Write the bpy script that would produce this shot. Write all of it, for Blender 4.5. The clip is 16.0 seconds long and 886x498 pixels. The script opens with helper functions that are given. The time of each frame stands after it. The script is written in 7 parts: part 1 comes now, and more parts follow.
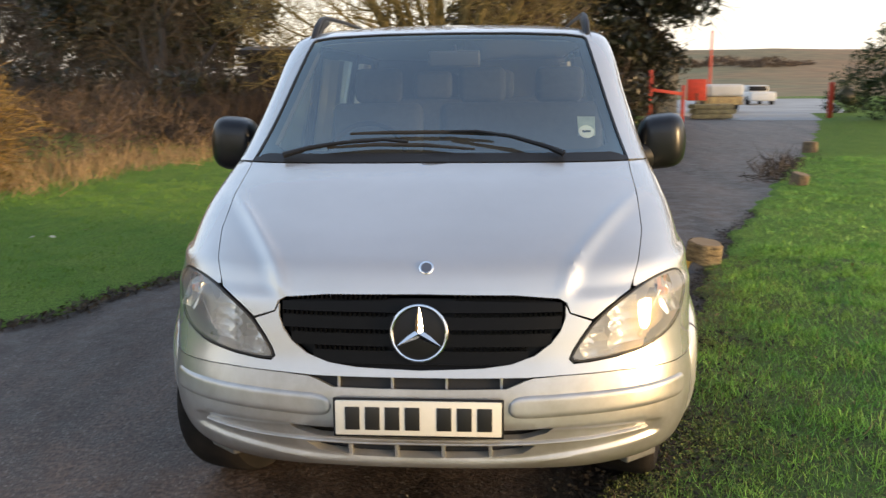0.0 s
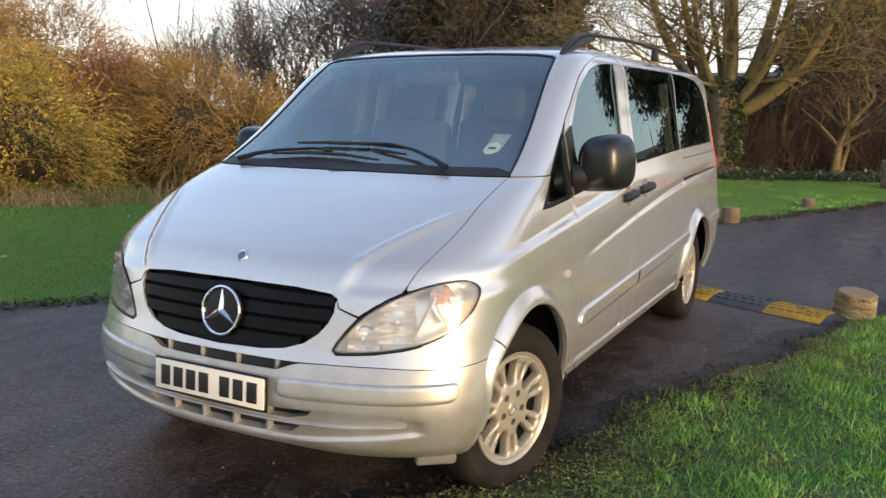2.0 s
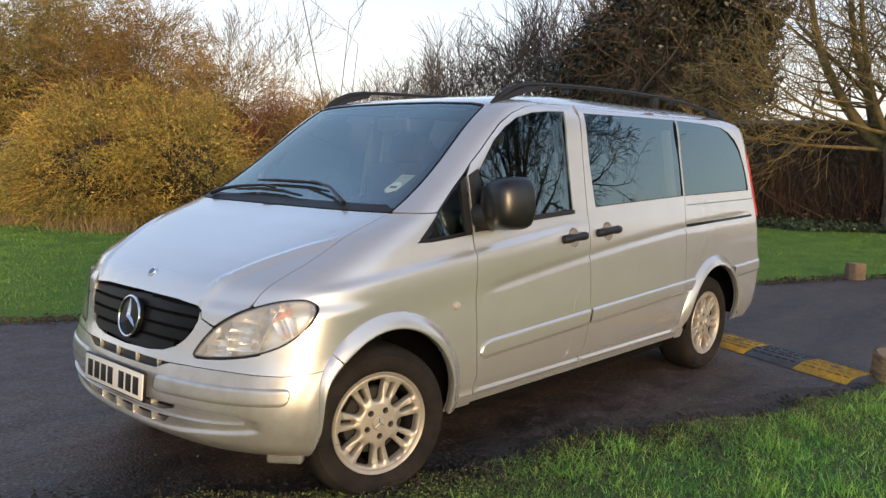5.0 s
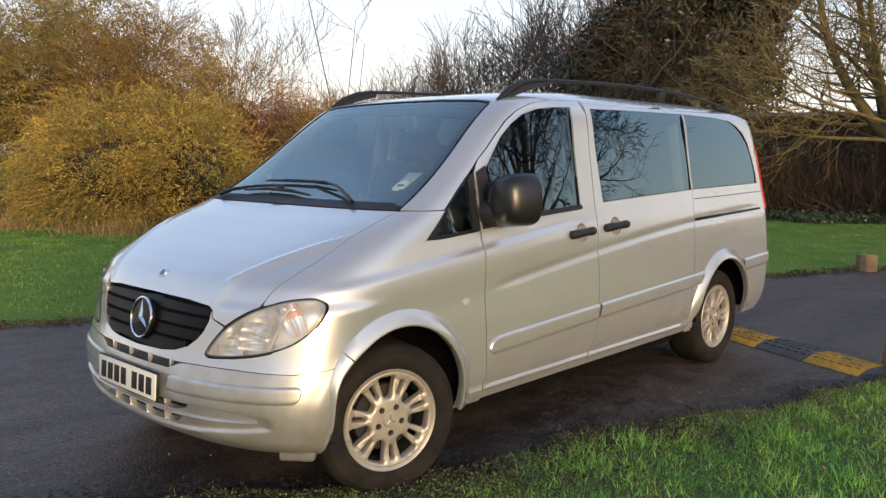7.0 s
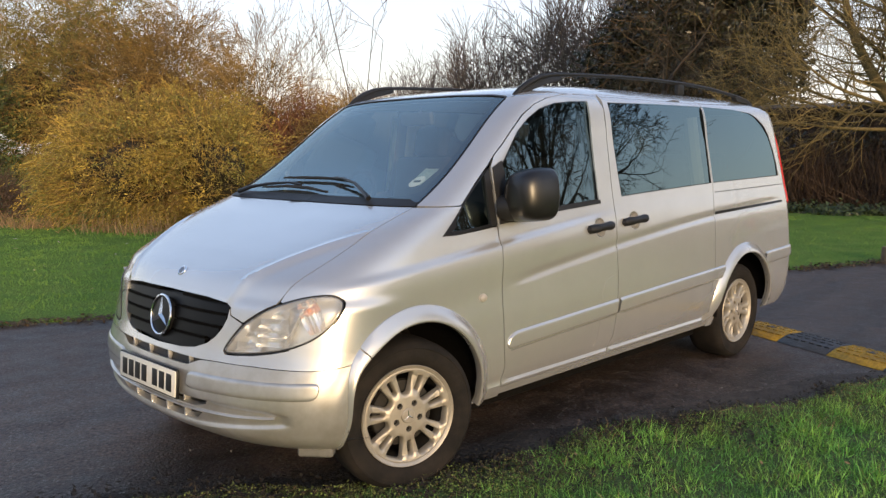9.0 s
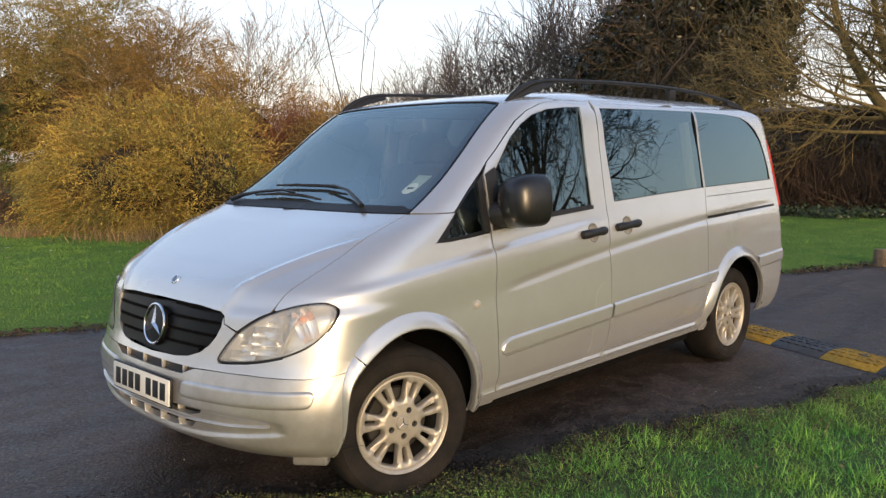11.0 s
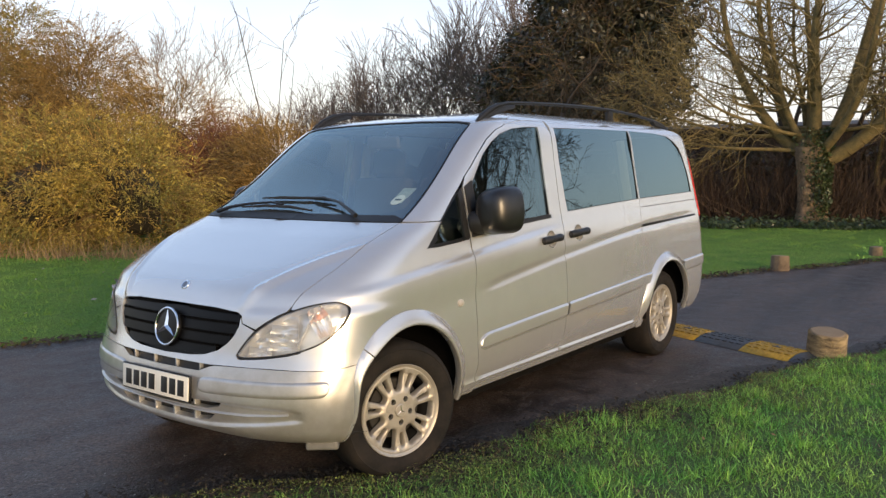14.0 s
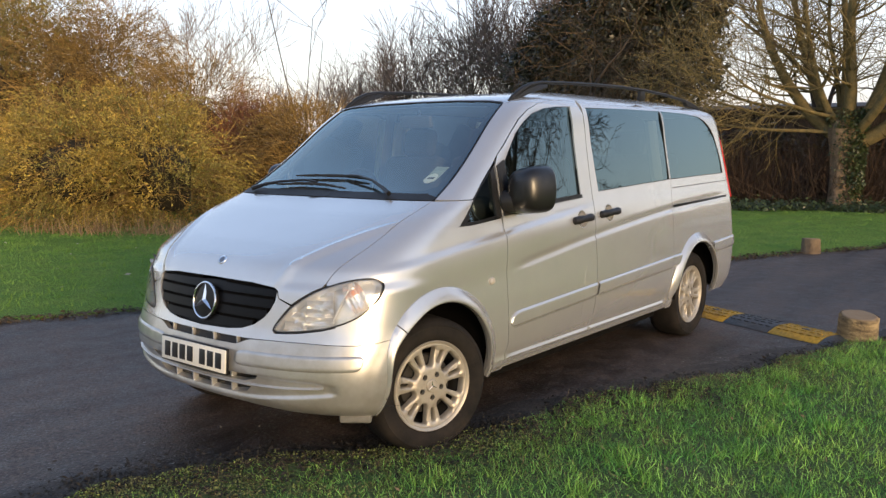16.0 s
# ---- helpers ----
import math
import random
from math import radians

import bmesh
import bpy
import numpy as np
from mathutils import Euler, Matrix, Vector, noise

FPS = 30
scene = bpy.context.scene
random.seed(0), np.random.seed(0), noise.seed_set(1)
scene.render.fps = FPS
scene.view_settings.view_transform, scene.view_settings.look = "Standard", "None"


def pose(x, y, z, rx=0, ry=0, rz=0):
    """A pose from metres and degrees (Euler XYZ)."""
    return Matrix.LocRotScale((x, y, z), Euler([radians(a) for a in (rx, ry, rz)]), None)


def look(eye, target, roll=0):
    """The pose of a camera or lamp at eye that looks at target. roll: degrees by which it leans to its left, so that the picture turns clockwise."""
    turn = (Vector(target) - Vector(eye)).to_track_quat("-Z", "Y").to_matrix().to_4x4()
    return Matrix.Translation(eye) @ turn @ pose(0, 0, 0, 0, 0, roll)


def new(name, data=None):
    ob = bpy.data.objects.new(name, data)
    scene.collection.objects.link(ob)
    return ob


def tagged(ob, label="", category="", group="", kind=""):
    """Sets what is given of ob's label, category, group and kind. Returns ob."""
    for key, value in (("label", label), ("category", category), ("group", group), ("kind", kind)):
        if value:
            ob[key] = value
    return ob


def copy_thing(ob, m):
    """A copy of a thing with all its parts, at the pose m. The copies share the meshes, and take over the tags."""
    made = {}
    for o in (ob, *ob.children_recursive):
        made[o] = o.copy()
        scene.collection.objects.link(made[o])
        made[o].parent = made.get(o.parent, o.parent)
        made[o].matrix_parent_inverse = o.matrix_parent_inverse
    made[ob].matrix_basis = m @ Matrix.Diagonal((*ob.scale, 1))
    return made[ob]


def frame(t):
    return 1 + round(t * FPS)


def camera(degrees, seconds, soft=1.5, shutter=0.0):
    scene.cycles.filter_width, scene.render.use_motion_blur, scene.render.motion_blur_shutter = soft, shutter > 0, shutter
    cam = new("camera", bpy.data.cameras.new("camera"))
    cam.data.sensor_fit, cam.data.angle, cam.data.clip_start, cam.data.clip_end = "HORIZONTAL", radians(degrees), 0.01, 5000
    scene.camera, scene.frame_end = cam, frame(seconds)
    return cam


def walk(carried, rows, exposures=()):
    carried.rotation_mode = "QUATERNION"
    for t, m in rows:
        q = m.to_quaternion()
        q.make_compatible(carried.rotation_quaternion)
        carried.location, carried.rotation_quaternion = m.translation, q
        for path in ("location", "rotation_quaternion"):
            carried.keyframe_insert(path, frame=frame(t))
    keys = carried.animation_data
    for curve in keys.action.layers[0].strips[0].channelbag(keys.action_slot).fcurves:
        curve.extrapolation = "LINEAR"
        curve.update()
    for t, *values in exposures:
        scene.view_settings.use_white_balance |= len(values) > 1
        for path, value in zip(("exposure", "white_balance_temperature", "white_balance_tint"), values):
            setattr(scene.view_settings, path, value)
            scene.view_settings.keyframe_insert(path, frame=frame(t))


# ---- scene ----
cam = camera(57.0, 16.0, soft=1.4, shutter=0.4)
PATH = [
    (0, (0.255, -3.13, 1.529), (0.114, -1.174, 1.136), -0.6),
    (0.5, (0.778, -3.167, 1.532), (0.359, -1.251, 1.139), -0.3),
    (1, (1.204, -3.072, 1.507), (0.645, -1.174, 1.213), -0.1),
    (1.5, (1.685, -2.971, 1.492), (0.881, -1.168, 1.168), -0.2),
    (2, (2.072, -2.841, 1.481), (1.139, -1.103, 1.152), 0.6),
    (2.5, (2.409, -2.647, 1.515), (1.355, -0.973, 1.22), 0.8),
    (3, (2.735, -2.573, 1.51), (1.611, -0.94, 1.25), 0.2),
    (3.5, (2.989, -2.421, 1.469), (1.787, -0.842, 1.218), 0.1),
    (4, (3.186, -2.345, 1.486), (1.899, -0.832, 1.25), 1.5),
    (4.2, (3.292, -2.336, 1.477), (1.983, -0.837, 1.269), 1.4),
    (4.8, (3.352, -2.348, 1.483), (2.018, -0.872, 1.262), 1.2),
    (6.5, (3.359, -2.358, 1.489), (2.007, -0.903, 1.255), 0.9),
    (7, (3.37, -2.36, 1.483), (2.017, -0.905, 1.252), 0.3),
    (7.5, (3.368, -2.354, 1.494), (2.012, -0.903, 1.26), 0.2),
    (8, (3.372, -2.349, 1.49), (1.996, -0.918, 1.249), -0.2),
    (8.5, (3.374, -2.348, 1.485), (1.984, -0.93, 1.242), -0.2),
    (9, (3.38, -2.345, 1.484), (1.991, -0.926, 1.242), -0.3),
    (11.5, (3.381, -2.346, 1.491), (2.003, -0.914, 1.263), -0.7),
    (12, (3.392, -2.375, 1.476), (2.006, -0.968, 1.159), -1.1),
    (12.5, (3.307, -2.486, 1.462), (1.921, -1.093, 1.087), -1.4),
    (13, (3.096, -2.59, 1.47), (1.718, -1.186, 1.11), -1.1),
    (13.5, (3.181, -2.771, 1.51), (1.882, -1.282, 1.201), 1.0),
    (14, (3.356, -2.935, 1.492), (2.155, -1.347, 1.297), -0.7),
    (14.5, (3.368, -2.98, 1.495), (2.187, -1.38, 1.287), -0.7),
    (15, (3.351, -2.983, 1.487), (2.15, -1.402, 1.247), -0.4),
    (15.5, (3.358, -2.991, 1.496), (2.127, -1.435, 1.245), -0.2),
    (16, (3.355, -2.992, 1.49), (2.109, -1.447, 1.246), -0.3),
]
walk(cam, [(t, look(eye, target, roll)) for t, eye, target, roll in PATH], [(0, 0.56, 7750, 10), (0.5, 0.68, 7500, 10), (1.0, 0.58, 7200, 10), (2.0, 0.46, 6800, 10.5), (2.5, 0.26, 6700, 11), (4.0, 0.15, 6720, 11), (9.0, 0.15, 6720, 11), (16, 0.20, 6620, 11)])

# ---- light ----
world = bpy.data.worlds.new("world")
scene.world = world
world.use_nodes = True
wn = world.node_tree.nodes
sky = wn.new("ShaderNodeTexSky")
sky.sky_type, sky.sun_disc = "NISHITA", False
SUN_AZ, SUN_EL = radians(112), radians(7)      # azimuth clockwise from +y
sky.sun_elevation, sky.sun_rotation = SUN_EL, SUN_AZ
sky.air_density, sky.dust_density, sky.ozone_density = 1.0, 3.0, 1.0
wn["Background"].inputs["Strength"].default_value = 0.10
wl = world.node_tree.links
wl.new(sky.outputs[0], wn["Background"].inputs["Color"])
# thin high cloud over the clear sky: pale low down, blue and dimmer overhead
veil, cloud, coord, vary, both, split, rise, mottle = (wn.new(k) for k in ("ShaderNodeBackground", "ShaderNodeTexNoise", "ShaderNodeTexCoord", "ShaderNodeMapRange", "ShaderNodeAddShader", "ShaderNodeSeparateXYZ", "ShaderNodeValToRGB", "ShaderNodeHueSaturation"))
cloud.inputs["Scale"].default_value, cloud.inputs["Detail"].default_value = 2.2, 5
wl.new(coord.outputs["Generated"], cloud.inputs["Vector"])
wl.new(coord.outputs["Generated"], split.inputs[0])
wl.new(split.outputs["Z"], rise.inputs["Fac"])
for k, (at, tint) in enumerate(((.06, (.78, .775, .79)), (.28, (.43, .53, .76)), (.55, (.30, .42, .66)), (.95, (.10, .16, .31)))):
    stop = rise.color_ramp.elements[k] if k < 2 else rise.color_ramp.elements.new(at)
    stop.position, stop.color = at, (*tint, 1)
wl.new(cloud.outputs["Fac"], vary.inputs["Value"])
vary.inputs["From Min"].default_value, vary.inputs["From Max"].default_value = .3, .7
vary.inputs["To Min"].default_value, vary.inputs["To Max"].default_value = .84, 1.16
wl.new(vary.outputs[0], mottle.inputs["Value"])
wl.new(rise.outputs["Color"], mottle.inputs["Color"])
wl.new(mottle.outputs[0], veil.inputs["Color"])
veil.inputs["Strength"].default_value = 1.12
wl.new(wn["Background"].outputs[0], both.inputs[0])
wl.new(veil.outputs[0], both.inputs[1])
wl.new(both.outputs[0], wn["World Output"].inputs["Surface"])
sun = new("sun", bpy.data.lights.new("sun", "SUN"))
sun.data.energy, sun.data.angle, sun.data.color = 2.3, radians(12), (1.0, 0.75, 0.47)
sun.matrix_world = look((0, 0, 20), (-math.sin(SUN_AZ) * 20, -math.cos(SUN_AZ) * 20, 20 - 20 * math.tan(SUN_EL)))


# ---- materials ----
def mat(name, color, rough=0.5, metal=0.0, vary=0.0, scale=8.0, bump=0.0, bump_scale=60.0, color2=None, coat=0.0, spec=0.5, obj_random=0.0, detail=6.0, fine=0.0, fine_scale=150.0, stretch=None):
    """A principled surface with noise in its colour at two scales and fine relief."""
    m = bpy.data.materials.new(name)
    m.use_nodes = True
    n, l = m.node_tree.nodes, m.node_tree.links
    p = n["Principled BSDF"]
    p.inputs["Base Color"].default_value = (*color, 1)
    p.inputs["Roughness"].default_value, p.inputs["Metallic"].default_value = rough, metal
    p.inputs["Coat Weight"].default_value, p.inputs["Specular IOR Level"].default_value = coat, spec
    p.inputs["Coat Roughness"].default_value = 0.05
    tc = n.new("ShaderNodeTexCoord")
    out = None
    if vary or color2:
        c2 = color2 or tuple(c * (1 - vary) for c in color)
        nz = n.new("ShaderNodeTexNoise")
        nz.inputs["Scale"].default_value, nz.inputs["Detail"].default_value, nz.inputs["Roughness"].default_value = scale, detail, 0.65
        if stretch:
            mp = n.new("ShaderNodeMapping")
            mp.inputs["Scale"].default_value, mp.inputs["Rotation"].default_value = stretch[:3], (0, 0, radians(stretch[3]))
            l.new(tc.outputs["Object"], mp.inputs["Vector"])
            l.new(mp.outputs[0], nz.inputs["Vector"])
        else:
            l.new(tc.outputs["Object"], nz.inputs["Vector"])
        ramp = n.new("ShaderNodeMapRange")
        ramp.inputs["From Min"].default_value, ramp.inputs["From Max"].default_value = 0.35, 0.65
        l.new(nz.outputs["Fac"], ramp.inputs["Value"])
        mx = n.new("ShaderNodeMix")
        mx.data_type = "RGBA"
        l.new(ramp.outputs[0], mx.inputs["Factor"])
        mx.inputs["A"].default_value, mx.inputs["B"].default_value = (*color, 1), (*c2, 1)
        out = mx.outputs["Result"]
        if fine:
            nf = n.new("ShaderNodeTexNoise")
            nf.inputs["Scale"].default_value, nf.inputs["Detail"].default_value = fine_scale, 3.0
            l.new(tc.outputs["Object"], nf.inputs["Vector"])
            fr = n.new("ShaderNodeMapRange")
            fr.inputs["From Min"].default_value, fr.inputs["From Max"].default_value = 0.3, 0.7
            fr.inputs["To Min"].default_value, fr.inputs["To Max"].default_value = 1 - fine, 1 + fine
            l.new(nf.outputs["Fac"], fr.inputs["Value"])
            hv = n.new("ShaderNodeHueSaturation")
            l.new(fr.outputs[0], hv.inputs["Value"])
            l.new(out, hv.inputs["Color"])
            out = hv.outputs[0]
    if obj_random:
        hs = n.new("ShaderNodeHueSaturation")
        geo = n.new("ShaderNodeNewGeometry")
        mr = n.new("ShaderNodeMapRange")
        mr.inputs["To Min"].default_value, mr.inputs["To Max"].default_value = 1 - obj_random, 1 + obj_random
        l.new(geo.outputs["Random Per Island"], mr.inputs["Value"])
        l.new(mr.outputs[0], hs.inputs["Value"])
        if out:
            l.new(out, hs.inputs["Color"])
        else:
            hs.inputs["Color"].default_value = (*color, 1)
        out = hs.outputs[0]
    if out:
        l.new(out, p.inputs["Base Color"])
    if bump:
        nb = n.new("ShaderNodeTexNoise")
        nb.inputs["Scale"].default_value, nb.inputs["Detail"].default_value = bump_scale, 5.0
        l.new(tc.outputs["Object"], nb.inputs["Vector"])
        b = n.new("ShaderNodeBump")
        b.inputs["Strength"].default_value, b.inputs["Distance"].default_value = bump, 0.02
        l.new(nb.outputs["Fac"], b.inputs["Height"])
        l.new(b.outputs[0], p.inputs["Normal"])
    return m


def glass_mat(name, tint, gloss=(1, 1, 1), ior=1.5, haze=0.0):
    m = bpy.data.materials.new(name)
    m.use_nodes = True
    n, l = m.node_tree.nodes, m.node_tree.links
    n.remove(n["Principled BSDF"])
    tr, gl, mx, fr = (n.new("ShaderNode" + k) for k in ("BsdfTransparent", "BsdfGlossy", "MixShader", "Fresnel"))
    tr.inputs["Color"].default_value = (*tint, 1)
    gl.inputs["Color"].default_value, gl.inputs["Roughness"].default_value = (*gloss, 1), 0.01
    fr.inputs["IOR"].default_value = ior
    l.new(fr.outputs[0], mx.inputs[0])
    clear = tr.outputs[0]
    if haze:
        df, hz = n.new("ShaderNodeBsdfDiffuse"), n.new("ShaderNodeMixShader")
        df.inputs["Color"].default_value, hz.inputs[0].default_value = (.86, .85, .82, 1), haze
        l.new(clear, hz.inputs[1])
        l.new(df.outputs[0], hz.inputs[2])
        clear = hz.outputs[0]
    l.new(clear, mx.inputs[1])
    l.new(gl.outputs[0], mx.inputs[2])
    l.new(mx.outputs[0], n["Material Output"].inputs["Surface"])
    return m


paint = mat("silver_paint", (0.61, 0.615, 0.61), 0.27, 0.64, color2=(0.57, 0.575, 0.57), scale=3, coat=0.9, fine=0.05, fine_scale=900, bump=0.004, bump_scale=500)
black_plastic = mat("black_plastic", (0.016, 0.016, 0.017), 0.5, spec=.35, vary=0.25, scale=20, bump=0.06, bump_scale=600)
# body silver darkened for the bumper's ground-facing shade, mottled with real road dirt
bumper_shade_paint = mat("bumper_shade_paint", (0.56, 0.56, 0.55), 0.33, 0.62, color2=(0.42, 0.405, 0.375), scale=5, coat=0.7, fine=0.05, fine_scale=900)
# mottled mid grey for the blocks under the bumper's corners
bumper_end_grey = mat("bumper_end_grey", (0.17, 0.17, 0.16), 0.6, vary=0.3, scale=14, bump=0.05, bump_scale=300)
black_trim = mat("black_trim", (0.010, 0.010, 0.011), 0.35, spec=.3)
black_grille = mat("black_grille", (0.004, 0.004, 0.0045), 0.38, spec=.16, vary=.3, scale=30)
rubber = mat("rubber", (0.022, 0.021, 0.02), 0.75, vary=0.35, scale=14, bump=0.1, bump_scale=200)
tyre_rubber = mat("tyre_rubber", (0.010, 0.0095, 0.009), 0.85, spec=.2, color2=(0.024, 0.020, 0.017), scale=9, bump=0.15, bump_scale=160)
alloy = mat("alloy", (0.43, 0.40, 0.345), 0.40, 0.45, color2=(0.37, 0.335, 0.28), scale=16, bump=0.03, bump_scale=300)
# near-black alloy that puts shade into the wheel's openings and bolt holes
alloy_shaded = mat("alloy_shaded", (0.022, 0.02, 0.018), 0.7, 0.2, vary=0.4, scale=12)
chrome = mat("chrome", (0.85, 0.85, 0.86), 0.08, 1.0)
liner = mat("liner", (0.006, 0.0055, 0.005), 0.95, spec=.1, vary=0.4, scale=10, bump=0.3, bump_scale=60)
plate_white = mat("plate_white", (0.80, 0.77, 0.68), 0.35, vary=0.06, scale=20)
plate_ink = mat("plate_ink", (0.02, 0.02, 0.02), 0.4)
windscreen_glass = glass_mat("windscreen_glass", (0.80, 0.90, 0.92), gloss=(.76, .96, 1.0), ior=2.85, haze=.03)
front_glass = glass_mat("front_glass", (0.20, 0.24, 0.25), gloss=(.66, .90, .98), ior=2.3)
clear_glass = glass_mat("clear_glass", (0.84, 0.90, 0.89), gloss=(.8, .95, 1.0), ior=1.6)
privacy_glass = glass_mat("privacy_glass", (0.10, 0.13, 0.135), gloss=(.66, .90, .98), ior=2.5)
lens_glass = glass_mat("lens_glass", (0.93, 0.94, 0.93), ior=1.7, haze=.16)
mirror_plastic = mat("mirror_plastic", (0.014, 0.014, 0.015), 0.30, spec=.5, vary=0.25, scale=20, bump=0.03, bump_scale=500)
badge_blue = mat("badge_blue", (.13, .15, .19), .3, .5)
reflector = mat("reflector", (0.86, 0.87, 0.88), 0.16, 0.9, bump=0.05, bump_scale=60)
housing = mat("housing", (0.66, 0.66, 0.65), 0.25, 0.6)
amber = mat("amber", (0.62, 0.30, 0.19), 0.3)
red_lens = mat("red_lens", (0.45, 0.015, 0.02), 0.15)
dash_grey = mat("dash_grey", (0.045, 0.047, 0.05), 0.75, vary=0.2, scale=30, bump=0.1, bump_scale=300)
seat_cloth = mat("seat_cloth", (0.05, 0.055, 0.065), 0.9, vary=0.3, scale=30, bump=0.3, bump_scale=250)
cabin_trim = mat("cabin_trim", (0.60, 0.58, 0.53), 0.8, vary=0.12, scale=8)
def pchip(xs, ys):
    xs, ys = np.array(xs, float), np.array(ys, float)
    h, dl = np.diff(xs), np.diff(ys) / np.diff(xs)
    m = np.zeros(len(xs))
    for i in range(1, len(xs) - 1):
        if dl[i - 1] * dl[i] > 0:
            a, b = 2 * h[i] + h[i - 1], h[i] + 2 * h[i - 1]
            m[i] = (a + b) / (a / dl[i - 1] + b / dl[i])
    m[0], m[-1] = dl[0], dl[-1]

    def f(x):
        x = np.clip(x, xs[0], xs[-1])
        i = np.clip(np.searchsorted(xs, x) - 1, 0, len(xs) - 2)
        t = (x - xs[i]) / h[i]
        return (ys[i] * (1 + 2 * t) * (1 - t) ** 2 + m[i] * h[i] * t * (1 - t) ** 2
                + ys[i + 1] * t * t * (3 - 2 * t) + m[i + 1] * h[i] * t * t * (t - 1))
    return f


# the van's body by its level lines: nose, tail, half width, corner depth and squareness over height
nose = pchip((.26, .30, .36, .46, .56, .62, .68, .77, .86, .90, .955, 1.02, 1.085, 1.165, 1.235, 1.735, 1.77, 1.79, 1.835, 1.87, 1.885),
             (-.59, -.675, -.727, -.744, -.73, -.712, -.69, -.665, -.635, -.615, -.575, -.46, -.31, -.11, .08, .84, .90, .97, 1.3, 1.8, 2.4))
tail = pchip((.26, .34, .46, .7, 1.0, 1.25, 1.5, 1.735, 1.78, 1.82, 1.86, 1.885),
             (3.95, 4.06, 4.10, 4.11, 4.11, 4.10, 4.07, 4.01, 3.95, 3.82, 3.45, 2.4))
half = pchip((.26, .34, .42, .55, .68, .82, 1.0, 1.1, 1.2, 1.5, 1.735, 1.77, 1.80, 1.835, 1.87, 1.885),
             (.845, .88, .908, .926, .930, .922, .906, .890, .868, .816, .776, .752, .70, .59, .33, 0))
deep = pchip((.26, .46, .7, .9, 1.0, 1.1, 1.235, 1.5, 1.735, 1.885), (.42, .46, .50, .50, .50, .49, .40, .33, .30, .6))
square = pchip((.26, .5, .9, .98, 1.044, 1.1, 1.235, 1.735, 1.885), (2.35, 2.45, 2.8, 3.05, 3.5, 3.9, 4.1, 4.1, 3))
deep_r = pchip((.26, .5, 1.2, 1.735, 1.885), (.12, .16, .17, .2, .6))


def dims(z):
    a, b, w = nose(z), tail(z), np.maximum(half(z), 1e-4)
    lim = np.maximum((b - a) * .49, 1e-4)
    return a, b, w, np.minimum(deep(z), lim), square(z), np.minimum(deep_r(z), lim)


def roof_h(z):
    return z if z <= 1.70 else 1.70 + 0.78 * math.asin(min(1, (z - 1.70) / 0.185)) / (math.pi / 2)


def level(h):
    return np.where(h <= 1.70, h, 1.70 + 0.185 * np.sin(np.clip((h - 1.70) / 0.78, 0, 1) * math.pi / 2))


def front(x, z):
    """Chart place of the nose point at x, z."""
    a, b, w, d, n, e = (float(k) for k in dims(z))
    phi = math.asin(min(1, (min(abs(x) / w, 1)) ** (n / 2)))
    return (math.copysign(1.1 * phi / (math.pi / 2), x), roof_h(z))


def side(y, z, sign=1):
    """Chart place of the flank point at y, z."""
    a, b, w, d, n, e = (float(k) for k in dims(z))
    if y < a + d:
        u = 1.1 * math.acos(max(0, min(1, (1 - (y - a) / d))) ** (n / 2)) / (math.pi / 2)
    elif y <= b - e:
        u = 1.1 + 3.3 * (y - a - d) / (b - e - a - d)
    else:
        u = 4.4 + math.acos(max(0, min(1, 1 - (b - y) / e)) ** 1.3) / (math.pi / 2)
        u = 4.4 + (1 - (u - 4.4))
    return (sign * u, roof_h(z))


ARCHES = ((0.0, 0.345), (3.2, 0.345))
RECESS_LOW = ([0, .33, .50, .66, .78], [.346, .352, .370, .388, .404])
RECESS_HIGH = ([0, .42, .70, .78], [.470, .468, .460, .448])


def bell(t):
    return np.exp(-t * t)


def step(a, b, t):
    t = np.clip((t - a) / (b - a), 0, 1)
    return t * t * (3 - 2 * t)


def flat_place(u, h):
    """The body's surface without its relief."""
    s, z = np.abs(u), level(h)
    a, b, w, d, n, e = dims(z)
    ph = np.clip(s / 1.1, 0, 1) * math.pi / 2
    pr = np.clip(5.4 - s, 0, 1) * math.pi / 2
    xf, yf = w * np.sin(ph) ** (2 / n), a + d * (1 - np.cos(ph) ** (2 / n))
    ys = a + d + (b - e - a - d) * np.clip((s - 1.1) / 3.3, 0, 1)
    xr, yr = w * np.sin(pr) ** (2 / 2.6), b - e * (1 - np.cos(pr) ** (2 / 2.6))
    x = np.where(s < 1.1, xf, np.where(s < 4.4, w, xr))
    y = np.where(s < 1.1, yf, np.where(s < 4.4, ys, yr))
    return x, y, z


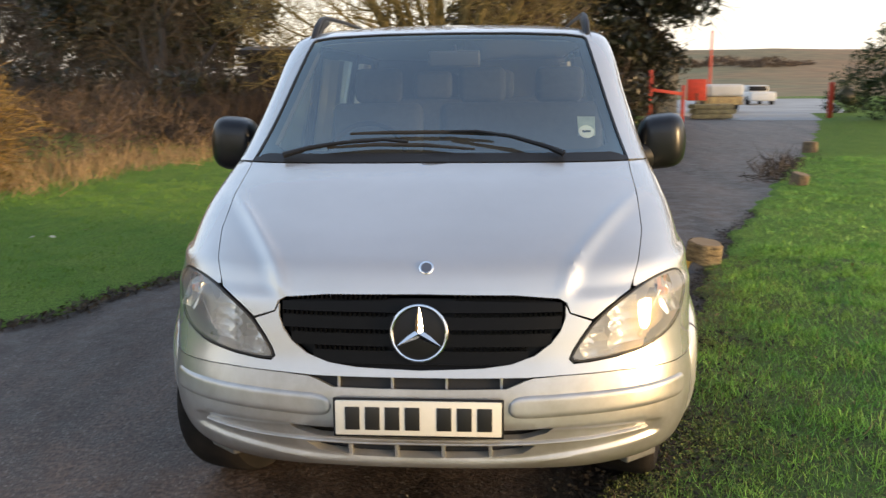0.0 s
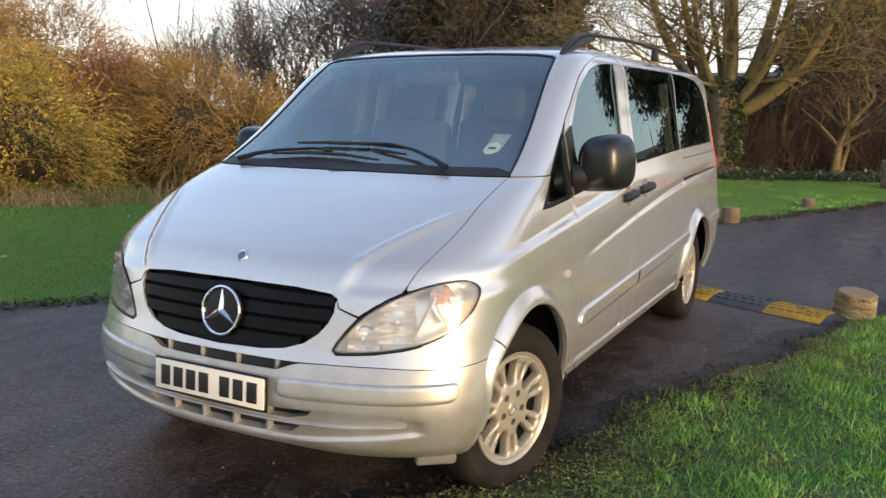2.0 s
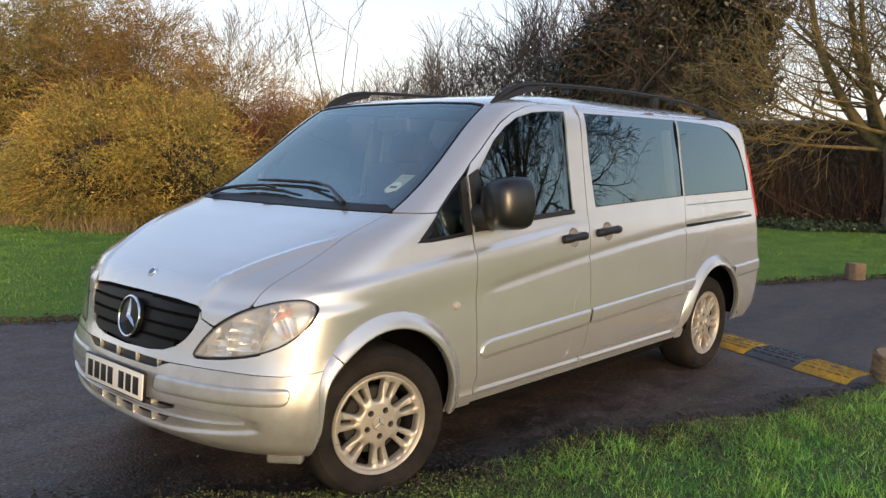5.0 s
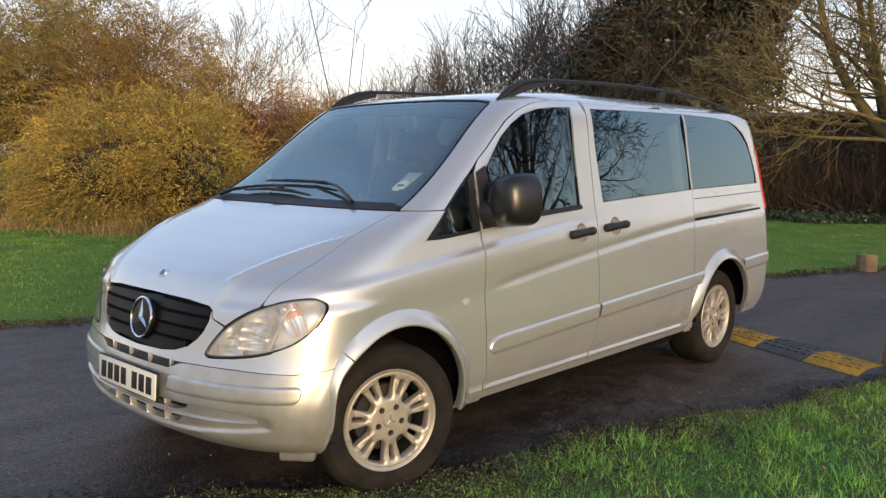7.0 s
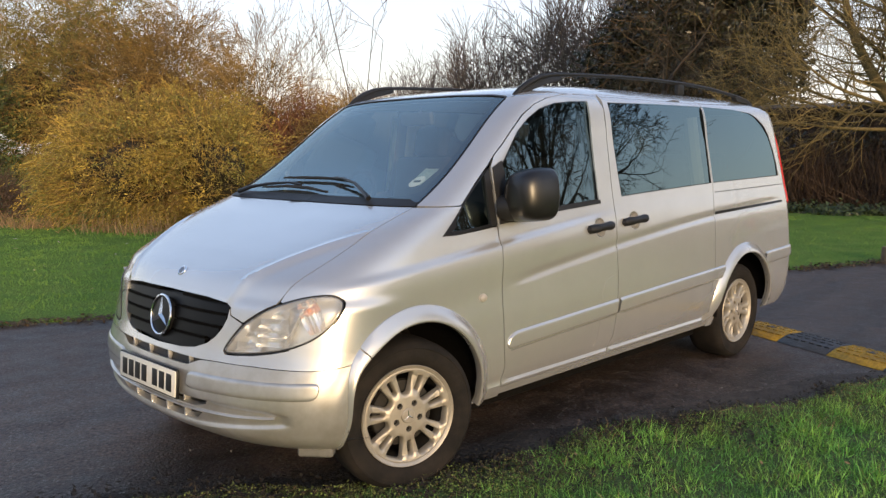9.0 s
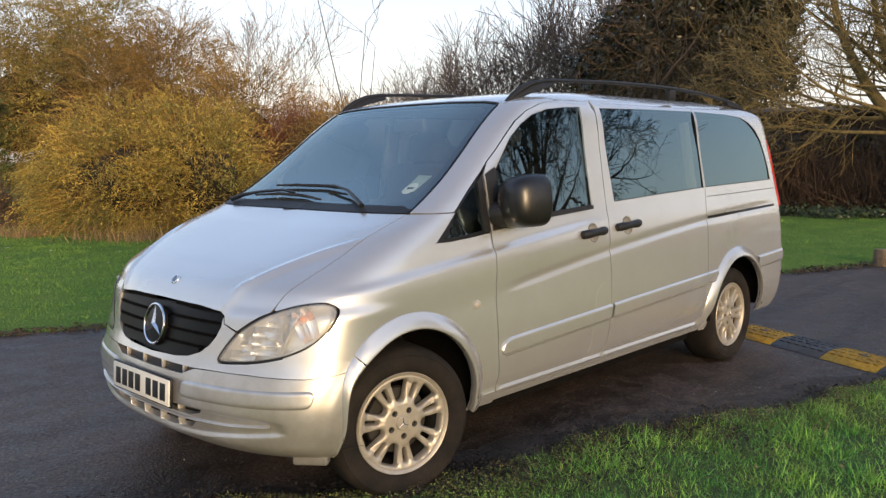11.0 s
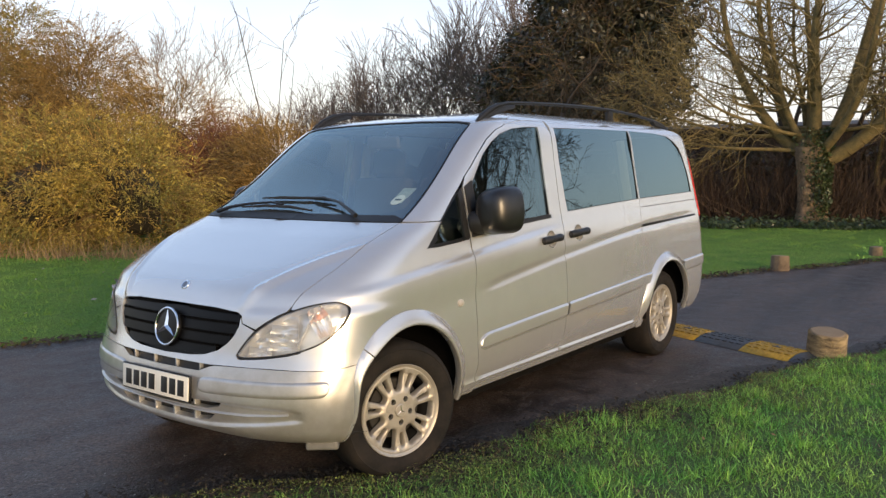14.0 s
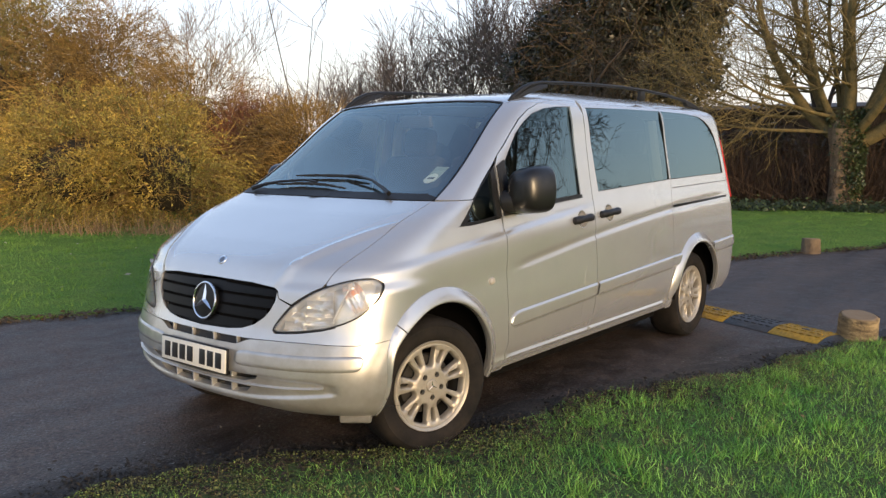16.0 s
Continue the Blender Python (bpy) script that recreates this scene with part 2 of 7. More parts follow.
def place(u, h, out=0.0):
    """Points on the body at chart places (u, h), moved outward by out, with flares, swage lines and creases."""
    u, h = np.asarray(u, float), np.asarray(h, float)
    eps = 1e-3
    su = np.clip(np.abs(u), 2e-3, 5.398)
    p = np.stack(flat_place(su, h), -1)
    du = np.stack(flat_place(su + eps, h), -1) - np.stack(flat_place(su - eps, h), -1)
    dh = np.stack(flat_place(su, h + eps), -1) - np.stack(flat_place(su, h - eps), -1)
    nrm = np.cross(dh, du)
    nrm = -nrm / (np.linalg.norm(nrm, axis=-1, keepdims=True) + 1e-12)
    x, y, z = p[..., 0], p[..., 1], p[..., 2]
    on_side = step(0.70, 0.85, x)
    rel = np.zeros_like(x)
    for cy, cz in ARCHES:
        r = np.hypot(y - cy, z - cz)
        rel += on_side * 0.004 * step(0.47, 0.43, r)
    # waist swage rising to the tail, and the moulding below it
    zl = 0.83 + 0.124 * (y - 0.59) - 0.0145 * (y - 0.59) ** 2
    mid = step(0.56, 0.85, y) * step(3.95, 3.6, y)
    rel += on_side * mid * (-0.0085 * step(-.012, .009, z - zl) * step(.052, .010, z - zl))
    # shoulder of the front wing running into the door
    zs = 0.985 + 0.097 * y
    rel += on_side * step(-0.46, -0.2, y) * step(1.75, 0.9, y) * 0.0165 * step(.020, -.018, z - zs) * step(-.24, -.05, z - zs)
    # sill step
    rel += on_side * step(0.375, 0.365, z) * 0.012 * step(0.3, 0.5, y) * step(3.0, 2.7, y)
    # bonnet creases that spread from the grille's corners
    hood = step(0.85, 0.90, z) * step(1.235, 1.19, z) * step(0.2, 0.0, y)
    xc = 0.452 + 0.60 * (y + 0.60)
    t = x - xc
    fade = step(-0.68, -0.58, y) * step(0.02, -0.30, y)
    rel += hood * fade * (0.008 * bell(t / 0.019) - 0.011 * step(0.0, 0.060, t))
    # recess round the lower intake, running out to the bumper's corners
    low, high = np.interp(x, *RECESS_LOW), np.interp(x, *RECESS_HIGH)
    rel -= 0.014 * step(-.008, .009, z - low) * step(.008, -.009, z - high) * step(.800, .752, x) * step(0.1, -.1, y)
    p = p + nrm * (rel + out)[..., None]
    p[..., 0] *= np.sign(u) + (u == 0)
    return p


def dense(pts, stepsize=0.02, closed=True):
    out = []
    for i in range(len(pts) - (0 if closed else 1)):
        a, b = np.array(pts[i]), np.array(pts[(i + 1) % len(pts)])
        k = max(1, int(np.linalg.norm(b - a) / stepsize))
        out += [tuple(a + (b - a) * j / k) for j in range(k)]
    return out if closed else out + [pts[-1]]


def aft(y, z):
    """Doors and side glass sit a little further aft towards the tail."""
    return y + (0.024 + 0.0085 * (y - 0.55)) * float(step(0.1, 0.3, y) * step(0.36, 0.45, z))


def line(kind, pts, sign=1, stepsize=0.02):
    """A drawn line, given in front view (x, z) or side view (y, z), on the chart."""
    f = (lambda a, b: front(a * sign, b)) if kind == "x" else (lambda a, b: side(aft(a, b), b, sign))
    return [f(*p) for p in dense(pts, stepsize, False)]


def arc(c, r, a0, a1, sign=1, k=26):
    return [side(c[0] + r * math.cos(radians(a0 + (a1 - a0) * i / k)), c[1] + r * math.sin(radians(a0 + (a1 - a0) * i / k)), sign) for i in range(k + 1)]


def mirrored(chain):
    """A closed outline from its right half, which runs from the middle line back to it."""
    return chain + [(-u, h) for u, h in reversed(chain) if abs(u) > 1e-6]


def in_poly(px, py, poly):
    inside = np.zeros(len(px), bool)
    q = np.array(poly)
    for (x1, y1), (x2, y2) in zip(q, np.roll(q, -1, 0)):
        if y1 == y2:
            continue
        c = (y1 > py) != (y2 > py)
        inside ^= c & (px < (x2 - x1) * (py - y1) / (y2 - y1) + x1)
    return inside


def edge_gap(px, py, poly):
    best = np.full(len(px), 9.0)
    q = np.array(poly)
    for a, b in zip(q, np.roll(q, -1, 0)):
        ab = b - a
        t = np.clip(((px - a[0]) * ab[0] + (py - a[1]) * ab[1]) / (ab @ ab + 1e-12), 0, 1)
        best = np.minimum(best, np.hypot(px - a[0] - t * ab[0], py - a[1] - t * ab[1]))
    return best


def shift_poly(poly, dist):
    """The outline moved inward (dist > 0) or outward on the chart."""
    q = np.array(poly)
    area = 0.5 * np.sum(q[:, 0] * np.roll(q[:, 1], -1) - np.roll(q[:, 0], -1) * q[:, 1])
    t = np.roll(q, -1, 0) - np.roll(q, 1, 0)
    t /= np.linalg.norm(t, axis=1, keepdims=True) + 1e-12
    nr = np.stack((-t[:, 1], t[:, 0]), 1) * (1 if area > 0 else -1)
    return [tuple(p) for p in q + nr * dist]


from mathutils.geometry import delaunay_2d_cdt


def chart_mesh(outer, holes=(), grid=(0.03, 0.022), out=0.0, lip=0.012, extra=()):
    """A panel of the body inside an outline on the chart, with openings and turned-in edges."""
    loops = [outer, *holes]
    verts, edges = [], []
    for lp in loops:
        k = len(verts)
        verts += lp
        edges += [(k + i, k + (i + 1) % len(lp)) for i in range(len(lp))]
    q = np.array(outer)
    gu, gh = np.meshgrid(np.arange(q[:, 0].min(), q[:, 0].max(), grid[0]), np.arange(q[:, 1].min(), q[:, 1].max(), grid[1]))
    gu, gh = gu.ravel(), gh.ravel()
    if len(extra):
        ex = np.array(extra)
        gap = np.array([np.min(np.hypot(ex[:, 0] - a, ex[:, 1] - b)) for a, b in zip(gu, gh)])
        gu, gh = np.concatenate((gu[gap > .006], ex[:, 0])), np.concatenate((gh[gap > .006], ex[:, 1]))
    keep = in_poly(gu, gh, outer) & (edge_gap(gu, gh, outer) > 0.4 * min(grid))
    for hl in holes:
        keep &= ~in_poly(gu, gh, hl) & (edge_gap(gu, gh, hl) > 0.4 * min(grid))
    verts = [Vector(v) for v in verts] + [Vector(v) for v in zip(gu[keep], gh[keep])]
    v2, e2, f2, *_ = delaunay_2d_cdt(verts, edges, [], 0, 1e-6)
    v2 = np.array([tuple(v) for v in v2])
    f2 = np.array([f for f in f2 if len(f) == 3])
    c = v2[f2].mean(1)
    ok = in_poly(c[:, 0], c[:, 1], outer)
    for hl in holes:
        ok &= ~in_poly(c[:, 0], c[:, 1], hl)
    f2 = f2[ok]
    pos = place(v2[:, 0], v2[:, 1], out)
    faces = [tuple(int(i) for i in f) for f in f2]
    if lip:
        seen = {}
        for f in faces:
            for a, b in zip(f, f[1:] + f[:1]):
                seen[(a, b)] = 1
        rim = [e for e in seen if (e[1], e[0]) not in seen]
        ids = sorted({i for e in rim for i in e})
        low = place(v2[ids, 0], v2[ids, 1], out - lip)
        k = {i: len(pos) + j for j, i in enumerate(ids)}
        pos = np.concatenate((pos, low))
        faces += [(b, a, k[a], k[b]) for a, b in rim]
    return pos, faces


def mesh_part(name, pos, faces, material, parent=None, label="", smooth=True, sharp=35):
    me = bpy.data.meshes.new(name)
    me.from_pydata([tuple(map(float, p)) for p in pos], [], faces)
    me.update()
    me.materials.append(material)
    if smooth:
        me.polygons.foreach_set("use_smooth", [True] * len(me.polygons))
        if sharp:
            me.set_sharp_from_angle(angle=radians(sharp))
    ob = new(name, me)
    if parent:
        ob.parent = parent
    if label:
        ob["label"] = label
    return ob


def part(name, bm, material, parent=None, label="", smooth=True, sharp=35):
    bmesh.ops.recalc_face_normals(bm, faces=bm.faces[:])
    me = bpy.data.meshes.new(name)
    bm.to_mesh(me)
    bm.free()
    me.materials.append(material)
    if smooth:
        me.polygons.foreach_set("use_smooth", [True] * len(me.polygons))
        me.set_sharp_from_angle(angle=radians(sharp))
    ob = new(name, me)
    if parent:
        ob.parent = parent
    if label:
        ob["label"] = label
    return ob


def soften(poly, rounds=2):
    """Corner cutting of a closed outline."""
    q = np.array(poly)
    for _ in range(rounds):
        nq = np.roll(q, -1, 0)
        q = np.stack((q * .75 + nq * .25, q * .25 + nq * .75), 1).reshape(-1, 2)
    return [tuple(p) for p in q]


def rounded(chain, rounds=2):
    """Corner cutting of an open line that keeps its ends."""
    q = np.array(chain)
    for _ in range(rounds):
        mid = np.stack((q[:-1] * .75 + q[1:] * .25, q[:-1] * .25 + q[1:] * .75), 1).reshape(-1, 2)
        q = np.concatenate((q[:1], mid[1:-1], q[-1:]))
    return [tuple(p) for p in q]


def strip(name, path, half_h, bulge, material, parent, round_ends=(True, True), rows=9, flat=3.2):
    """A raised, rounded moulding along a path of chart places."""
    q = np.array(path)
    ln = np.concatenate(([0], np.cumsum(np.linalg.norm(np.diff(q, axis=0), axis=1))))
    k = max(12, int(ln[-1] / .02))
    tt = np.linspace(0, ln[-1], k)
    tt = np.unique(np.concatenate((tt, [.003, .008, .016, ln[-1] - .016, ln[-1] - .008, ln[-1] - .003])))
    k = len(tt)
    u, h = np.interp(tt, ln, q[:, 0]), np.interp(tt, ln, q[:, 1])
    w = np.ones(k)
    if round_ends[0]:
        w *= np.sqrt(np.clip(1 - (1 - np.clip(tt / half_h, 0, 1)) ** 2, 0, 1)) * .98 + .02
    if round_ends[1]:
        w *= np.sqrt(np.clip(1 - (1 - np.clip((ln[-1] - tt) / half_h, 0, 1)) ** 2, 0, 1)) * .98 + .02
    vv = np.linspace(-1, 1, rows)
    prof_ = (1 - np.abs(vv) ** flat)
    pos = place(np.repeat(u[:, None], rows, 1), h[:, None] + half_h * w[:, None] * vv, bulge * prof_ * np.minimum(1, w[:, None] * 1.5) - .001)
    idx = np.arange(k * rows).reshape(k, rows)
    f = np.stack((idx[:-1, :-1], idx[1:, :-1], idx[1:, 1:], idx[:-1, 1:]), -1).reshape(-1, 4)
    if u[-1] < u[0]:
        f = f[:, ::-1]
    return mesh_part(name, pos.reshape(-1, 3), [tuple(int(i) for i in r) for r in f], material, parent)


def pane(name, outline, material, parent, out=-.006, grid=(.06, .05), label="", bow=.05):
    """Side glass: one smooth, faintly curved sheet through the opening."""
    pos, faces = chart_mesh(outline, (), grid, out, 0)
    y, z = pos[:, 1], pos[:, 2]
    A = np.stack((np.ones_like(y), y - y.mean(), z - z.mean(), (z - z.mean()) ** 2), 1)
    c, *_ = np.linalg.lstsq(A, pos[:, 0], rcond=None)
    pos[:, 0] = A @ c - np.sign(pos[:, 0].mean()) * bow * (y - y.mean()) ** 2 / 2
    glass = mesh_part(name, pos, faces, material, parent, label)
    glass.visible_shadow = False
    return glass


def panel(name, outer, material, parent, holes=(), label="", **kw):
    return mesh_part(name, *chart_mesh(outer, holes, **kw), material, parent, label)


def box_bm(size, m=Matrix(), bevel=0.0, seg=2):
    bm = bmesh.new()
    bmesh.ops.create_cube(bm, size=1, matrix=m @ Matrix.Diagonal((*size, 1)))
    if bevel:
        bmesh.ops.bevel(bm, geom=bm.edges[:], offset=bevel, segments=seg, profile=0.5, affect="EDGES")
    return bm


def tube(points, radii, k=8, cap=True):
    """Verts and faces of a tube along points."""
    pts = [Vector(p) for p in points]
    pos, faces = [], []
    up = Vector((0, 0, 1))
    for i, p in enumerate(pts):
        t = (pts[min(i + 1, len(pts) - 1)] - pts[max(i - 1, 0)]).normalized()
        if i == 0:
            a = t.orthogonal().normalized() if abs(t.z) > 0.9 else t.cross(up).normalized()
        a = (a - t * a.dot(t)).normalized()
        b = t.cross(a)
        r = radii[i] if hasattr(radii, "__len__") else radii
        pos += [p + (a * math.cos(2 * math.pi * j / k) + b * math.sin(2 * math.pi * j / k)) * r for j in range(k)]
    for i in range(len(pts) - 1):
        for j in range(k):
            faces.append((i * k + j, i * k + (j + 1) % k, (i + 1) * k + (j + 1) % k, (i + 1) * k + j))
    if cap:
        faces += [tuple(range(k - 1, -1, -1)), tuple(range((len(pts) - 1) * k, len(pts) * k))]
    return pos, faces


def lathe(profile, axis_m, k=48):
    """Revolve (radius, along) pairs about the local x axis."""
    pos, faces = [], []
    for r, a in profile:
        pos += [axis_m @ Vector((a, r * math.cos(2 * math.pi * j / k), r * math.sin(2 * math.pi * j / k))) for j in range(k)]
    for i in range(len(profile) - 1):
        for j in range(k):
            faces.append((i * k + j, (i + 1) * k + j, (i + 1) * k + (j + 1) % k, i * k + (j + 1) % k))
    return pos, faces


# ---- the van ----
van = tagged(new("van"), "silver passenger van with black roof rails parked on the asphalt drive", "van")

# lines on the body
G = 0.003
hood_low = [(0, .879), (.3, .876), (.44, .864), (.466, .850), (.478, .820), (.549, .797), (.592, .829), (.638, .859), (.676, .880)]
hood_side = [(.688, .905), (.717, .983), (.742, 1.044), (.749, 1.097), (.750, 1.14), (.752, 1.19), (.756, 1.228)]
lamp_x = [(.480, .686), (.515, .735), (.556, .785), (.600, .819), (.645, .849), (.700, .879), (.755, .901), (.812, .913), (.852, .913), (.875, .894),
          (.880, .866), (.870, .808), (.846, .766), (.814, .738), (.765, .714), (.710, .698), (.620, .683), (.535, .675), (.488, .674)]
grille_x = [(0, .873), (.3, .870), (.44, .858), (.462, .842), (.462, .805), (.446, .766), (.415, .728), (.365, .693), (.290, .668), (.2, .657), (0, .650)]


def lamp_outline(sign=1, grow=0.0):
    q = soften(lamp_x, 2)
    return shift_poly(soften(line("x", q + q[:1], sign, .03)[:-1], 1), -grow)


panel("bonnet", mirrored(line("x", hood_low) + line("x", hood_side) + line("x", [(.757, 1.2295), (0, 1.2295)])), paint, van, label="plain silver bonnet with a crease on each side", grid=(0.016, 0.009))

# nose panel between bonnet, grille, lamps and bumper
gr = grille_x[::-1]
nose_chain = (line("x", [(0, .629), (.34, .629), (.45, .633), (.64, .635), (.84, .627), (.90, .633)]) + line("y", [(-.345, .640), (-.285, .650)])
              + line("y", [(-.262, .672), (-.33, .678), (-.403, .70), (-.445, .728)])
              + line("x", [(.814, .728), (.765, .704), (.710, .688), (.620, .673), (.535, .665), (.486, .663), (.470, .678), (.481, .704), (.507, .742), (.545, .790), (.474, .816), (.462, .842)])
              + line("x", [p for p in gr[::-1] if p[0] > 0][2:] + [(0, .650)]))
for sg in (1, -1):
    panel("lamp_filler", line("x", [(.76, .700), (.845, .712), (.897, .76), (.897, .815), (.868, .80), (.836, .758), (.76, .718), (.76, .700)], sg)[:-1], paint, van, out=-.0015, lip=0, grid=(.03, .02))
panel("front_panel", mirrored(nose_chain), paint, van, grid=(0.022, 0.015))

# bumper
def arch_r(a):
    """The front arch draws in towards the tyre low down on the bumper."""
    return .415 - .062 * float(step(138, 178, a))


def bumper_edge():
    return [side(arch_r(a) * math.cos(radians(a)), .345 + arch_r(a) * math.sin(radians(a)), 1) for a in np.linspace(135, 193, 24)]


bump_chain = (line("x", [(0, .594), (.275, .596), (.335, .619), (.36, .6255), (.45, .630), (.64, .632), (.84, .624), (.90, .630)]) + line("y", [(-.345, .637), (-.290, .647)])
              + bumper_edge() + line("x", [(.80, .268), (.5, .300), (.3, .318), (0, .322)]))
hole_hi = mirrored(line("x", [(0, .462), (.30, .464), (.425, .470), (.405, .449), (.33, .430), (0, .427)]))
hole_lo = mirrored(line("x", [(0, .408), (.27, .407), (.37, .403), (.33, .374), (.2, .359), (0, .355)]))
recess_lines = []
for sg in (1, -1):
    for x in np.arange(.006, .80, .011):
        for dz in (-.008, -.003, .003, .009):
            recess_lines += [front(sg * x, float(np.interp(x, *RECESS_LOW)) + dz), front(sg * x, float(np.interp(x, *RECESS_HIGH)) - dz)]
    for z in np.arange(.398, .462, .007):
        recess_lines += [front(sg * x, z) for x in (.752, .764, .776, .788, .800)]
panel("bumper", mirrored(bump_chain), bumper_shade_paint, van, holes=(hole_hi, hole_lo), grid=(0.02, 0.012), lip=0.03, extra=recess_lines)
lip_line = line("x", [(.001, .4175), (.33, .416), (.55, .420), (.70, .430), (.738, .433)])
strip("bumper_lip", [(-a, b) for a, b in reversed(lip_line)] + lip_line, .0065, .013, bumper_shade_paint, van)
for sg in (1, -1):
    strip("bumper_strip", line("x", [(.280, .539), (.5, .543), (.79, .545), (.868, .546)], sg), .036, .009, bumper_shade_paint, van, (True, True), 17, 7)
    part("bumper_end", box_bm((.15, .06, .06), Matrix.Translation((sg * .735, -.395, .262)) @ pose(0, 0, 0, 0, 0, 38 * sg), .014, 3), bumper_end_grey, van)
    panel("seam_filler", line("y", [(-.470, .712), (-.44, .748), (-.40, .722), (-.33, .700), (-.265, .692), (-.265, .655), (-.36, .660), (-.44, .682), (-.470, .712)], sg)[:-1], paint, van, out=-.003, lip=0, grid=(.03, .02))
panel("bumper_grille", mirrored(line("x", [(0, .475), (.44, .478), (.40, .34), (0, .335)])), black_plastic, van, out=-0.045, lip=0, grid=(.03, .03))
panel("bumper_slot", mirrored(line("x", [(0, .64), (.36, .64), (.34, .58), (0, .575)])), black_plastic, van, out=-0.035, lip=0, grid=(.03, .03))
for x in (-.225, -.075, .075, .225):
    y = float(place(*front(x, .44))[1])
    part("vane", box_bm((.014, .03, .115), Matrix.Translation((x, y + .032, .405)), .003), paint, van)
    part("vane", box_bm((.010, .02, .05), Matrix.Translation((x * 1.15, y + .04, .608)), .003), paint, van)
panel("underside", mirrored(line("x", [(0, .30), (.5, .30), (.85, .30), (.85, .262), (0, .262)])), black_plastic, van, out=-.03, lip=0, grid=(.05, .02))

# number plate with plain bars
plate = part("number_plate", box_bm((.52, .012, .111), Matrix.Translation((0, -.757, .514)) @ pose(0, 0, 0, -4), .004), plate_white, van, "cream number plate in a black frame")
part("plate_frame", box_bm((.535, .012, .125), Matrix.Translation((0, -.751, .513)) @ pose(0, 0, 0, -4), .004), black_trim, plate)
for i, x in enumerate((-.205, -.142, -.08, -.017, .082, .145, .208)):
    part("plate_bar", box_bm((.046, .003, .074), Matrix.Translation((x, -.7635, .514)) @ pose(0, 0, 0, -4), .001), plate_ink, plate)

# grille with louvres and a round star
grille = panel("grille", mirrored(line("x", grille_x)), black_grille, van, out=-0.035, lip=0, grid=(.03, .02))
tag = grille
tag["label"] = "black louvred grille with a chrome star"
for k in range(4):
    za = .668 + .052 * k
    wide = float(np.interp(za + .02, [.65, .668, .693, .728, .766, .805, .842, .87], [.2, .29, .365, .415, .446, .46, .46, .43])) - .006
    top = min(za + .040, .868)
    panel("louvre", mirrored(line("x", [(0, top), (wide, top - .012 * (k == 3)), (wide, za), (0, za)])), black_grille, grille, out=-0.006, lip=0.025, grid=(.03, .01))
    n_c = int(wide / .016)
    for sg in (1, -1):
        bmr = bmesh.new()
        for i in range(7, n_c + 1):
            p = place(*front(sg * i * .016, za + .046), -.012)
            bmesh.ops.create_cube(bmr, size=1, matrix=Matrix.Translation(Vector(p)) @ Matrix.Diagonal((.006, .02, .012, 1)))
        part("mesh_rib", bmr, black_grille, grille, smooth=False)
star_m = Matrix.Translation((0, -.680, .766)) @ pose(0, 0, 0, -11)
ring = tube([star_m @ Vector((.087 * math.cos(a), 0, .087 * math.sin(a))) for a in np.linspace(0, 2 * math.pi, 49)], .0058, 10, False)
mesh_part("star_ring", *ring, chrome, grille)
bms = bmesh.new()
for k in range(3):
    a = radians(90 + 120 * k)
    c = bms.verts.new(star_m @ Vector((0, -.014, 0)))
    t = bms.verts.new(star_m @ Vector((.083 * math.cos(a), -.006, .083 * math.sin(a))))
    for sgn in (1, -1):
        q = bms.verts.new(star_m @ Vector((.019 * math.cos(a + sgn * radians(60)), 0, .019 * math.sin(a + sgn * radians(60)))))
        bms.faces.new((c, t, q) if sgn < 0 else (c, q, t))
part("star", bms, chrome, grille, smooth=False)
mesh_part("star_back", *lathe([(.0, -.004), (.05, -.002), (.085, .004), (.085, .02)], star_m @ pose(0, 0, 0, 0, 0, 90), 40), black_trim, grille)
bp = Vector(place(*front(1e-4, .953), .002))
badge = mesh_part("bonnet_badge", *lathe([(.013, .003), (.020, .0045), (.024, .002), (.025, -.004)], Matrix.Translation(bp) @ pose(0, 0, 0, -38) @ pose(0, 0, 0, 0, 0, -90), 32), chrome, van, "small round chrome badge")
mesh_part("badge_face", *lathe([(0, .0045), (.017, .0040), (.019, .001)], Matrix.Translation(bp) @ pose(0, 0, 0, -38) @ pose(0, 0, 0, 0, 0, -90), 32), badge_blue, badge)

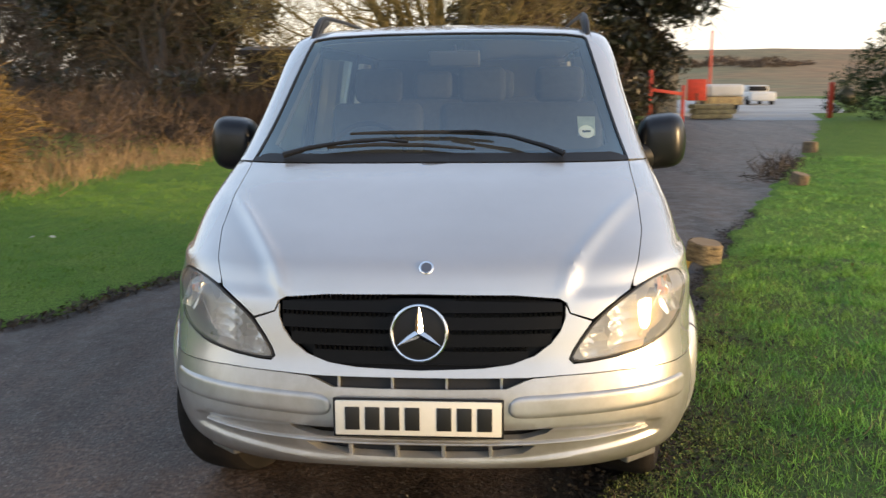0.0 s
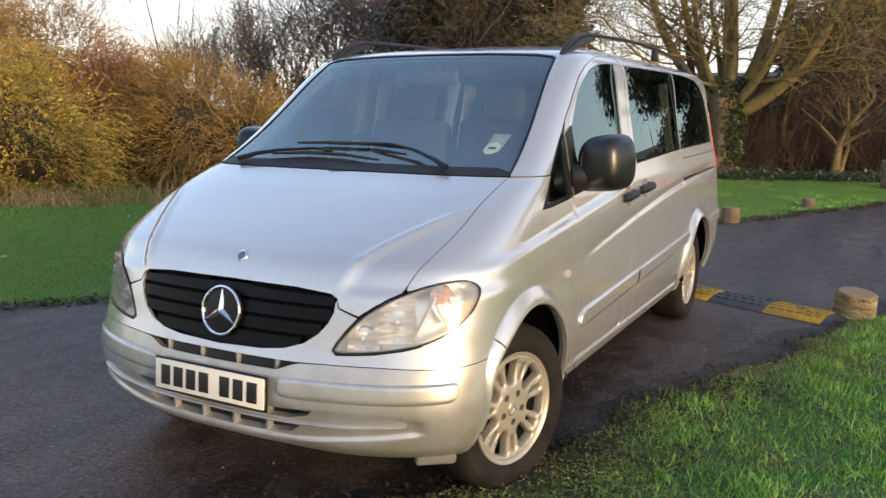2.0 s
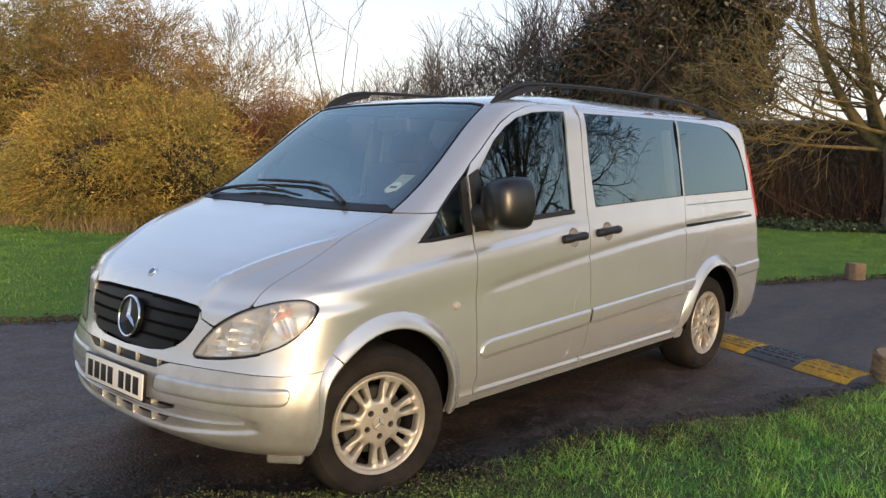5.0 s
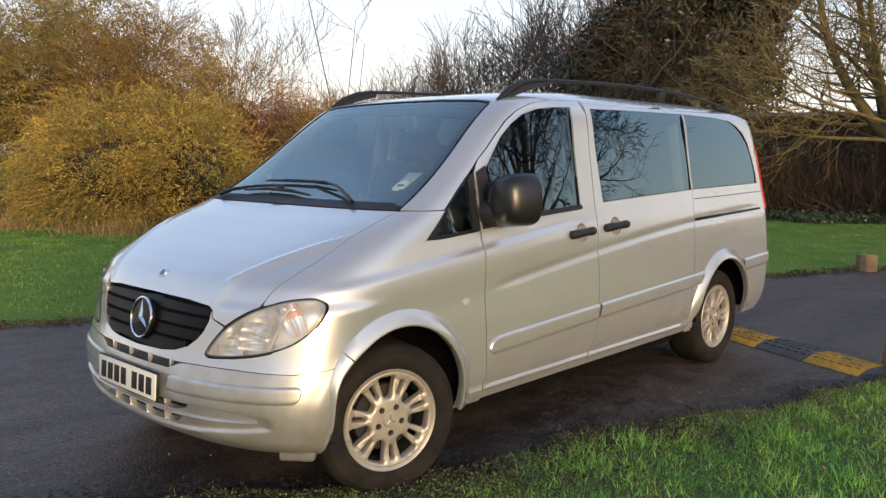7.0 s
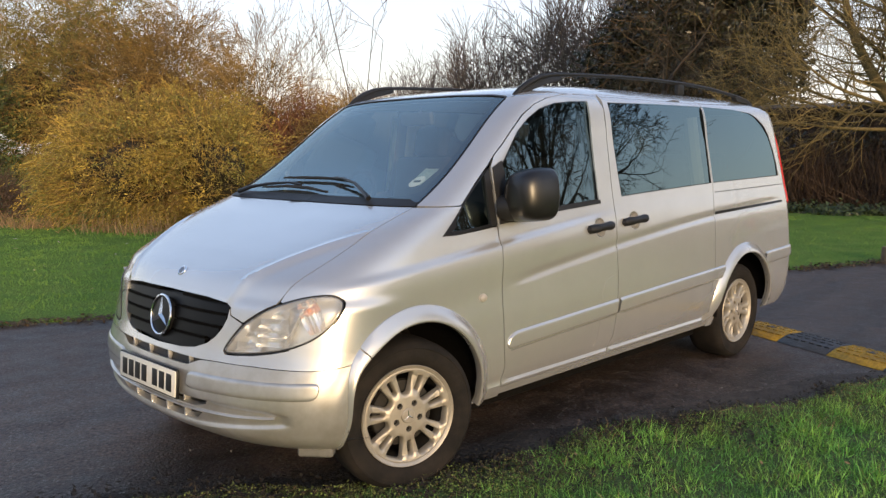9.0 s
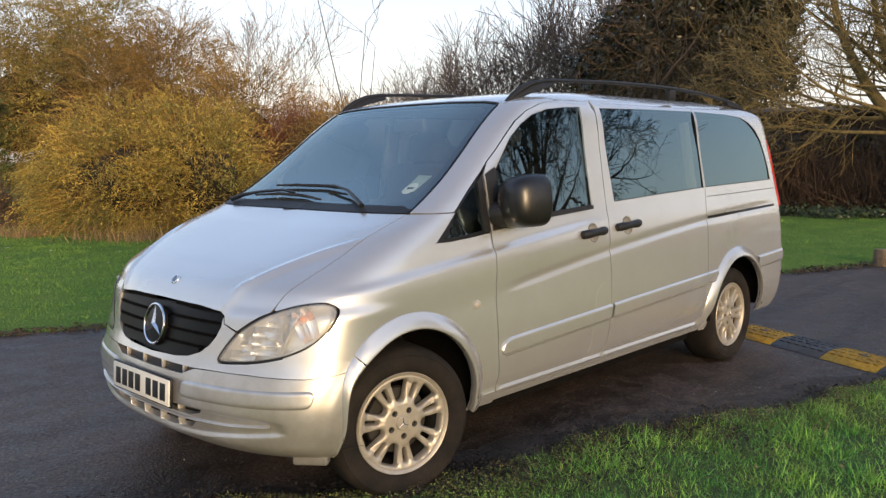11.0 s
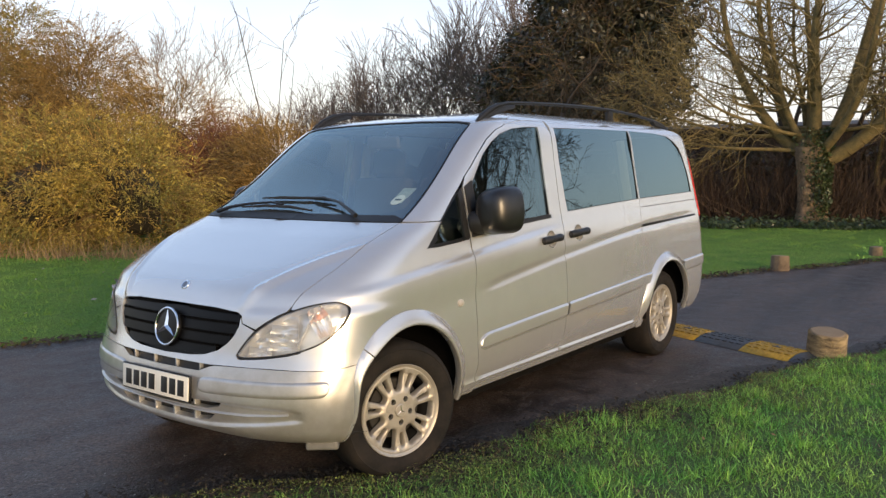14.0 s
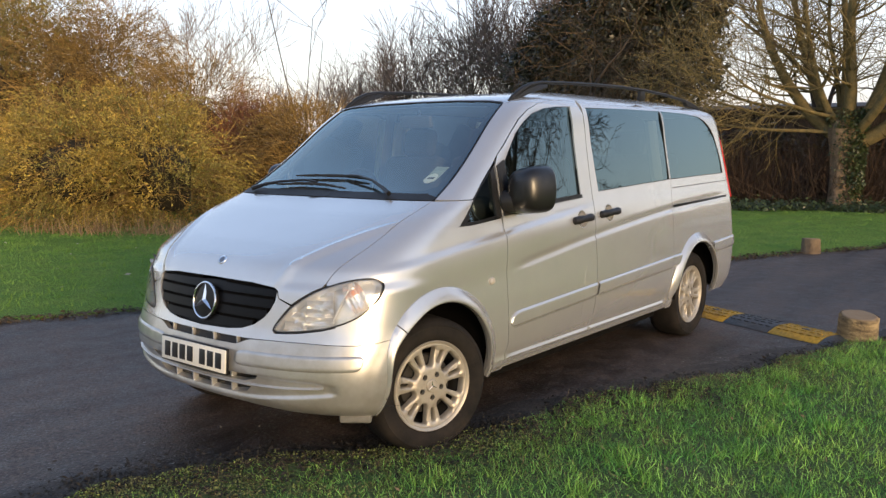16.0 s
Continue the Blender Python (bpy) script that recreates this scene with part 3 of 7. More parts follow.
# headlamps
for sg in (1, -1):
    outline = lamp_outline(sg)
    lamp = panel("headlamp", lamp_outline(sg, -.004), housing, van, out=-0.075, lip=-0.07, label="clear headlamp with a black gasket and amber indicator", grid=(.025, .02))
    panel("lens", outline, lens_glass, lamp, out=0.003, lip=0.004, grid=(.02, .015)).visible_shadow = False
    panel("gasket", lamp_outline(sg, .0065), black_trim, lamp, holes=(lamp_outline(sg, -.003),), out=0.0015, lip=0.03, grid=(.5, .5))
    for nm, x, z, w_, h_, rows_ in (("main_reflector", .672, .785, .128, .150, 4), ("dip_reflector", .560, .722, .105, .085, 2)):
        c = Vector(place(*front(x * sg, z), -.062))
        ax = Matrix.Translation(c) @ pose(0, 0, 0, -14, 0, 30 * sg)
        pos, faces, kc = [], [], 11
        for row in range(rows_):
            for edge in range(3):
                v_ = (row + edge * .499) / rows_ - .5
                for i in range(kc):
                    u_ = 2 * i / (kc - 1) - 1
                    pos.append(ax @ Vector((u_ * w_ / 2 * (1 - .15 * v_), -.024 * u_ * u_ - .016 * (edge - 1) ** 2 + .006 * edge, v_ * h_)))
        for q in range(rows_ * 3 - 1):
            faces += [(q * kc + i, q * kc + i + 1, (q + 1) * kc + i + 1, (q + 1) * kc + i) for i in range(kc - 1)]
        bowl = mesh_part(nm, pos, faces, reflector, lamp, sharp=25)
        mesh_part("bulb", *lathe([(0, .03), (.008, .026), (.011, .01), (.011, -.02)], Matrix.Translation(c) @ pose(0, 0, 0, 0, 0, -90 + 22 * sg), 14), chrome, bowl)
    c = Vector(place(*front(.812 * sg, .838), -.038))
    ax = Matrix.Translation(c) @ pose(0, 0, 0, -10, -24 * sg, 46 * sg)
    pos, faces = [], []
    for row in range(9):
        v_ = row / 8 - .5
        for i in range(9):
            u_ = i / 4 - 1
            pos.append(ax @ Vector((u_ * .044 * (1 - 1.1 * v_ * v_), -.030 * u_ * u_ - .05 * v_ * v_ + .004 * (i % 2), v_ * .135)))
    faces = [(q * 9 + i, q * 9 + i + 1, (q + 1) * 9 + i + 1, (q + 1) * 9 + i) for q in range(8) for i in range(8)]
    ind = mesh_part("indicator", pos, faces, reflector, lamp, "pale amber indicator", sharp=20)
    mesh_part("indicator_bulb", *lathe([(0, .030), (.012, .024), (.017, .004), (.014, -.02)], ax @ Matrix.Translation((0, -.012, .022)) @ pose(0, 0, 0, 0, 0, -90), 16), amber, ind)
    part("divider", box_bm((.006, .05, .16), Matrix.Translation(Vector(place(*front(.76 * sg, .80), -.045))) @ pose(0, 0, 0, 0, 28 * sg, 30 * sg), .002), housing, lamp)

# wings, doors and flanks
D1 = [(.55, 1.118), (.546, 1.044), (.540, .86), (.540, .726), (.552, .55), (.585, .36), (.590, .300)]
DOOR_TOP = [(.556, 1.13), (.560, 1.395), (.600, 1.452), (.678, 1.510), (.760, 1.580), (.850, 1.652), (.95, 1.708), (1.063, 1.745), (1.20, 1.768), (1.35, 1.780), (1.568, 1.787)]
D2 = [(1.568, 1.787), (1.566, 1.60), (1.560, 1.40), (1.552, 1.19), (1.546, 1.09), (1.532, .93), (1.532, .80), (1.520, .62), (1.508, .45), (1.505, .352)]
D3 = [(2.745, 1.792), (2.752, 1.60), (2.758, 1.25), (2.722, 1.10), (2.716, 1.02), (2.700, .85), (2.690, .72), (2.655, .52), (2.640, .43), (2.63, .352)]
QL = [(.196, 1.112), (.335, 1.236), (.44, 1.318), (.536, 1.392), (.540, 1.26), (.536, 1.132), (.40, 1.120), (.27, 1.112)]
FW = [(.640, 1.165), (.632, 1.405), (.70, 1.478), (.790, 1.575), (.880, 1.640), (.98, 1.690), (1.113, 1.722), (1.26, 1.737), (1.432, 1.744), (1.425, 1.50), (1.415, 1.205), (1.0, 1.185)]
SW = [(1.618, 1.744), (1.625, 1.50), (1.640, 1.214), (2.1, 1.232), (2.744, 1.254), (2.742, 1.50), (2.735, 1.757), (2.2, 1.754)]
RW = [(2.757, 1.757), (2.762, 1.50), (2.766, 1.255), (3.3, 1.265), (3.827, 1.275), (3.818, 1.36), (3.79, 1.46), (3.735, 1.575), (3.66, 1.648), (3.56, 1.702), (3.45, 1.734), (3.2, 1.752)]


def off(pts, dy):
    return [(a + dy, b) for a, b in pts]


HANDLES = ((1.245, 1.505, 1.052), (1.600, 1.872, 1.068))


def cup_ring(k, sg):
    y0, y1, z0 = HANDLES[k]
    return [side(aft((y0 + y1) / 2, 1) + .053 * math.cos(a), z0 + .006 + .053 * math.sin(a), sg) for a in np.linspace(0, 2 * math.pi, 29)[:-1]]


for sg in (1, -1):
    wing = (line("x", [(.690, .889), (.6915, .905), (.7205, .983), (.7455, 1.044), (.7525, 1.097), (.7535, 1.14), (.7555, 1.19), (.7595, 1.228)], sg) + line("y", [(.215, 1.228), (.322, 1.228)], sg)
            + line("y", [(.328, 1.228), (.188, 1.104), (.27, 1.103), (.40, 1.111), (.541, 1.122)], sg) + line("y", off(D1, -G)[1:], sg)
            + line("y", [(.40, .300), (.412, .305)], sg) + arc(ARCHES[0], .415, -5, 129, sg)
            + line("y", [(-.262, .675), (-.33, .681), (-.40, .703), (-.437, .738)], sg)
            + line("x", rounded([(.852, .765), (.876, .806), (.8855, .866), (.8805, .897), (.8535, .9185), (.800, .918), (.745, .905), (.700, .887)]), sg))
    panel("front_wing", wing, paint, van, grid=(.016, .012))
    door = (line("y", [(a + .0005, b + .0005) for a, b in DOOR_TOP], sg) + line("y", off(D2, -G)[1:], sg) + line("y", [(1.502, .352), (.592, .352)], sg) + line("y", off(D1, G)[::-1][1:], sg))
    fdoor = panel("front_door", door, paint, van, holes=(line("y", FW + FW[:1], sg)[:-1], cup_ring(0, sg)), grid=(.022, .011), label="silver front door with dark glass")
    pane("front_window", shift_poly(line("y", FW + FW[:1], sg)[:-1], -.006), front_glass if sg > 0 else clear_glass, fdoor, -.005, bow=.09)
    panel("window_seal", shift_poly(line("y", FW + FW[:1], sg)[:-1], -.002), black_trim, fdoor, holes=(shift_poly(line("y", FW + FW[:1], sg)[:-1], .007),), out=-.002, lip=0.008, grid=(.5, .5))
    panel("window_bar", line("y", [(1.418, 1.742), (1.436, 1.744), (1.428, 1.20), (1.408, 1.205), (1.418, 1.742)], sg)[:-1], paint, fdoor, out=.004, lip=.01, grid=(.03, .03))
    panel("window_ledge", line("y", [(.60, 1.166), (1.0, 1.188), (1.42, 1.208), (1.42, 1.186), (1.0, 1.164), (.60, 1.142), (.60, 1.166)], sg)[:-1], black_plastic, fdoor, out=.006, lip=.01, grid=(.05, .03))
    panel("sail", line("y", [(.566, 1.130), (.570, 1.398), (.640, 1.43), (.650, 1.30), (.70, 1.175), (.70, 1.140), (.566, 1.130)], sg)[:-1], black_plastic, fdoor, out=.006, lip=.014, grid=(.03, .03))
    panel("sail_lining", line("y", [(.556, 1.120), (.560, 1.410), (.650, 1.44), (.668, 1.30), (.72, 1.180), (.72, 1.120), (.556, 1.120)], sg)[:-1], black_plastic, fdoor, out=-.045, lip=0, grid=(.03, .03))
    slide = (line("y", off(D2, G)[:-1] + [(1.508, .352), (2.63, .352)], sg) + line("y", off(D3, -G)[::-1], sg))
    sdoor = panel("sliding_door", slide, paint, van, holes=(line("y", SW + SW[:1], sg)[:-1], cup_ring(1, sg)), grid=(.022, .011), label="silver sliding side door with tinted glass")
    pane("door_window", shift_poly(line("y", SW + SW[:1], sg)[:-1], -.004), privacy_glass if sg > 0 else clear_glass, sdoor, -.003, bow=.035)
    panel("window_seal", shift_poly(line("y", SW + SW[:1], sg)[:-1], -.001), black_trim, sdoor, holes=(shift_poly(line("y", SW + SW[:1], sg)[:-1], .005),), out=-.003, lip=0.01, grid=(.5, .5))
    def moulding(owner, y0, y1, round0=False, round1=False):
        strip("side_moulding", line("y", [(y0, .568 + .041 * (y0 - .55)), (y1, .568 + .041 * (y1 - .55))], sg), .043, .013, paint, owner, (round0, round1), 17, 9)
        # thin black line drawn as the shadow below the moulding
        strip("moulding_shade_line", line("y", [(y0 + .03, .521 + .041 * (y0 - .55)), (y1, .521 + .041 * (y1 - .55))], sg), .0022, .0016, black_trim, owner, (False, False), 5)
    moulding(fdoor, .575, 1.512, round0=True)
    moulding(sdoor, 1.536, 2.664)
    moulding(van, 2.672, 2.82)
    moulding(van, 3.475, 3.97)
    ql = line("y", QL + QL[:1], sg)[:-1]
    pane("quarter_light", ql, front_glass if sg > 0 else clear_glass, van, -.008)
    panel("window_seal", shift_poly(ql, -.004), black_trim, van, holes=(shift_poly(ql, .010),), out=-.003, lip=0.01, grid=(.5, .5))
    panel("mirror_post", line("y", [(.505, 1.128), (.508, 1.362), (.545, 1.395), (.549, 1.128), (.505, 1.128)], sg)[:-1], black_plastic, van, out=.002, lip=.01, grid=(.05, .05))
    panel("sill", line("y", [(.425, .346), (2.77, .346), (2.785, .325), (2.74, .312), (.46, .312), (.418, .325), (.425, .346)], sg)[:-1], paint, van, grid=(.03, .012))
    for seam in (D1[1:], D2, D3):
        panel("door_jamb", line("y", off(seam, -.025) + off(seam, .025)[::-1] + off(seam, -.025)[:1], sg)[:-1], black_trim, van, out=-.018, lip=0, grid=(.1, .1))
    # handles sit over round recesses
    for hd, (y0, y1, z0) in zip((fdoor, sdoor), HANDLES):
        ys = np.linspace(y0 + .02, y1 - .02, 9)
        pts = [Vector(place(*side(aft(y, 1), z0 + (y - y0) * .045, sg), .026 - .022 * abs((i - 4) / 4) ** 3)) for i, y in enumerate(ys)]
        mesh_part("handle", *tube([pts[0] + (pts[0] - pts[1]) * .5] + pts + [pts[-1] + (pts[-1] - pts[-2]) * .5], [.008] + [.023, .0245, .023, .0205, .0195, .0205, .023, .0245, .023] + [.008], 12), black_plastic, hd, "black handle")
        cup = place(*side(aft((y0 + y1) / 2, 1), z0 + .006, sg), .001)
        nv = Vector(place(*side(aft((y0 + y1) / 2, 1), z0 + .006, sg), .1)) - Vector(cup)
        turn = Matrix.Translation(Vector(cup)) @ nv.to_track_quat("X", "Z").to_matrix().to_4x4()
        mesh_part("handle_cup", *lathe([(.056, .001), (.0525, .0005), (.048, -.007), (.040, -.014), (.026, -.019), (.0, -.021)], turn, 28), paint, hd)
    # side repeater
    rp = Vector(place(*side(.425, .807, sg), .002))
    nv = Vector(place(*side(.425, .807, sg), .1)) - rp
    mesh_part("repeater", *lathe([(0, .012), (.014, .011), (.022, .006), (.025, -.004)], Matrix.Translation(rp) @ nv.to_track_quat("X", "Z").to_matrix().to_4x4() @ Matrix.Diagonal((1, 1.0, .8, 1)), 24), mat("repeater_lens", (.36, .34, .30), .3) if sg == 1 else bpy.data.materials["repeater_lens"], van, "small clear side repeater")
    # fuel flap outline
    if sg == 1:
        strip("fuel_flap_edge", line("y", [(1.510, .786), (1.46, .783), (1.41, .765), (1.375, .72), (1.362, .64), (1.350, .46), (1.342, .37)], sg), .0022, .0016, paint, fdoor, (False, False), 5)
    # sliding door rail slot and quarter panel line
    panel("door_rail", line("y", [(2.735, 1.067), (3.25, 1.080), (3.815, 1.094), (3.815, 1.078), (3.25, 1.062), (2.735, 1.047), (2.735, 1.067)], sg)[:-1], black_trim, van, out=.003, lip=.004, grid=(.3, .3))
    panel("quarter_seam", line("y", [(2.77, 1.196), (3.25, 1.203), (3.87, 1.214), (3.87, 1.209), (3.25, 1.198), (2.77, 1.191), (2.77, 1.196)], sg)[:-1], black_trim, van, out=.0012, lip=.002, grid=(.3, .3))
    rwp = line("y", RW + RW[:1], sg)[:-1]
    pane("quarter_window", shift_poly(rwp, -.004), privacy_glass if sg > 0 else clear_glass, van, -.003, bow=.03)
    panel("window_seal", shift_poly(rwp, -.001), black_trim, van, holes=(shift_poly(rwp, .005),), out=-.003, lip=0.01, grid=(.5, .5))
    panel("tail_lamp", line("y", [(3.898, 1.66), (3.96, 1.60), (4.03, 1.35), (4.07, 1.04), (3.99, 1.02), (3.928, 1.08), (3.918, 1.30), (3.893, 1.52), (3.898, 1.66)], sg)[:-1], red_lens, van, out=.012, lip=.02, grid=(.03, .04), label="tall red tail lamp")

# wheel-arch flares
def flare(name, c, a0, a1, sg, k=40, taper=False):
    rows_f = ((.411, .004), (.412, .024), (.417, .028), (.426, .0275), (.452, .019), (.482, .004), (.4865, -.002))
    pos, faces = [], []
    for i in range(k + 1):
        a = radians(a0 + (a1 - a0) * i / k)
        slim = 1 - .80 * float(step(112, 168, a0 + (a1 - a0) * i / k)) * taper
        for r, o in rows_f:
            r, o = (arch_r(a0 + (a1 - a0) * i / k) - .003 if taper else .412) + (r - .412) * slim, o * (.45 + .55 * slim) * (1 - .75 * float(step(158, 183, a0 + (a1 - a0) * i / k)) * (not taper)) * (1 - .85 * float(step(160, 190, a0 + (a1 - a0) * i / k)) * taper)
            pos.append(tuple(place(*side(c[0] + r * math.cos(a), c[1] + r * math.sin(a), sg), o)))
    m_ = len(rows_f)
    for i in range(k):
        for j in range(m_ - 1):
            q = (i * m_ + j, i * m_ + j + 1, (i + 1) * m_ + j + 1, (i + 1) * m_ + j)
            faces.append(q if sg * (a1 - a0) < 0 else q[::-1])
    return mesh_part(name, pos, faces, paint, van, sharp=25)


for sg in (1, -1):
    flare("arch_flare", ARCHES[0], -5, 130.6, sg, 40, True)
    flare("arch_flare", ARCHES[0], 131.4, 192, sg, 24, True)
    flare("arch_flare", ARCHES[1], -2, 185, sg)

# body frame: pillars, roof, rear quarters and tail in one pressing
frame_chain = (line("x", [(0, 1.782), (.3, 1.779), (.56, 1.768), (.642, 1.757), (.660, 1.744), (.684, 1.62), (.708, 1.50), (.738, 1.35), (.762, 1.236)])
               + line("y", [(.215, 1.233), (.322, 1.233)]) + line("y", [(.338, 1.244), (.44, 1.328), (.548, 1.412)]) + line("y", [(.595, 1.454), (.674, 1.514), (.756, 1.584), (.846, 1.656), (.947, 1.711), (1.061, 1.748), (1.20, 1.7705), (1.35, 1.7825), (1.568, 1.7892), (2.75, 1.7942)])
               + line("y", off(D3, G)) + line("y", [(2.633, .348), (2.78, .348)]) + arc(ARCHES[1], .412, 178, 2) + line("y", [(3.63, .30), (3.9, .30)]) + [(5.399, .30), (5.399, 2.47)])
frame_holes = [line("y", RW + RW[:1], sg)[:-1] for sg in (1, -1)]
panel("body_shell", mirrored(frame_chain[:]), paint, van, holes=frame_holes, grid=(.03, .022), label="silver pillars, roof and rear quarters")
panel("roof_seam", line("y", [(2.60, 1.7975), (2.745, 1.7985), (2.745, 1.7945), (2.60, 1.7935), (2.60, 1.7975)])[:-1], black_trim, van, out=.001, lip=.002, grid=(.3, .3))

# windscreen with its black surround
ws = [(0, 1.778), (.3, 1.775), (.56, 1.764), (.638, 1.753), (.655, 1.742), (.679, 1.62), (.703, 1.50), (.733, 1.35), (.757, 1.240), (.5, 1.236), (0, 1.236)]
ws_o = mirrored(line("x", ws))
ws_in = mirrored(line("x", [(0, 1.752), (.3, 1.749), (.56, 1.738), (.612, 1.725), (.634, 1.62), (.66, 1.50), (.688, 1.36), (.695, 1.302), (.64, 1.282), (.3, 1.275), (0, 1.274)]))
windscreen = panel("windscreen", ws_o, windscreen_glass, van, out=-.004, lip=.004, grid=(.05, .03), label="clear blue-tinted windscreen with black border")
windscreen.visible_shadow = False
panel("windscreen_border", ws_o, black_trim, windscreen, holes=(ws_in,), out=-.009, lip=0, grid=(.04, .03))
panel("windscreen_seal", shift_poly(ws_o, -.004), black_trim, windscreen, holes=(shift_poly(ws_o, .011),), out=.001, lip=.006, grid=(.5, .5))
panel("scuttle", mirrored(line("x", [(0, 1.262), (.4, 1.262), (.70, 1.262), (.752, 1.245), (.757, 1.233), (0, 1.233)])), black_plastic, van, out=.002, lip=.02, grid=(.04, .01))
sticker = panel("sticker", line("x", [(.577, 1.405), (.655, 1.403), (.645, 1.330), (.574, 1.332), (.577, 1.405)])[:-1], mat("sticker_paper", (.40, .50, .52), .6, color2=(.30, .40, .42), scale=25), windscreen, label="pale tax-disc sticker", out=-.012, lip=.001, grid=(.05, .05))
panel("sticker_disc", [front(.609 + .033 * math.cos(a), 1.345 + .024 * math.sin(a)) for a in np.linspace(0, 2 * math.pi, 25)[:-1]], mat("disc_paper", (.72, .78, .78), .6), sticker, out=-.0105, lip=.001, grid=(.1, .1))
panel("sticker_bar", line("x", [(.592, 1.349), (.628, 1.349), (.626, 1.341), (.592, 1.341), (.592, 1.349)])[:-1], black_trim, sticker, out=-.0095, lip=.001, grid=(.1, .1))


def on_glass(x, z, out):
    return Vector(place(*front(x, z), out))


# wipers
for arm, blade in (([(.50, 1.246), (.44, 1.262), (.30, 1.300), (.16, 1.320), (.05, 1.328)], [(.225, 1.318), (.0, 1.330), (-.20, 1.330), (-.37, 1.326)]),
                   ([(-.62, 1.244), (-.52, 1.262), (-.40, 1.280), (-.22, 1.292), (-.12, 1.290)], [(.15, 1.268), (-.05, 1.283), (-.25, 1.286), (-.45, 1.275)])):
    wip = mesh_part("wiper", *tube([on_glass(x, z, .028 if 0 < i < 4 else .018) for i, (x, z) in enumerate(arm)], [.013, .010, .008, .007, .006], 8), black_trim, van, "black wiper resting on the glass")
    mesh_part("wiper_blade", *tube([on_glass(x, z, .012) for x, z in blade], [.005, .009, .009, .005], 6), rubber, wip)

# roof rails
for sg in (1, -1):
    def rail_pt(y, z, x=.672):
        return Vector((sg * x, y, z))
    ys = np.array([.955, 1.00, 1.07, 1.16, 1.28, 1.5, 1.9, 2.3, 2.7, 3.05, 3.35, 3.55, 3.70, 3.78])
    zs = np.array([1.758, 1.790, 1.828, 1.862, 1.882, 1.893, 1.905, 1.910, 1.905, 1.892, 1.870, 1.850, 1.825, 1.800])
    rail = mesh_part("roof_rail", *tube([rail_pt(y, z, .665 + .03 * math.sin((y - .95) / 2.85 * math.pi)) for y, z in zip(ys, zs)], [.012, .016, .017, .015, .012] + [.0105] * 6 + [.013, .014, .010], 10), black_plastic, van, "black roof rail")
    for y0, z0, ln in ((2.62, 1.862, .08),):
        xx = .665 + .03 * math.sin((y0 - .95) / 2.85 * math.pi)
        tilt = 0
        part("rail_foot", box_bm((.034, ln, .075), Matrix.Translation((sg * xx, y0, z0)) @ pose(0, 0, 0, tilt), .012), black_plastic, rail)

# tapered rail ends that run down onto the roof
for sg in (1, -1):
    for foot_prof in ([(.915, 1.742), (1.06, 1.782), (1.18, 1.822), (1.33, 1.858), (1.33, 1.876), (1.24, 1.870), (1.14, 1.847), (1.04, 1.803), (.96, 1.762)],
                      [(3.80, 1.782), (3.66, 1.812), (3.48, 1.822), (3.44, 1.850), (3.50, 1.852), (3.60, 1.838), (3.72, 1.812)]):
        pos, k_ = [], len(foot_prof)
        for dx, s_ in ((-.017, .9), (-.010, 1), (.010, 1), (.017, .9)):
            my, mz = sum(q[0] for q in foot_prof) / k_, sum(q[1] for q in foot_prof) / k_
            for y, z in foot_prof:
                xx = .665 + .03 * math.sin((y - .95) / 2.85 * math.pi)
                pos.append((sg * (xx + dx), my + (y - my) * (1 - (1 - s_) * .2), mz + (z - mz) * s_))
        faces = [tuple(range(k_)), tuple(range(4 * k_ - 1, 3 * k_ - 1, -1))] + [(j * k_ + i, (j + 1) * k_ + i, (j + 1) * k_ + (i + 1) % k_, j * k_ + (i + 1) % k_) for j in range(3) for i in range(k_)]
        mesh_part("rail_end", pos, faces, black_plastic, van, "black tapered rail end", sharp=60)

# door mirrors
for sg in (1, -1):
    mm = Matrix.Translation((sg * (.990 if sg > 0 else 1.006), .735, 1.268)) @ pose(0, 0, 0, 0, 0, -10 * sg)
    bm = bmesh.new()
    bmesh.ops.create_uvsphere(bm, u_segments=36, v_segments=24, radius=1)
    for v in bm.verts:
        x, y, z = v.co
        sgn = lambda a, e: math.copysign(abs(a) ** e, a)
        x, z = sgn(x, .56), sgn(z, .56)
        y = sgn(y, .75) if y < 0 else sgn(y, .35) * .40
        x *= 1 - .12 * max(0, z) + .22 * max(0, -z) * (x * sg < 0)
        v.co = mm @ Vector((x * .114, y * .155, z * .126 + .012 * x * sg))
    mirror = part("door_mirror", bm, mirror_plastic, van, "black plastic door mirror")
    mesh_part("mirror_seam", *tube([mm @ Vector((sg * x, -.152 + abs(x + .01) ** 2 * 3.4, -.022)) for x in np.linspace(-.03, .075, 7)], .0025, 6), black_trim, mirror)
    part("mirror_glass", box_bm((.13, .004, .165), mm @ Matrix.Translation((0, .0625, 0)), .0015), chrome, mirror)
    mesh_part("mirror_arm", *tube([(sg * .858, .625, 1.205), (sg * .895, .640, 1.208), (sg * .940, .675, 1.222), (sg * .985, .71, 1.245)], [.060, .064, .068, .064], 16), black_plastic, mirror)


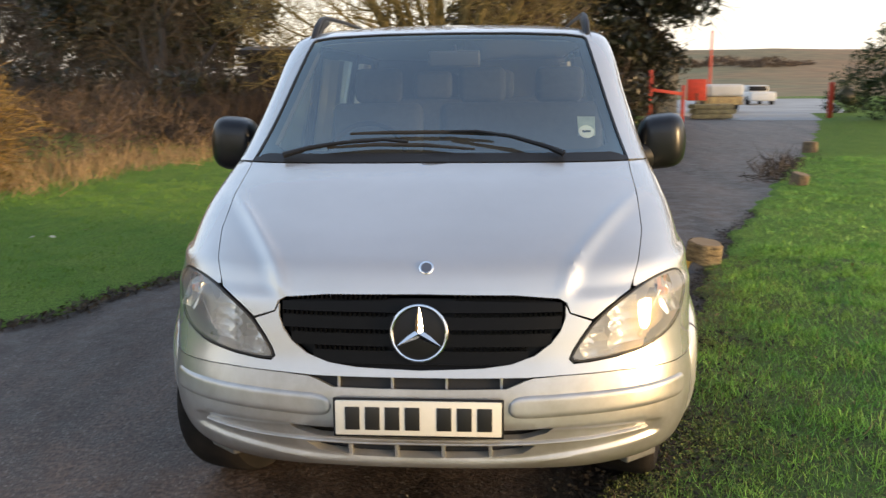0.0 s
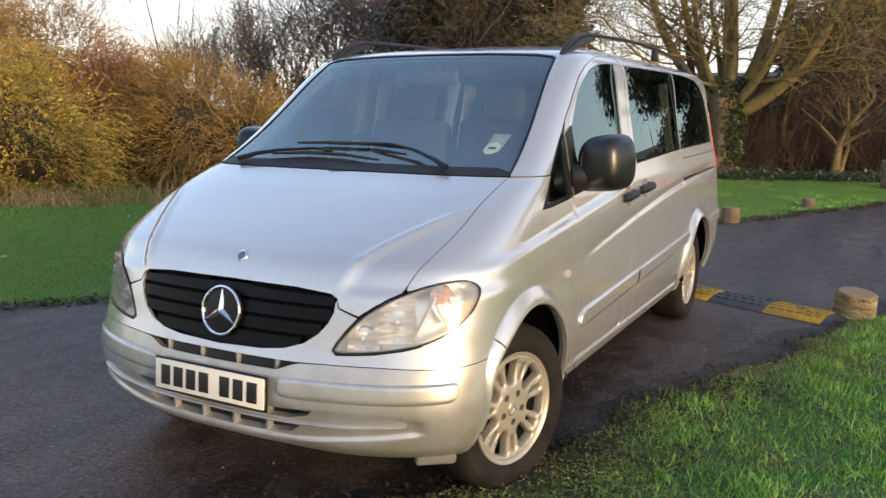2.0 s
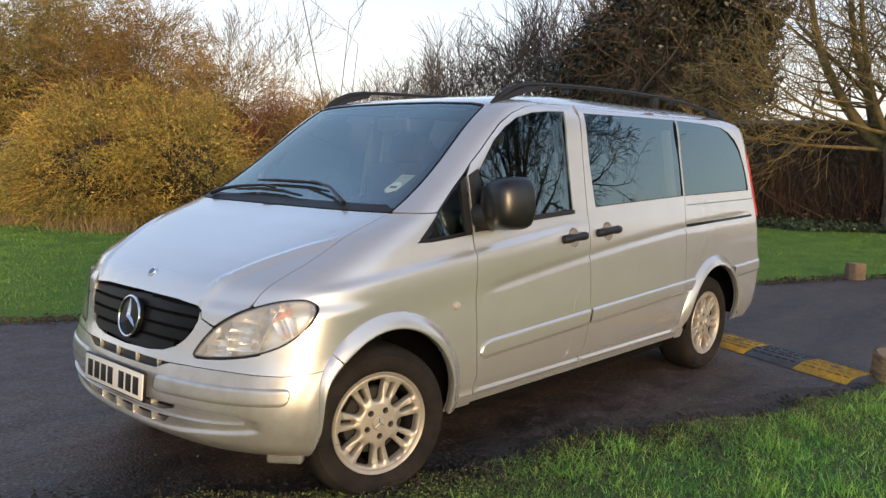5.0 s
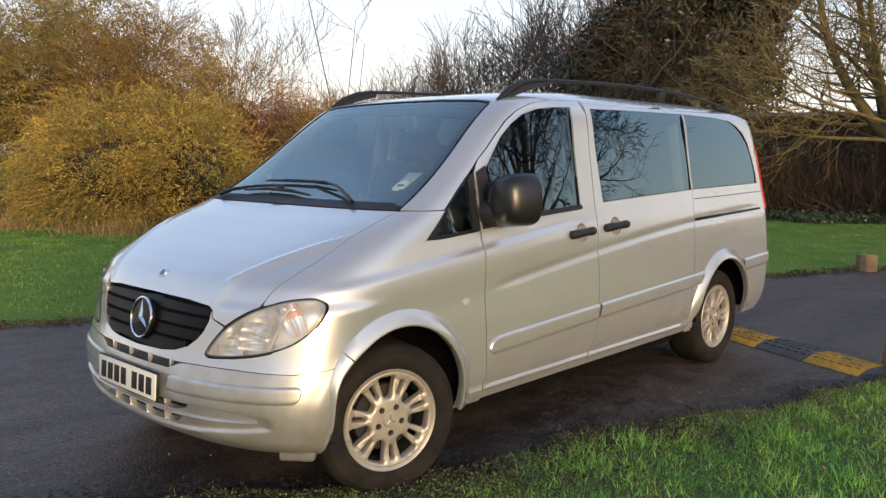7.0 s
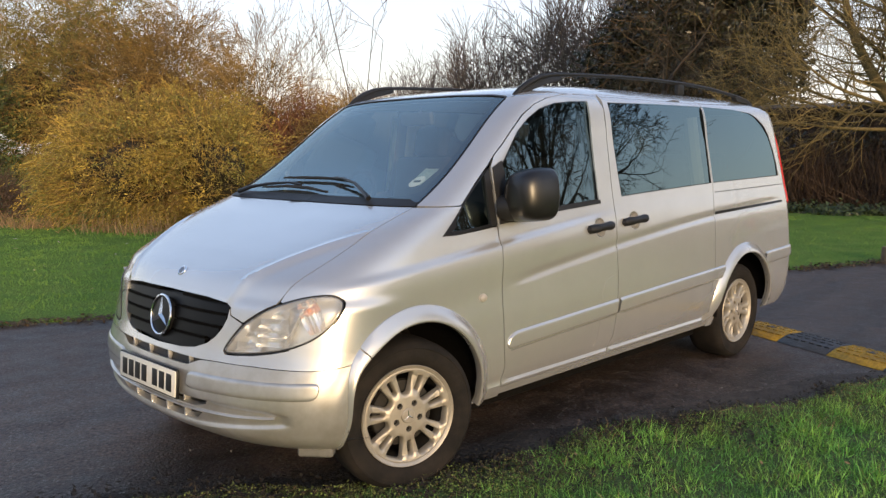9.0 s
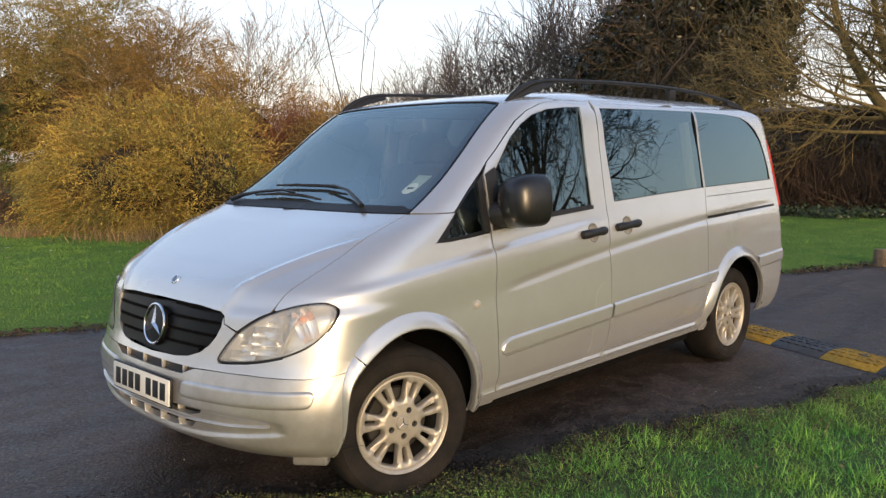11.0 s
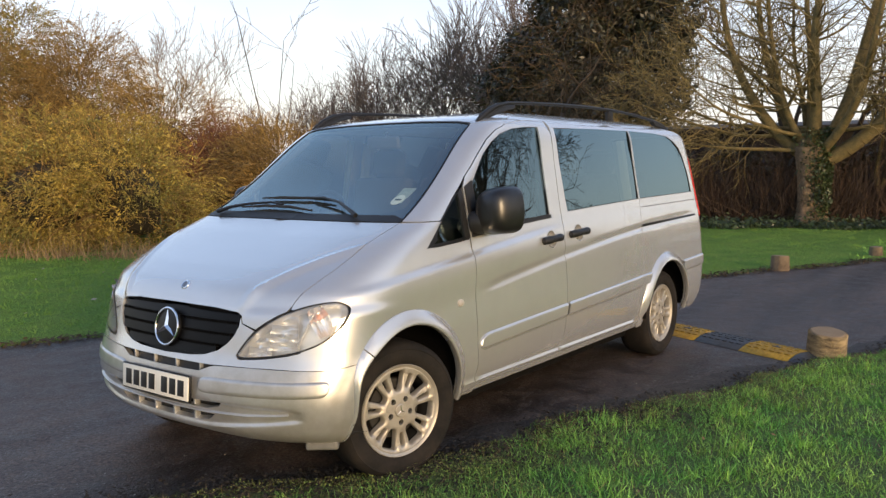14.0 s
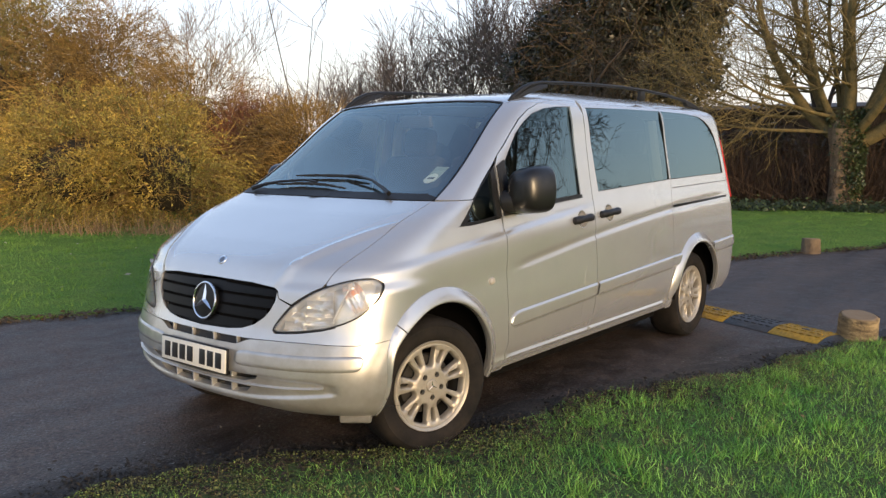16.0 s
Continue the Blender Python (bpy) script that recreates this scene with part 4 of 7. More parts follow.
# wheels
def wheel_disc(k=7):
    """The face of a seven twin-spoke alloy: openings in a dished disc; y, z plane, facing +x."""
    R = .192
    outer = [(R * math.cos(a), R * math.sin(a)) for a in np.linspace(0, 2 * math.pi, 113)[:-1]]

    def pocket(m_, r0, r1, hw0, hw1, rad):
        pts = []
        corners = [(r0, -hw0), (r1, -hw1), (r1, hw1), (r0, hw0)]
        for i in range(4):
            p0, p1, p2 = (Vector(corners[(i + j) % 4]) for j in (-1, 0, 1))
            e0, e1 = (p0 - p1).normalized(), (p2 - p1).normalized()
            rr = min(rad, (p0 - p1).length * .49, (p2 - p1).length * .49)
            for t in np.linspace(0, 1, 6):
                q = (p1 + e0 * rr) * (1 - t) ** 2 + p1 * 2 * t * (1 - t) + (p1 + e1 * rr) * t * t
                pts.append((q.x * math.cos(m_) - q.y * math.sin(m_), q.x * math.sin(m_) + q.y * math.cos(m_)))
        return pts
    holes = []
    for i in range(k):
        a = 2 * math.pi * i / k + math.pi / 2 + math.pi
        holes.append(pocket(a, .106, .170, .0080, .0110, .009))
        b = a + math.pi / k
        holes.append(pocket(b, .088, .180, .0165, .0415, .016))
    for i in range(5):
        a = 2 * math.pi * i / 5 - math.pi / 2
        holes.append([(.056 * math.cos(a) + .013 * math.cos(t), .056 * math.sin(a) + .013 * math.sin(t)) for t in np.linspace(0, 2 * math.pi, 15)[:-1]])
    return outer, holes


def dish(y, z):
    r = np.hypot(y, z)
    return np.interp(r, [0, .05, .09, .14, .175, .192], [.002, .002, 0, -.004, .004, .006])


outer_w, holes_w = wheel_disc()
vs, es = [], []
for lp in [outer_w, *holes_w]:
    k0 = len(vs)
    vs += lp
    es += [(k0 + i, k0 + (i + 1) % len(lp)) for i in range(len(lp))]
for lp in holes_w[:14]:
    vs += shift_poly(lp, -.0055)
for r in (.03, .075, .186):
    vs += [(r * math.cos(a), r * math.sin(a)) for a in np.linspace(0, 2 * math.pi, 40)[:-1]]
v2, _, f2, *_ = delaunay_2d_cdt([Vector(v) for v in vs], es, [], 0, 1e-6)
v2, f2 = np.array([tuple(v) for v in v2]), np.array([f for f in f2 if len(f) == 3])
cen = v2[f2].mean(1)
good = np.hypot(cen[:, 0], cen[:, 1]) < .192
for hl in holes_w:
    good &= ~in_poly(cen[:, 0], cen[:, 1], hl)
f2 = f2[good]
fx = dish(v2[:, 0], v2[:, 1])
# spokes roll over towards their openings
near_edge = np.min([edge_gap(v2[:, 0], v2[:, 1], lp) for lp in holes_w[:14]], axis=0)
fx = fx - .007 * (1 - step(0, .0055, near_edge))
disc_pos = np.stack((fx, v2[:, 0], v2[:, 1]), 1)
disc_faces = [tuple(int(i) for i in f) for f in f2]
have = {(a, b) for f in disc_faces for a, b in zip(f, f[1:] + f[:1])}
rim_e = [e for e in have if (e[1], e[0]) not in have]
ids = sorted({i for e in rim_e for i in e})
low = disc_pos[ids].copy()
rr_ = np.hypot(low[:, 1], low[:, 2])
low[:, 0] -= np.where(rr_ < .08, .02, .034)
kk = {i: len(disc_pos) + j for j, i in enumerate(ids)}
disc_pos = np.concatenate((disc_pos, low))
disc_faces += [(b, a, kk[a], kk[b]) for a, b in rim_e]


def make_wheel(m, spin):
    tyre = mesh_part("wheel", *lathe([(.206, -.19), (.235, -.205), (.285, -.215), (.318, -.205), (.331, -.18), (.335, -.15), (.3365, -.12), (.3365, -.09), (.335, -.03), (.331, -.004), (.322, .015), (.306, .028), (.302, .031), (.298, .0285),
                                     (.272, .030), (.250, .025), (.234, .016), (.225, .008), (.206, -.010)], Matrix(), 72), tyre_rubber, van, "black tyre on a silver alloy rim")
    tyre.matrix_local = m
    rim = mesh_part("rim", disc_pos, disc_faces, alloy, tyre, "silver seven twin-spoke alloy rim", sharp=62)
    rim.matrix_local = pose(.004, 0, 0, spin) @ Matrix.Diagonal((1, 1.07, 1.07, 1))
    mesh_part("rim_flange", *lathe([(.186, -.03), (.187, .002), (.191, .007), (.196, .006), (.200, .010), (.2085, .015), (.2115, .011), (.210, .000), (.200, -.02)], Matrix(), 72), alloy, rim)
    mesh_part("rim_barrel", *lathe([(.203, -.005), (.185, -.03), (.178, -.12), (.19, -.19)], Matrix(), 48), alloy_shaded, rim)
    mesh_part("brake_disc", *lathe([(.0, -.055), (.135, -.055), (.14, -.07), (.0, -.075)], Matrix(), 40), alloy_shaded, rim)
    cap = mesh_part("hub_cap", *lathe([(0, .010), (.026, .0095), (.0305, .006), (.032, -.006)], Matrix(), 32), alloy, rim)
    for i in range(3):
        a = radians(90 + 120 * i)
        mesh_part("cap_mark", *tube([(.0105, 0, 0), (.0105, .024 * math.cos(a), .024 * math.sin(a))], [.0028, .001], 6), chrome, rim)
    for i in range(5):
        a = 2 * math.pi * i / 5 - math.pi / 2
        mesh_part("wheel_bolt", *lathe([(0, -.014), (.008, -.014), (.0095, -.03)], Matrix.Translation((0, .056 * math.cos(a), .056 * math.sin(a))), 6), alloy_shaded, rim)
    return tyre


for sg in (1, -1):
    for y, spin, steer in ((0.0, 4, -15), (3.2, -18, 0)):
        m = Matrix.Translation((sg * .862, y, .337)) @ pose(0, 0, 0, 0, 0, steer + (0 if sg > 0 else 180))
        make_wheel(m, spin)
        ys = np.linspace(2, 178, 30)
        pos, faces = [], []
        for i, a in enumerate(ys):
            for xx in (.955, .90, .72, .50):
                r = .425 if xx > .9 else .435
                if y < 1 and a > 125:
                    r, xx = arch_r(a) + .004, min(xx, .90)
                q = (y + r * math.cos(radians(a)), .345 + r * math.sin(radians(a)))
                pos.append((sg * (xx if xx < .95 else .93), *q))
        for i in range(len(ys) - 1):
            for j in range(3):
                faces.append((i * 4 + j, i * 4 + j + 1, i * 4 + j + 5, i * 4 + j + 4))
        mesh_part("arch_liner", pos, faces, liner, van)
        pos = [(sg * .50, y, .30)] + [(sg * .50, y + .435 * math.cos(radians(a)), .345 + .435 * math.sin(radians(a))) for a in ys]
        mesh_part("arch_wall", pos, [(0, i, i + 1) for i in range(1, len(ys))], liner, van)
# unseen underbody slabs, set low to keep light off the road beneath
part("floor_pan", box_bm((1.56, 2.3, .06), Matrix.Translation((0, 1.62, .245)), .02), liner, van)
part("underbody_block", box_bm((1.16, 3.9, .05), Matrix.Translation((0, 1.60, .247)), .02), liner, van)
part("front_axle", box_bm((1.1, .12, .10), Matrix.Translation((0, 0, .31)), .02), liner, van)

# cabin
part("cabin_floor", box_bm((.96, 3.6, .03), Matrix.Translation((0, 2.1, .52)), .01), dash_grey, van)
dash = part("dashboard", box_bm((1.56, .52, .30), Matrix.Translation((0, .44, 1.055)) @ pose(0, 0, 0, 8), .06, 4), dash_grey, van, "dark grey dashboard")
part("bulkhead", box_bm((.96, .04, .5), Matrix.Translation((0, .30, .80)), .01), dash_grey, van)
wheel_c = Matrix.Translation((-.38, .72, 1.19)) @ pose(0, 0, 0, 62)
sw = mesh_part("steering_wheel", *tube([wheel_c @ Vector((.185 * math.cos(a), .185 * math.sin(a), 0)) for a in np.linspace(0, 2 * math.pi, 41)], .015, 10, False), black_plastic, van, "black steering wheel")
for a in (0, 180, 270):
    mesh_part("spoke", *tube([wheel_c @ Vector((0, 0, -.02)), wheel_c @ Vector((.18 * math.cos(radians(a)), .18 * math.sin(radians(a)), 0))], .018, 8), black_plastic, sw)


def make_seat(x, y, wide):
    base = part("van_seat", box_bm((wide, .50, .16), Matrix.Translation((x, y, .84)), .05, 3), seat_cloth, van, "dark cloth seat")
    part("backrest", box_bm((wide, .14, .58), Matrix.Translation((x, y + .30, 1.15)) @ pose(0, 0, 0, -12), .05, 3), seat_cloth, base)
    n_ = 2 if wide > .7 else 1
    for i in range(n_):
        part("headrest", box_bm((.26, .10, .19), Matrix.Translation((x + (i - (n_ - 1) / 2) * .42, y + .39, 1.53)) @ pose(0, 0, 0, -12), .04, 3), seat_cloth, base)
    part("plinth", box_bm((wide * .9, .42, .22), Matrix.Translation((x, y, .65)), .02), dash_grey, base)


make_seat(-.42, 1.05, .50)
make_seat(.36, 1.05, .88)
make_seat(.0, 2.15, 1.30)
make_seat(.0, 3.05, 1.30)
rear_view = part("rear_view_mirror", box_bm((.25, .035, .075), Matrix.Translation((.03, .875, 1.655)) @ pose(0, 0, 0, 10), .014, 3), mat("mirror_back", (.07, .075, .075), .5), windscreen, "grey rear-view mirror")
mesh_part("mirror_stem", *tube([(.03, .875, 1.655), (.03, .905, 1.715)], .012, 8), black_plastic, rear_view)
for sg in (1, -1):
    for y, wd in ((1.565, .12), (2.75, .09)):
        pts = [Vector(place(*side(y, z, sg), -.035 - wd / 2)) for z in (.6, .9, 1.2, 1.45, 1.70)]
        mesh_part("pillar_trim", *tube(pts, wd / 2, 8), cabin_trim, van)
    pos, faces = chart_mesh(line("y", [(.60, 1.13), (2.7, 1.18), (3.8, 1.2), (3.8, .83), (2.66, .83), (2.6, .60), (.62, .60), (.60, 1.13)], sg, .08)[:-1], (), (.15, .1), -.06, 0)
    mesh_part("inner_trim", pos, faces, dash_grey, van)
    a_line = [Vector(place(*front(x * sg, z), -.045)) for x, z in ((.745, 1.25), (.72, 1.4), (.69, 1.55), (.655, 1.72))]
    mesh_part("pillar_trim", *tube(a_line, .026, 8), dash_grey, van)
hl_pos, hl_faces = chart_mesh(mirrored(line("x", [(1e-4, 1.765), (.3, 1.765), (.6, 1.75)], 1, .06) + line("y", [(1.0, 1.76), (2.0, 1.775), (3.7, 1.76)], 1, .08) + [(5.39, roof_h(1.76)), (5.39, 2.46)]), (), (.08, .06), -.03, 0)
mesh_part("headliner", hl_pos, hl_faces, cabin_trim, van)


# ---- the ground ----
grass_soil = mat("grass", (0.100, 0.192, 0.036), 0.9, color2=(0.150, 0.225, 0.048), scale=1.9, bump=1.0, bump_scale=70, fine=0.75, fine_scale=85, spec=0.1)
asphalt = mat("asphalt", (0.094, 0.066, 0.052), 0.45, spec=.62, color2=(0.023, 0.0165, 0.0133), scale=1.1, stretch=(1.7, .25, 1, 23), bump=0.45, bump_scale=70, fine=0.7, fine_scale=45)


def weather(m):
    """Adds blotches, pale chippings and damp patches to the asphalt."""
    n, l = m.node_tree.nodes, m.node_tree.links
    p = n["Principled BSDF"]
    old = p.inputs["Base Color"].links[0].from_socket
    tc = n.new("ShaderNodeTexCoord")
    blot, chip = n.new("ShaderNodeTexNoise"), n.new("ShaderNodeTexVoronoi")
    blot.inputs["Scale"].default_value, blot.inputs["Detail"].default_value, blot.inputs["Roughness"].default_value = 4.5, 7, .7
    chip.inputs["Scale"].default_value = 95
    for tex in (blot, chip):
        l.new(tc.outputs["Object"], tex.inputs["Vector"])
    tone, fleck, hue, mix = n.new("ShaderNodeMapRange"), n.new("ShaderNodeMapRange"), n.new("ShaderNodeHueSaturation"), n.new("ShaderNodeMix")
    tone.inputs["From Min"].default_value, tone.inputs["From Max"].default_value = .36, .64
    tone.inputs["To Min"].default_value, tone.inputs["To Max"].default_value = .55, 1.45
    l.new(blot.outputs["Fac"], tone.inputs["Value"])
    l.new(tone.outputs[0], hue.inputs["Value"])
    l.new(old, hue.inputs["Color"])
    fleck.inputs["From Min"].default_value, fleck.inputs["From Max"].default_value = .90, .97
    fleck.inputs["To Max"].default_value = .55
    split_ = n.new("ShaderNodeSeparateColor")
    l.new(chip.outputs["Color"], split_.inputs[0])
    l.new(split_.outputs[0], fleck.inputs["Value"])
    mix.data_type = "RGBA"
    l.new(fleck.outputs[0], mix.inputs["Factor"])
    l.new(hue.outputs[0], mix.inputs["A"])
    mix.inputs["B"].default_value = (.21, .19, .17, 1)
    l.new(mix.outputs["Result"], p.inputs["Base Color"])
    damp = n.new("ShaderNodeMapRange")
    damp.inputs["From Min"].default_value, damp.inputs["From Max"].default_value = .35, .62
    damp.inputs["To Min"].default_value, damp.inputs["To Max"].default_value = .40, .68
    l.new(blot.outputs["Fac"], damp.inputs["Value"])
    l.new(damp.outputs[0], p.inputs["Roughness"])
    p.inputs["Specular Tint"].default_value = (1, .90, .83, 1)


weather(asphalt)
soil = mat("soil", (0.045, 0.034, 0.024), 0.95, color2=(0.025, 0.02, 0.015), scale=6, bump=0.8, bump_scale=50, fine=0.3, fine_scale=90)
RIGHT = [(-6.5, -14), (-3.2, -7.0), (-1.3, -4.0), (-.45, -2.4), (-.08, -1.5), (.10, -.93), (.59, -.20), (.90, .62), (1.14, 1.53), (1.60, 2.6), (1.90, 3.5), (2.40, 4.83), (4.25, 9.3), (6.4, 14.4), (9.7, 22.6), (12.5, 30), (15.5, 40)]
LEFT = [(-9.5, -14), (-7.0, -7.0), (-5.3, -3.2), (-4.25, -.6), (-3.9, .25), (-3.3, 1.2), (-2.78, 2.1), (-2.35, 3.07), (-.45, 7.7), (.94, 10.4), (2.4, 13.6), (3.6, 17.1), (5.6, 23.8), (7.0, 29), (9.0, 40)]


def edge_x(table):
    f = pchip([p[1] for p in table], [p[0] for p in table])
    return lambda y: f(np.asarray(y, float))


right_x, left_x = edge_x(RIGHT), edge_x(LEFT)


def wobble(y, k):
    return 0.05 * np.sin(3.1 * y + k) + 0.035 * np.sin(7.7 * y + 2 * k) + 0.02 * np.sin(17 * y + k)


def off_road(x, y):
    """Metres from the asphalt's edge, out over the grass."""
    d = np.maximum(x - right_x(y) - wobble(y, 1), left_x(y) + wobble(y, 2) - x)
    return np.where((y > 37) & (y < 75) & (np.abs(x - 14) < 16), np.minimum(-1, d), d)


def ground_z(x, y):
    x, y = np.asarray(x, float), np.asarray(y, float)
    d = off_road(x, y)
    verge = -0.04 + 0.070 * step(-0.04, 0.14, d) + 0.03 * step(0.1, 1.5, d)
    bumps = 0.018 * np.sin(2.3 * x + 1.1 * y) * np.sin(1.7 * y - .6 * x) + 0.01 * np.sin(6.1 * x + 2) * np.sin(5.3 * y)
    z = verge + bumps * step(0.1, .6, d)
    return z - 1.5 * step(90, 300, np.hypot(x, y))


def axis(lo, hi, fine_lo, fine_hi, s, grow=1.22):
    a = list(np.arange(fine_lo, fine_hi, s))
    st = s
    while a[-1] < hi:
        st *= grow
        a.append(a[-1] + st)
    st = s
    while a[0] > lo:
        st *= grow
        a.insert(0, a[0] - st)
    return np.array(a)


def fast_mesh(name, pos, faces, material, parent=None, label="", smooth=True):
    """A mesh from arrays: pos (n, 3), faces (m, 3 or 4)."""
    pos, faces = np.asarray(pos, np.float32), np.asarray(faces, np.int32)
    me = bpy.data.meshes.new(name)
    me.vertices.add(len(pos))
    me.vertices.foreach_set("co", pos.ravel())
    m, k = faces.shape
    me.loops.add(m * k)
    me.loops.foreach_set("vertex_index", faces.ravel())
    me.polygons.add(m)
    me.polygons.foreach_set("loop_start", np.arange(0, m * k, k, dtype=np.int32))
    if smooth:
        me.polygons.foreach_set("use_smooth", np.ones(m, bool))
    me.update(calc_edges=True)
    me.materials.append(material)
    ob = new(name, me)
    if parent:
        ob.parent = parent
    if label:
        ob["label"] = label
    return ob


gx, gy = axis(-900, 900, -6, 6.5, .07), axis(-300, 1200, -6, 10, .09)
GX, GY = np.meshgrid(gx, gy)
nx, ny = len(gx), len(gy)
idx = np.arange(nx * ny).reshape(ny, nx)
quads = np.stack((idx[:-1, :-1], idx[:-1, 1:], idx[1:, 1:], idx[1:, :-1]), -1).reshape(-1, 4)
ground = fast_mesh("ground", np.stack((GX, GY, ground_z(GX, GY)), -1).reshape(-1, 3), quads, grass_soil)
tagged(ground, "mown green lawn on both sides of the drive", "ground", kind="structure")

ry = np.concatenate((np.arange(-14, 10, .12), np.arange(10, 40.1, .4)))
K = 24
t_ = np.linspace(0, 1, K + 1)
a_, b_ = left_x(ry) + wobble(ry, 2) - .12, right_x(ry) + wobble(ry, 1) + .12
RX = a_[:, None] + (b_ - a_)[:, None] * t_
RY = np.repeat(ry[:, None], K + 1, 1)
idx = np.arange(RX.size).reshape(RX.shape)
quads = np.stack((idx[:-1, :-1], idx[:-1, 1:], idx[1:, 1:], idx[1:, :-1]), -1).reshape(-1, 4)
road = fast_mesh("road", np.stack((RX, RY, np.full_like(RX, .004)), -1).reshape(-1, 3), quads, asphalt)
tagged(road, "damp dark asphalt drive between lawns", "road", kind="structure")
# dark mud washed along the drive's edge
my_ = np.arange(-3.2, 5, .07)
inner = right_x(my_) - .14 - .12 * np.sin(my_ * 1.3 + 1) ** 2 - .03 * np.sin(my_ * 9) - .03 * np.sin(my_ * 17) * np.sin(my_ * 31)
MX = inner[:, None] + (right_x(my_) + .14 - inner)[:, None] * np.linspace(0, 1, 7)
MZ = np.where(np.linspace(0, 1, 7) < .01, .0025, .009)[None, :] + .0015 * np.sin(MX * 31) * np.sin(my_[:, None] * 27)
idx = np.arange(MX.size).reshape(MX.shape)
quads = np.stack((idx[:-1, :-1], idx[:-1, 1:], idx[1:, 1:], idx[1:, :-1]), -1).reshape(-1, 4)
mud_strip = fast_mesh("verge_mud", np.stack((MX, np.repeat(my_[:, None], 7, 1), MZ), -1).reshape(-1, 3), quads, mat("mud", (.085, .067, .054), .72, spec=.4, color2=(.040, .032, .026), scale=7, bump=.8, bump_scale=45, fine=.4, fine_scale=60))
tagged(mud_strip, "dark damp mud along the edge of the drive", "mud", kind="structure")
yard = fast_mesh("yard", [(10.2, 31.0, .012), (14.4, 30.8, .012), (30, 75, .012), (6, 75, .012), (6, 44, .012), (8.6, 37, .012)], [(0, 1, 2, 3, 4, 5)], mat("concrete", (.42, .42, .41), .8, color2=(.30, .30, .29), scale=.3, bump=.2, bump_scale=8), smooth=False)
tagged(yard, "pale concrete yard at the end of the drive", "yard", kind="structure")

# the hill beyond the yard, with ploughed and green fields
hx, hy = np.meshgrid(np.linspace(-260, 420, 90), np.linspace(76, 420, 60))
hz = .03 - 1.5 * step(90, 200, hy) + 15.9 * step(78, 330, hy) * (0.42 + 0.58 * step(-160, 160, hx)) + .5 * np.sin(hx / 7) * step(280, 330, hy) + 1.2 * np.sin(hx / 31) * step(120, 300, hy)
idx = np.arange(hx.size).reshape(hx.shape)
quads = np.stack((idx[:-1, :-1], idx[:-1, 1:], idx[1:, 1:], idx[1:, :-1]), -1).reshape(-1, 4)
hill = fast_mesh("hill", np.stack((hx, hy, hz), -1).reshape(-1, 3), quads, mat("fields", (.15, .145, .07), .95, color2=(.28, .16, .075), scale=.02, detail=3, fine=.2, fine_scale=.25))
tagged(hill, "low hill of brown and green fields", "hill", kind="structure")

# ---- plants ----
rng = np.random.default_rng(7)


def ribbons(base, direction, length, width, bend=0.3, segs=2, droop=0.0):
    """Tapered curved blades: arrays of bases, directions, lengths and widths."""
    n = len(base)
    d = direction / (np.linalg.norm(direction, axis=1, keepdims=True) + 1e-9)
    sidev = np.cross(d, rng.normal(size=(n, 3)))
    sidev /= np.linalg.norm(sidev, axis=1, keepdims=True) + 1e-9
    sag = rng.normal(size=(n, 3)) * bend - np.array([0, 0, droop])
    rows = []
    for i in range(segs):
        t = i / segs
        c = base + d * (length * t)[:, None] + sag * (length * t * t)[:, None]
        w = (width * (1 - .75 * t))[:, None]
        rows += [c - sidev * w / 2, c + sidev * w / 2]
    rows.append(base + d * length[:, None] + sag * length[:, None])
    pos = np.stack(rows, 1)
    k = pos.shape[1]
    o = np.arange(n)[:, None] * k
    tris = []
    for i in range(segs - 1):
        a = 2 * i
        tris += [o + np.array([[a, a + 1, a + 3]]), o + np.array([[a, a + 3, a + 2]])]
    a = 2 * (segs - 1)
    tris.append(o + np.array([[a, a + 1, a + 2]]))
    return pos.reshape(-1, 3), np.concatenate(tris)


def flakes(center, size, long=1.0, normal=None):
    """Small leaf quads with free turns."""
    n = len(center)
    a = rng.normal(size=(n, 3)) if normal is None else normal + rng.normal(size=(n, 3)) * .6
    a /= np.linalg.norm(a, axis=1, keepdims=True)
    b = np.cross(a, rng.normal(size=(n, 3)))
    b /= np.linalg.norm(b, axis=1, keepdims=True)
    c = np.cross(a, b)
    s = size[:, None]
    pos = np.stack((center - b * s * long, center - c * s * .5, center + b * s * long, center + c * s * .5), 1).reshape(-1, 3)
    return pos, np.arange(n * 4).reshape(-1, 4)


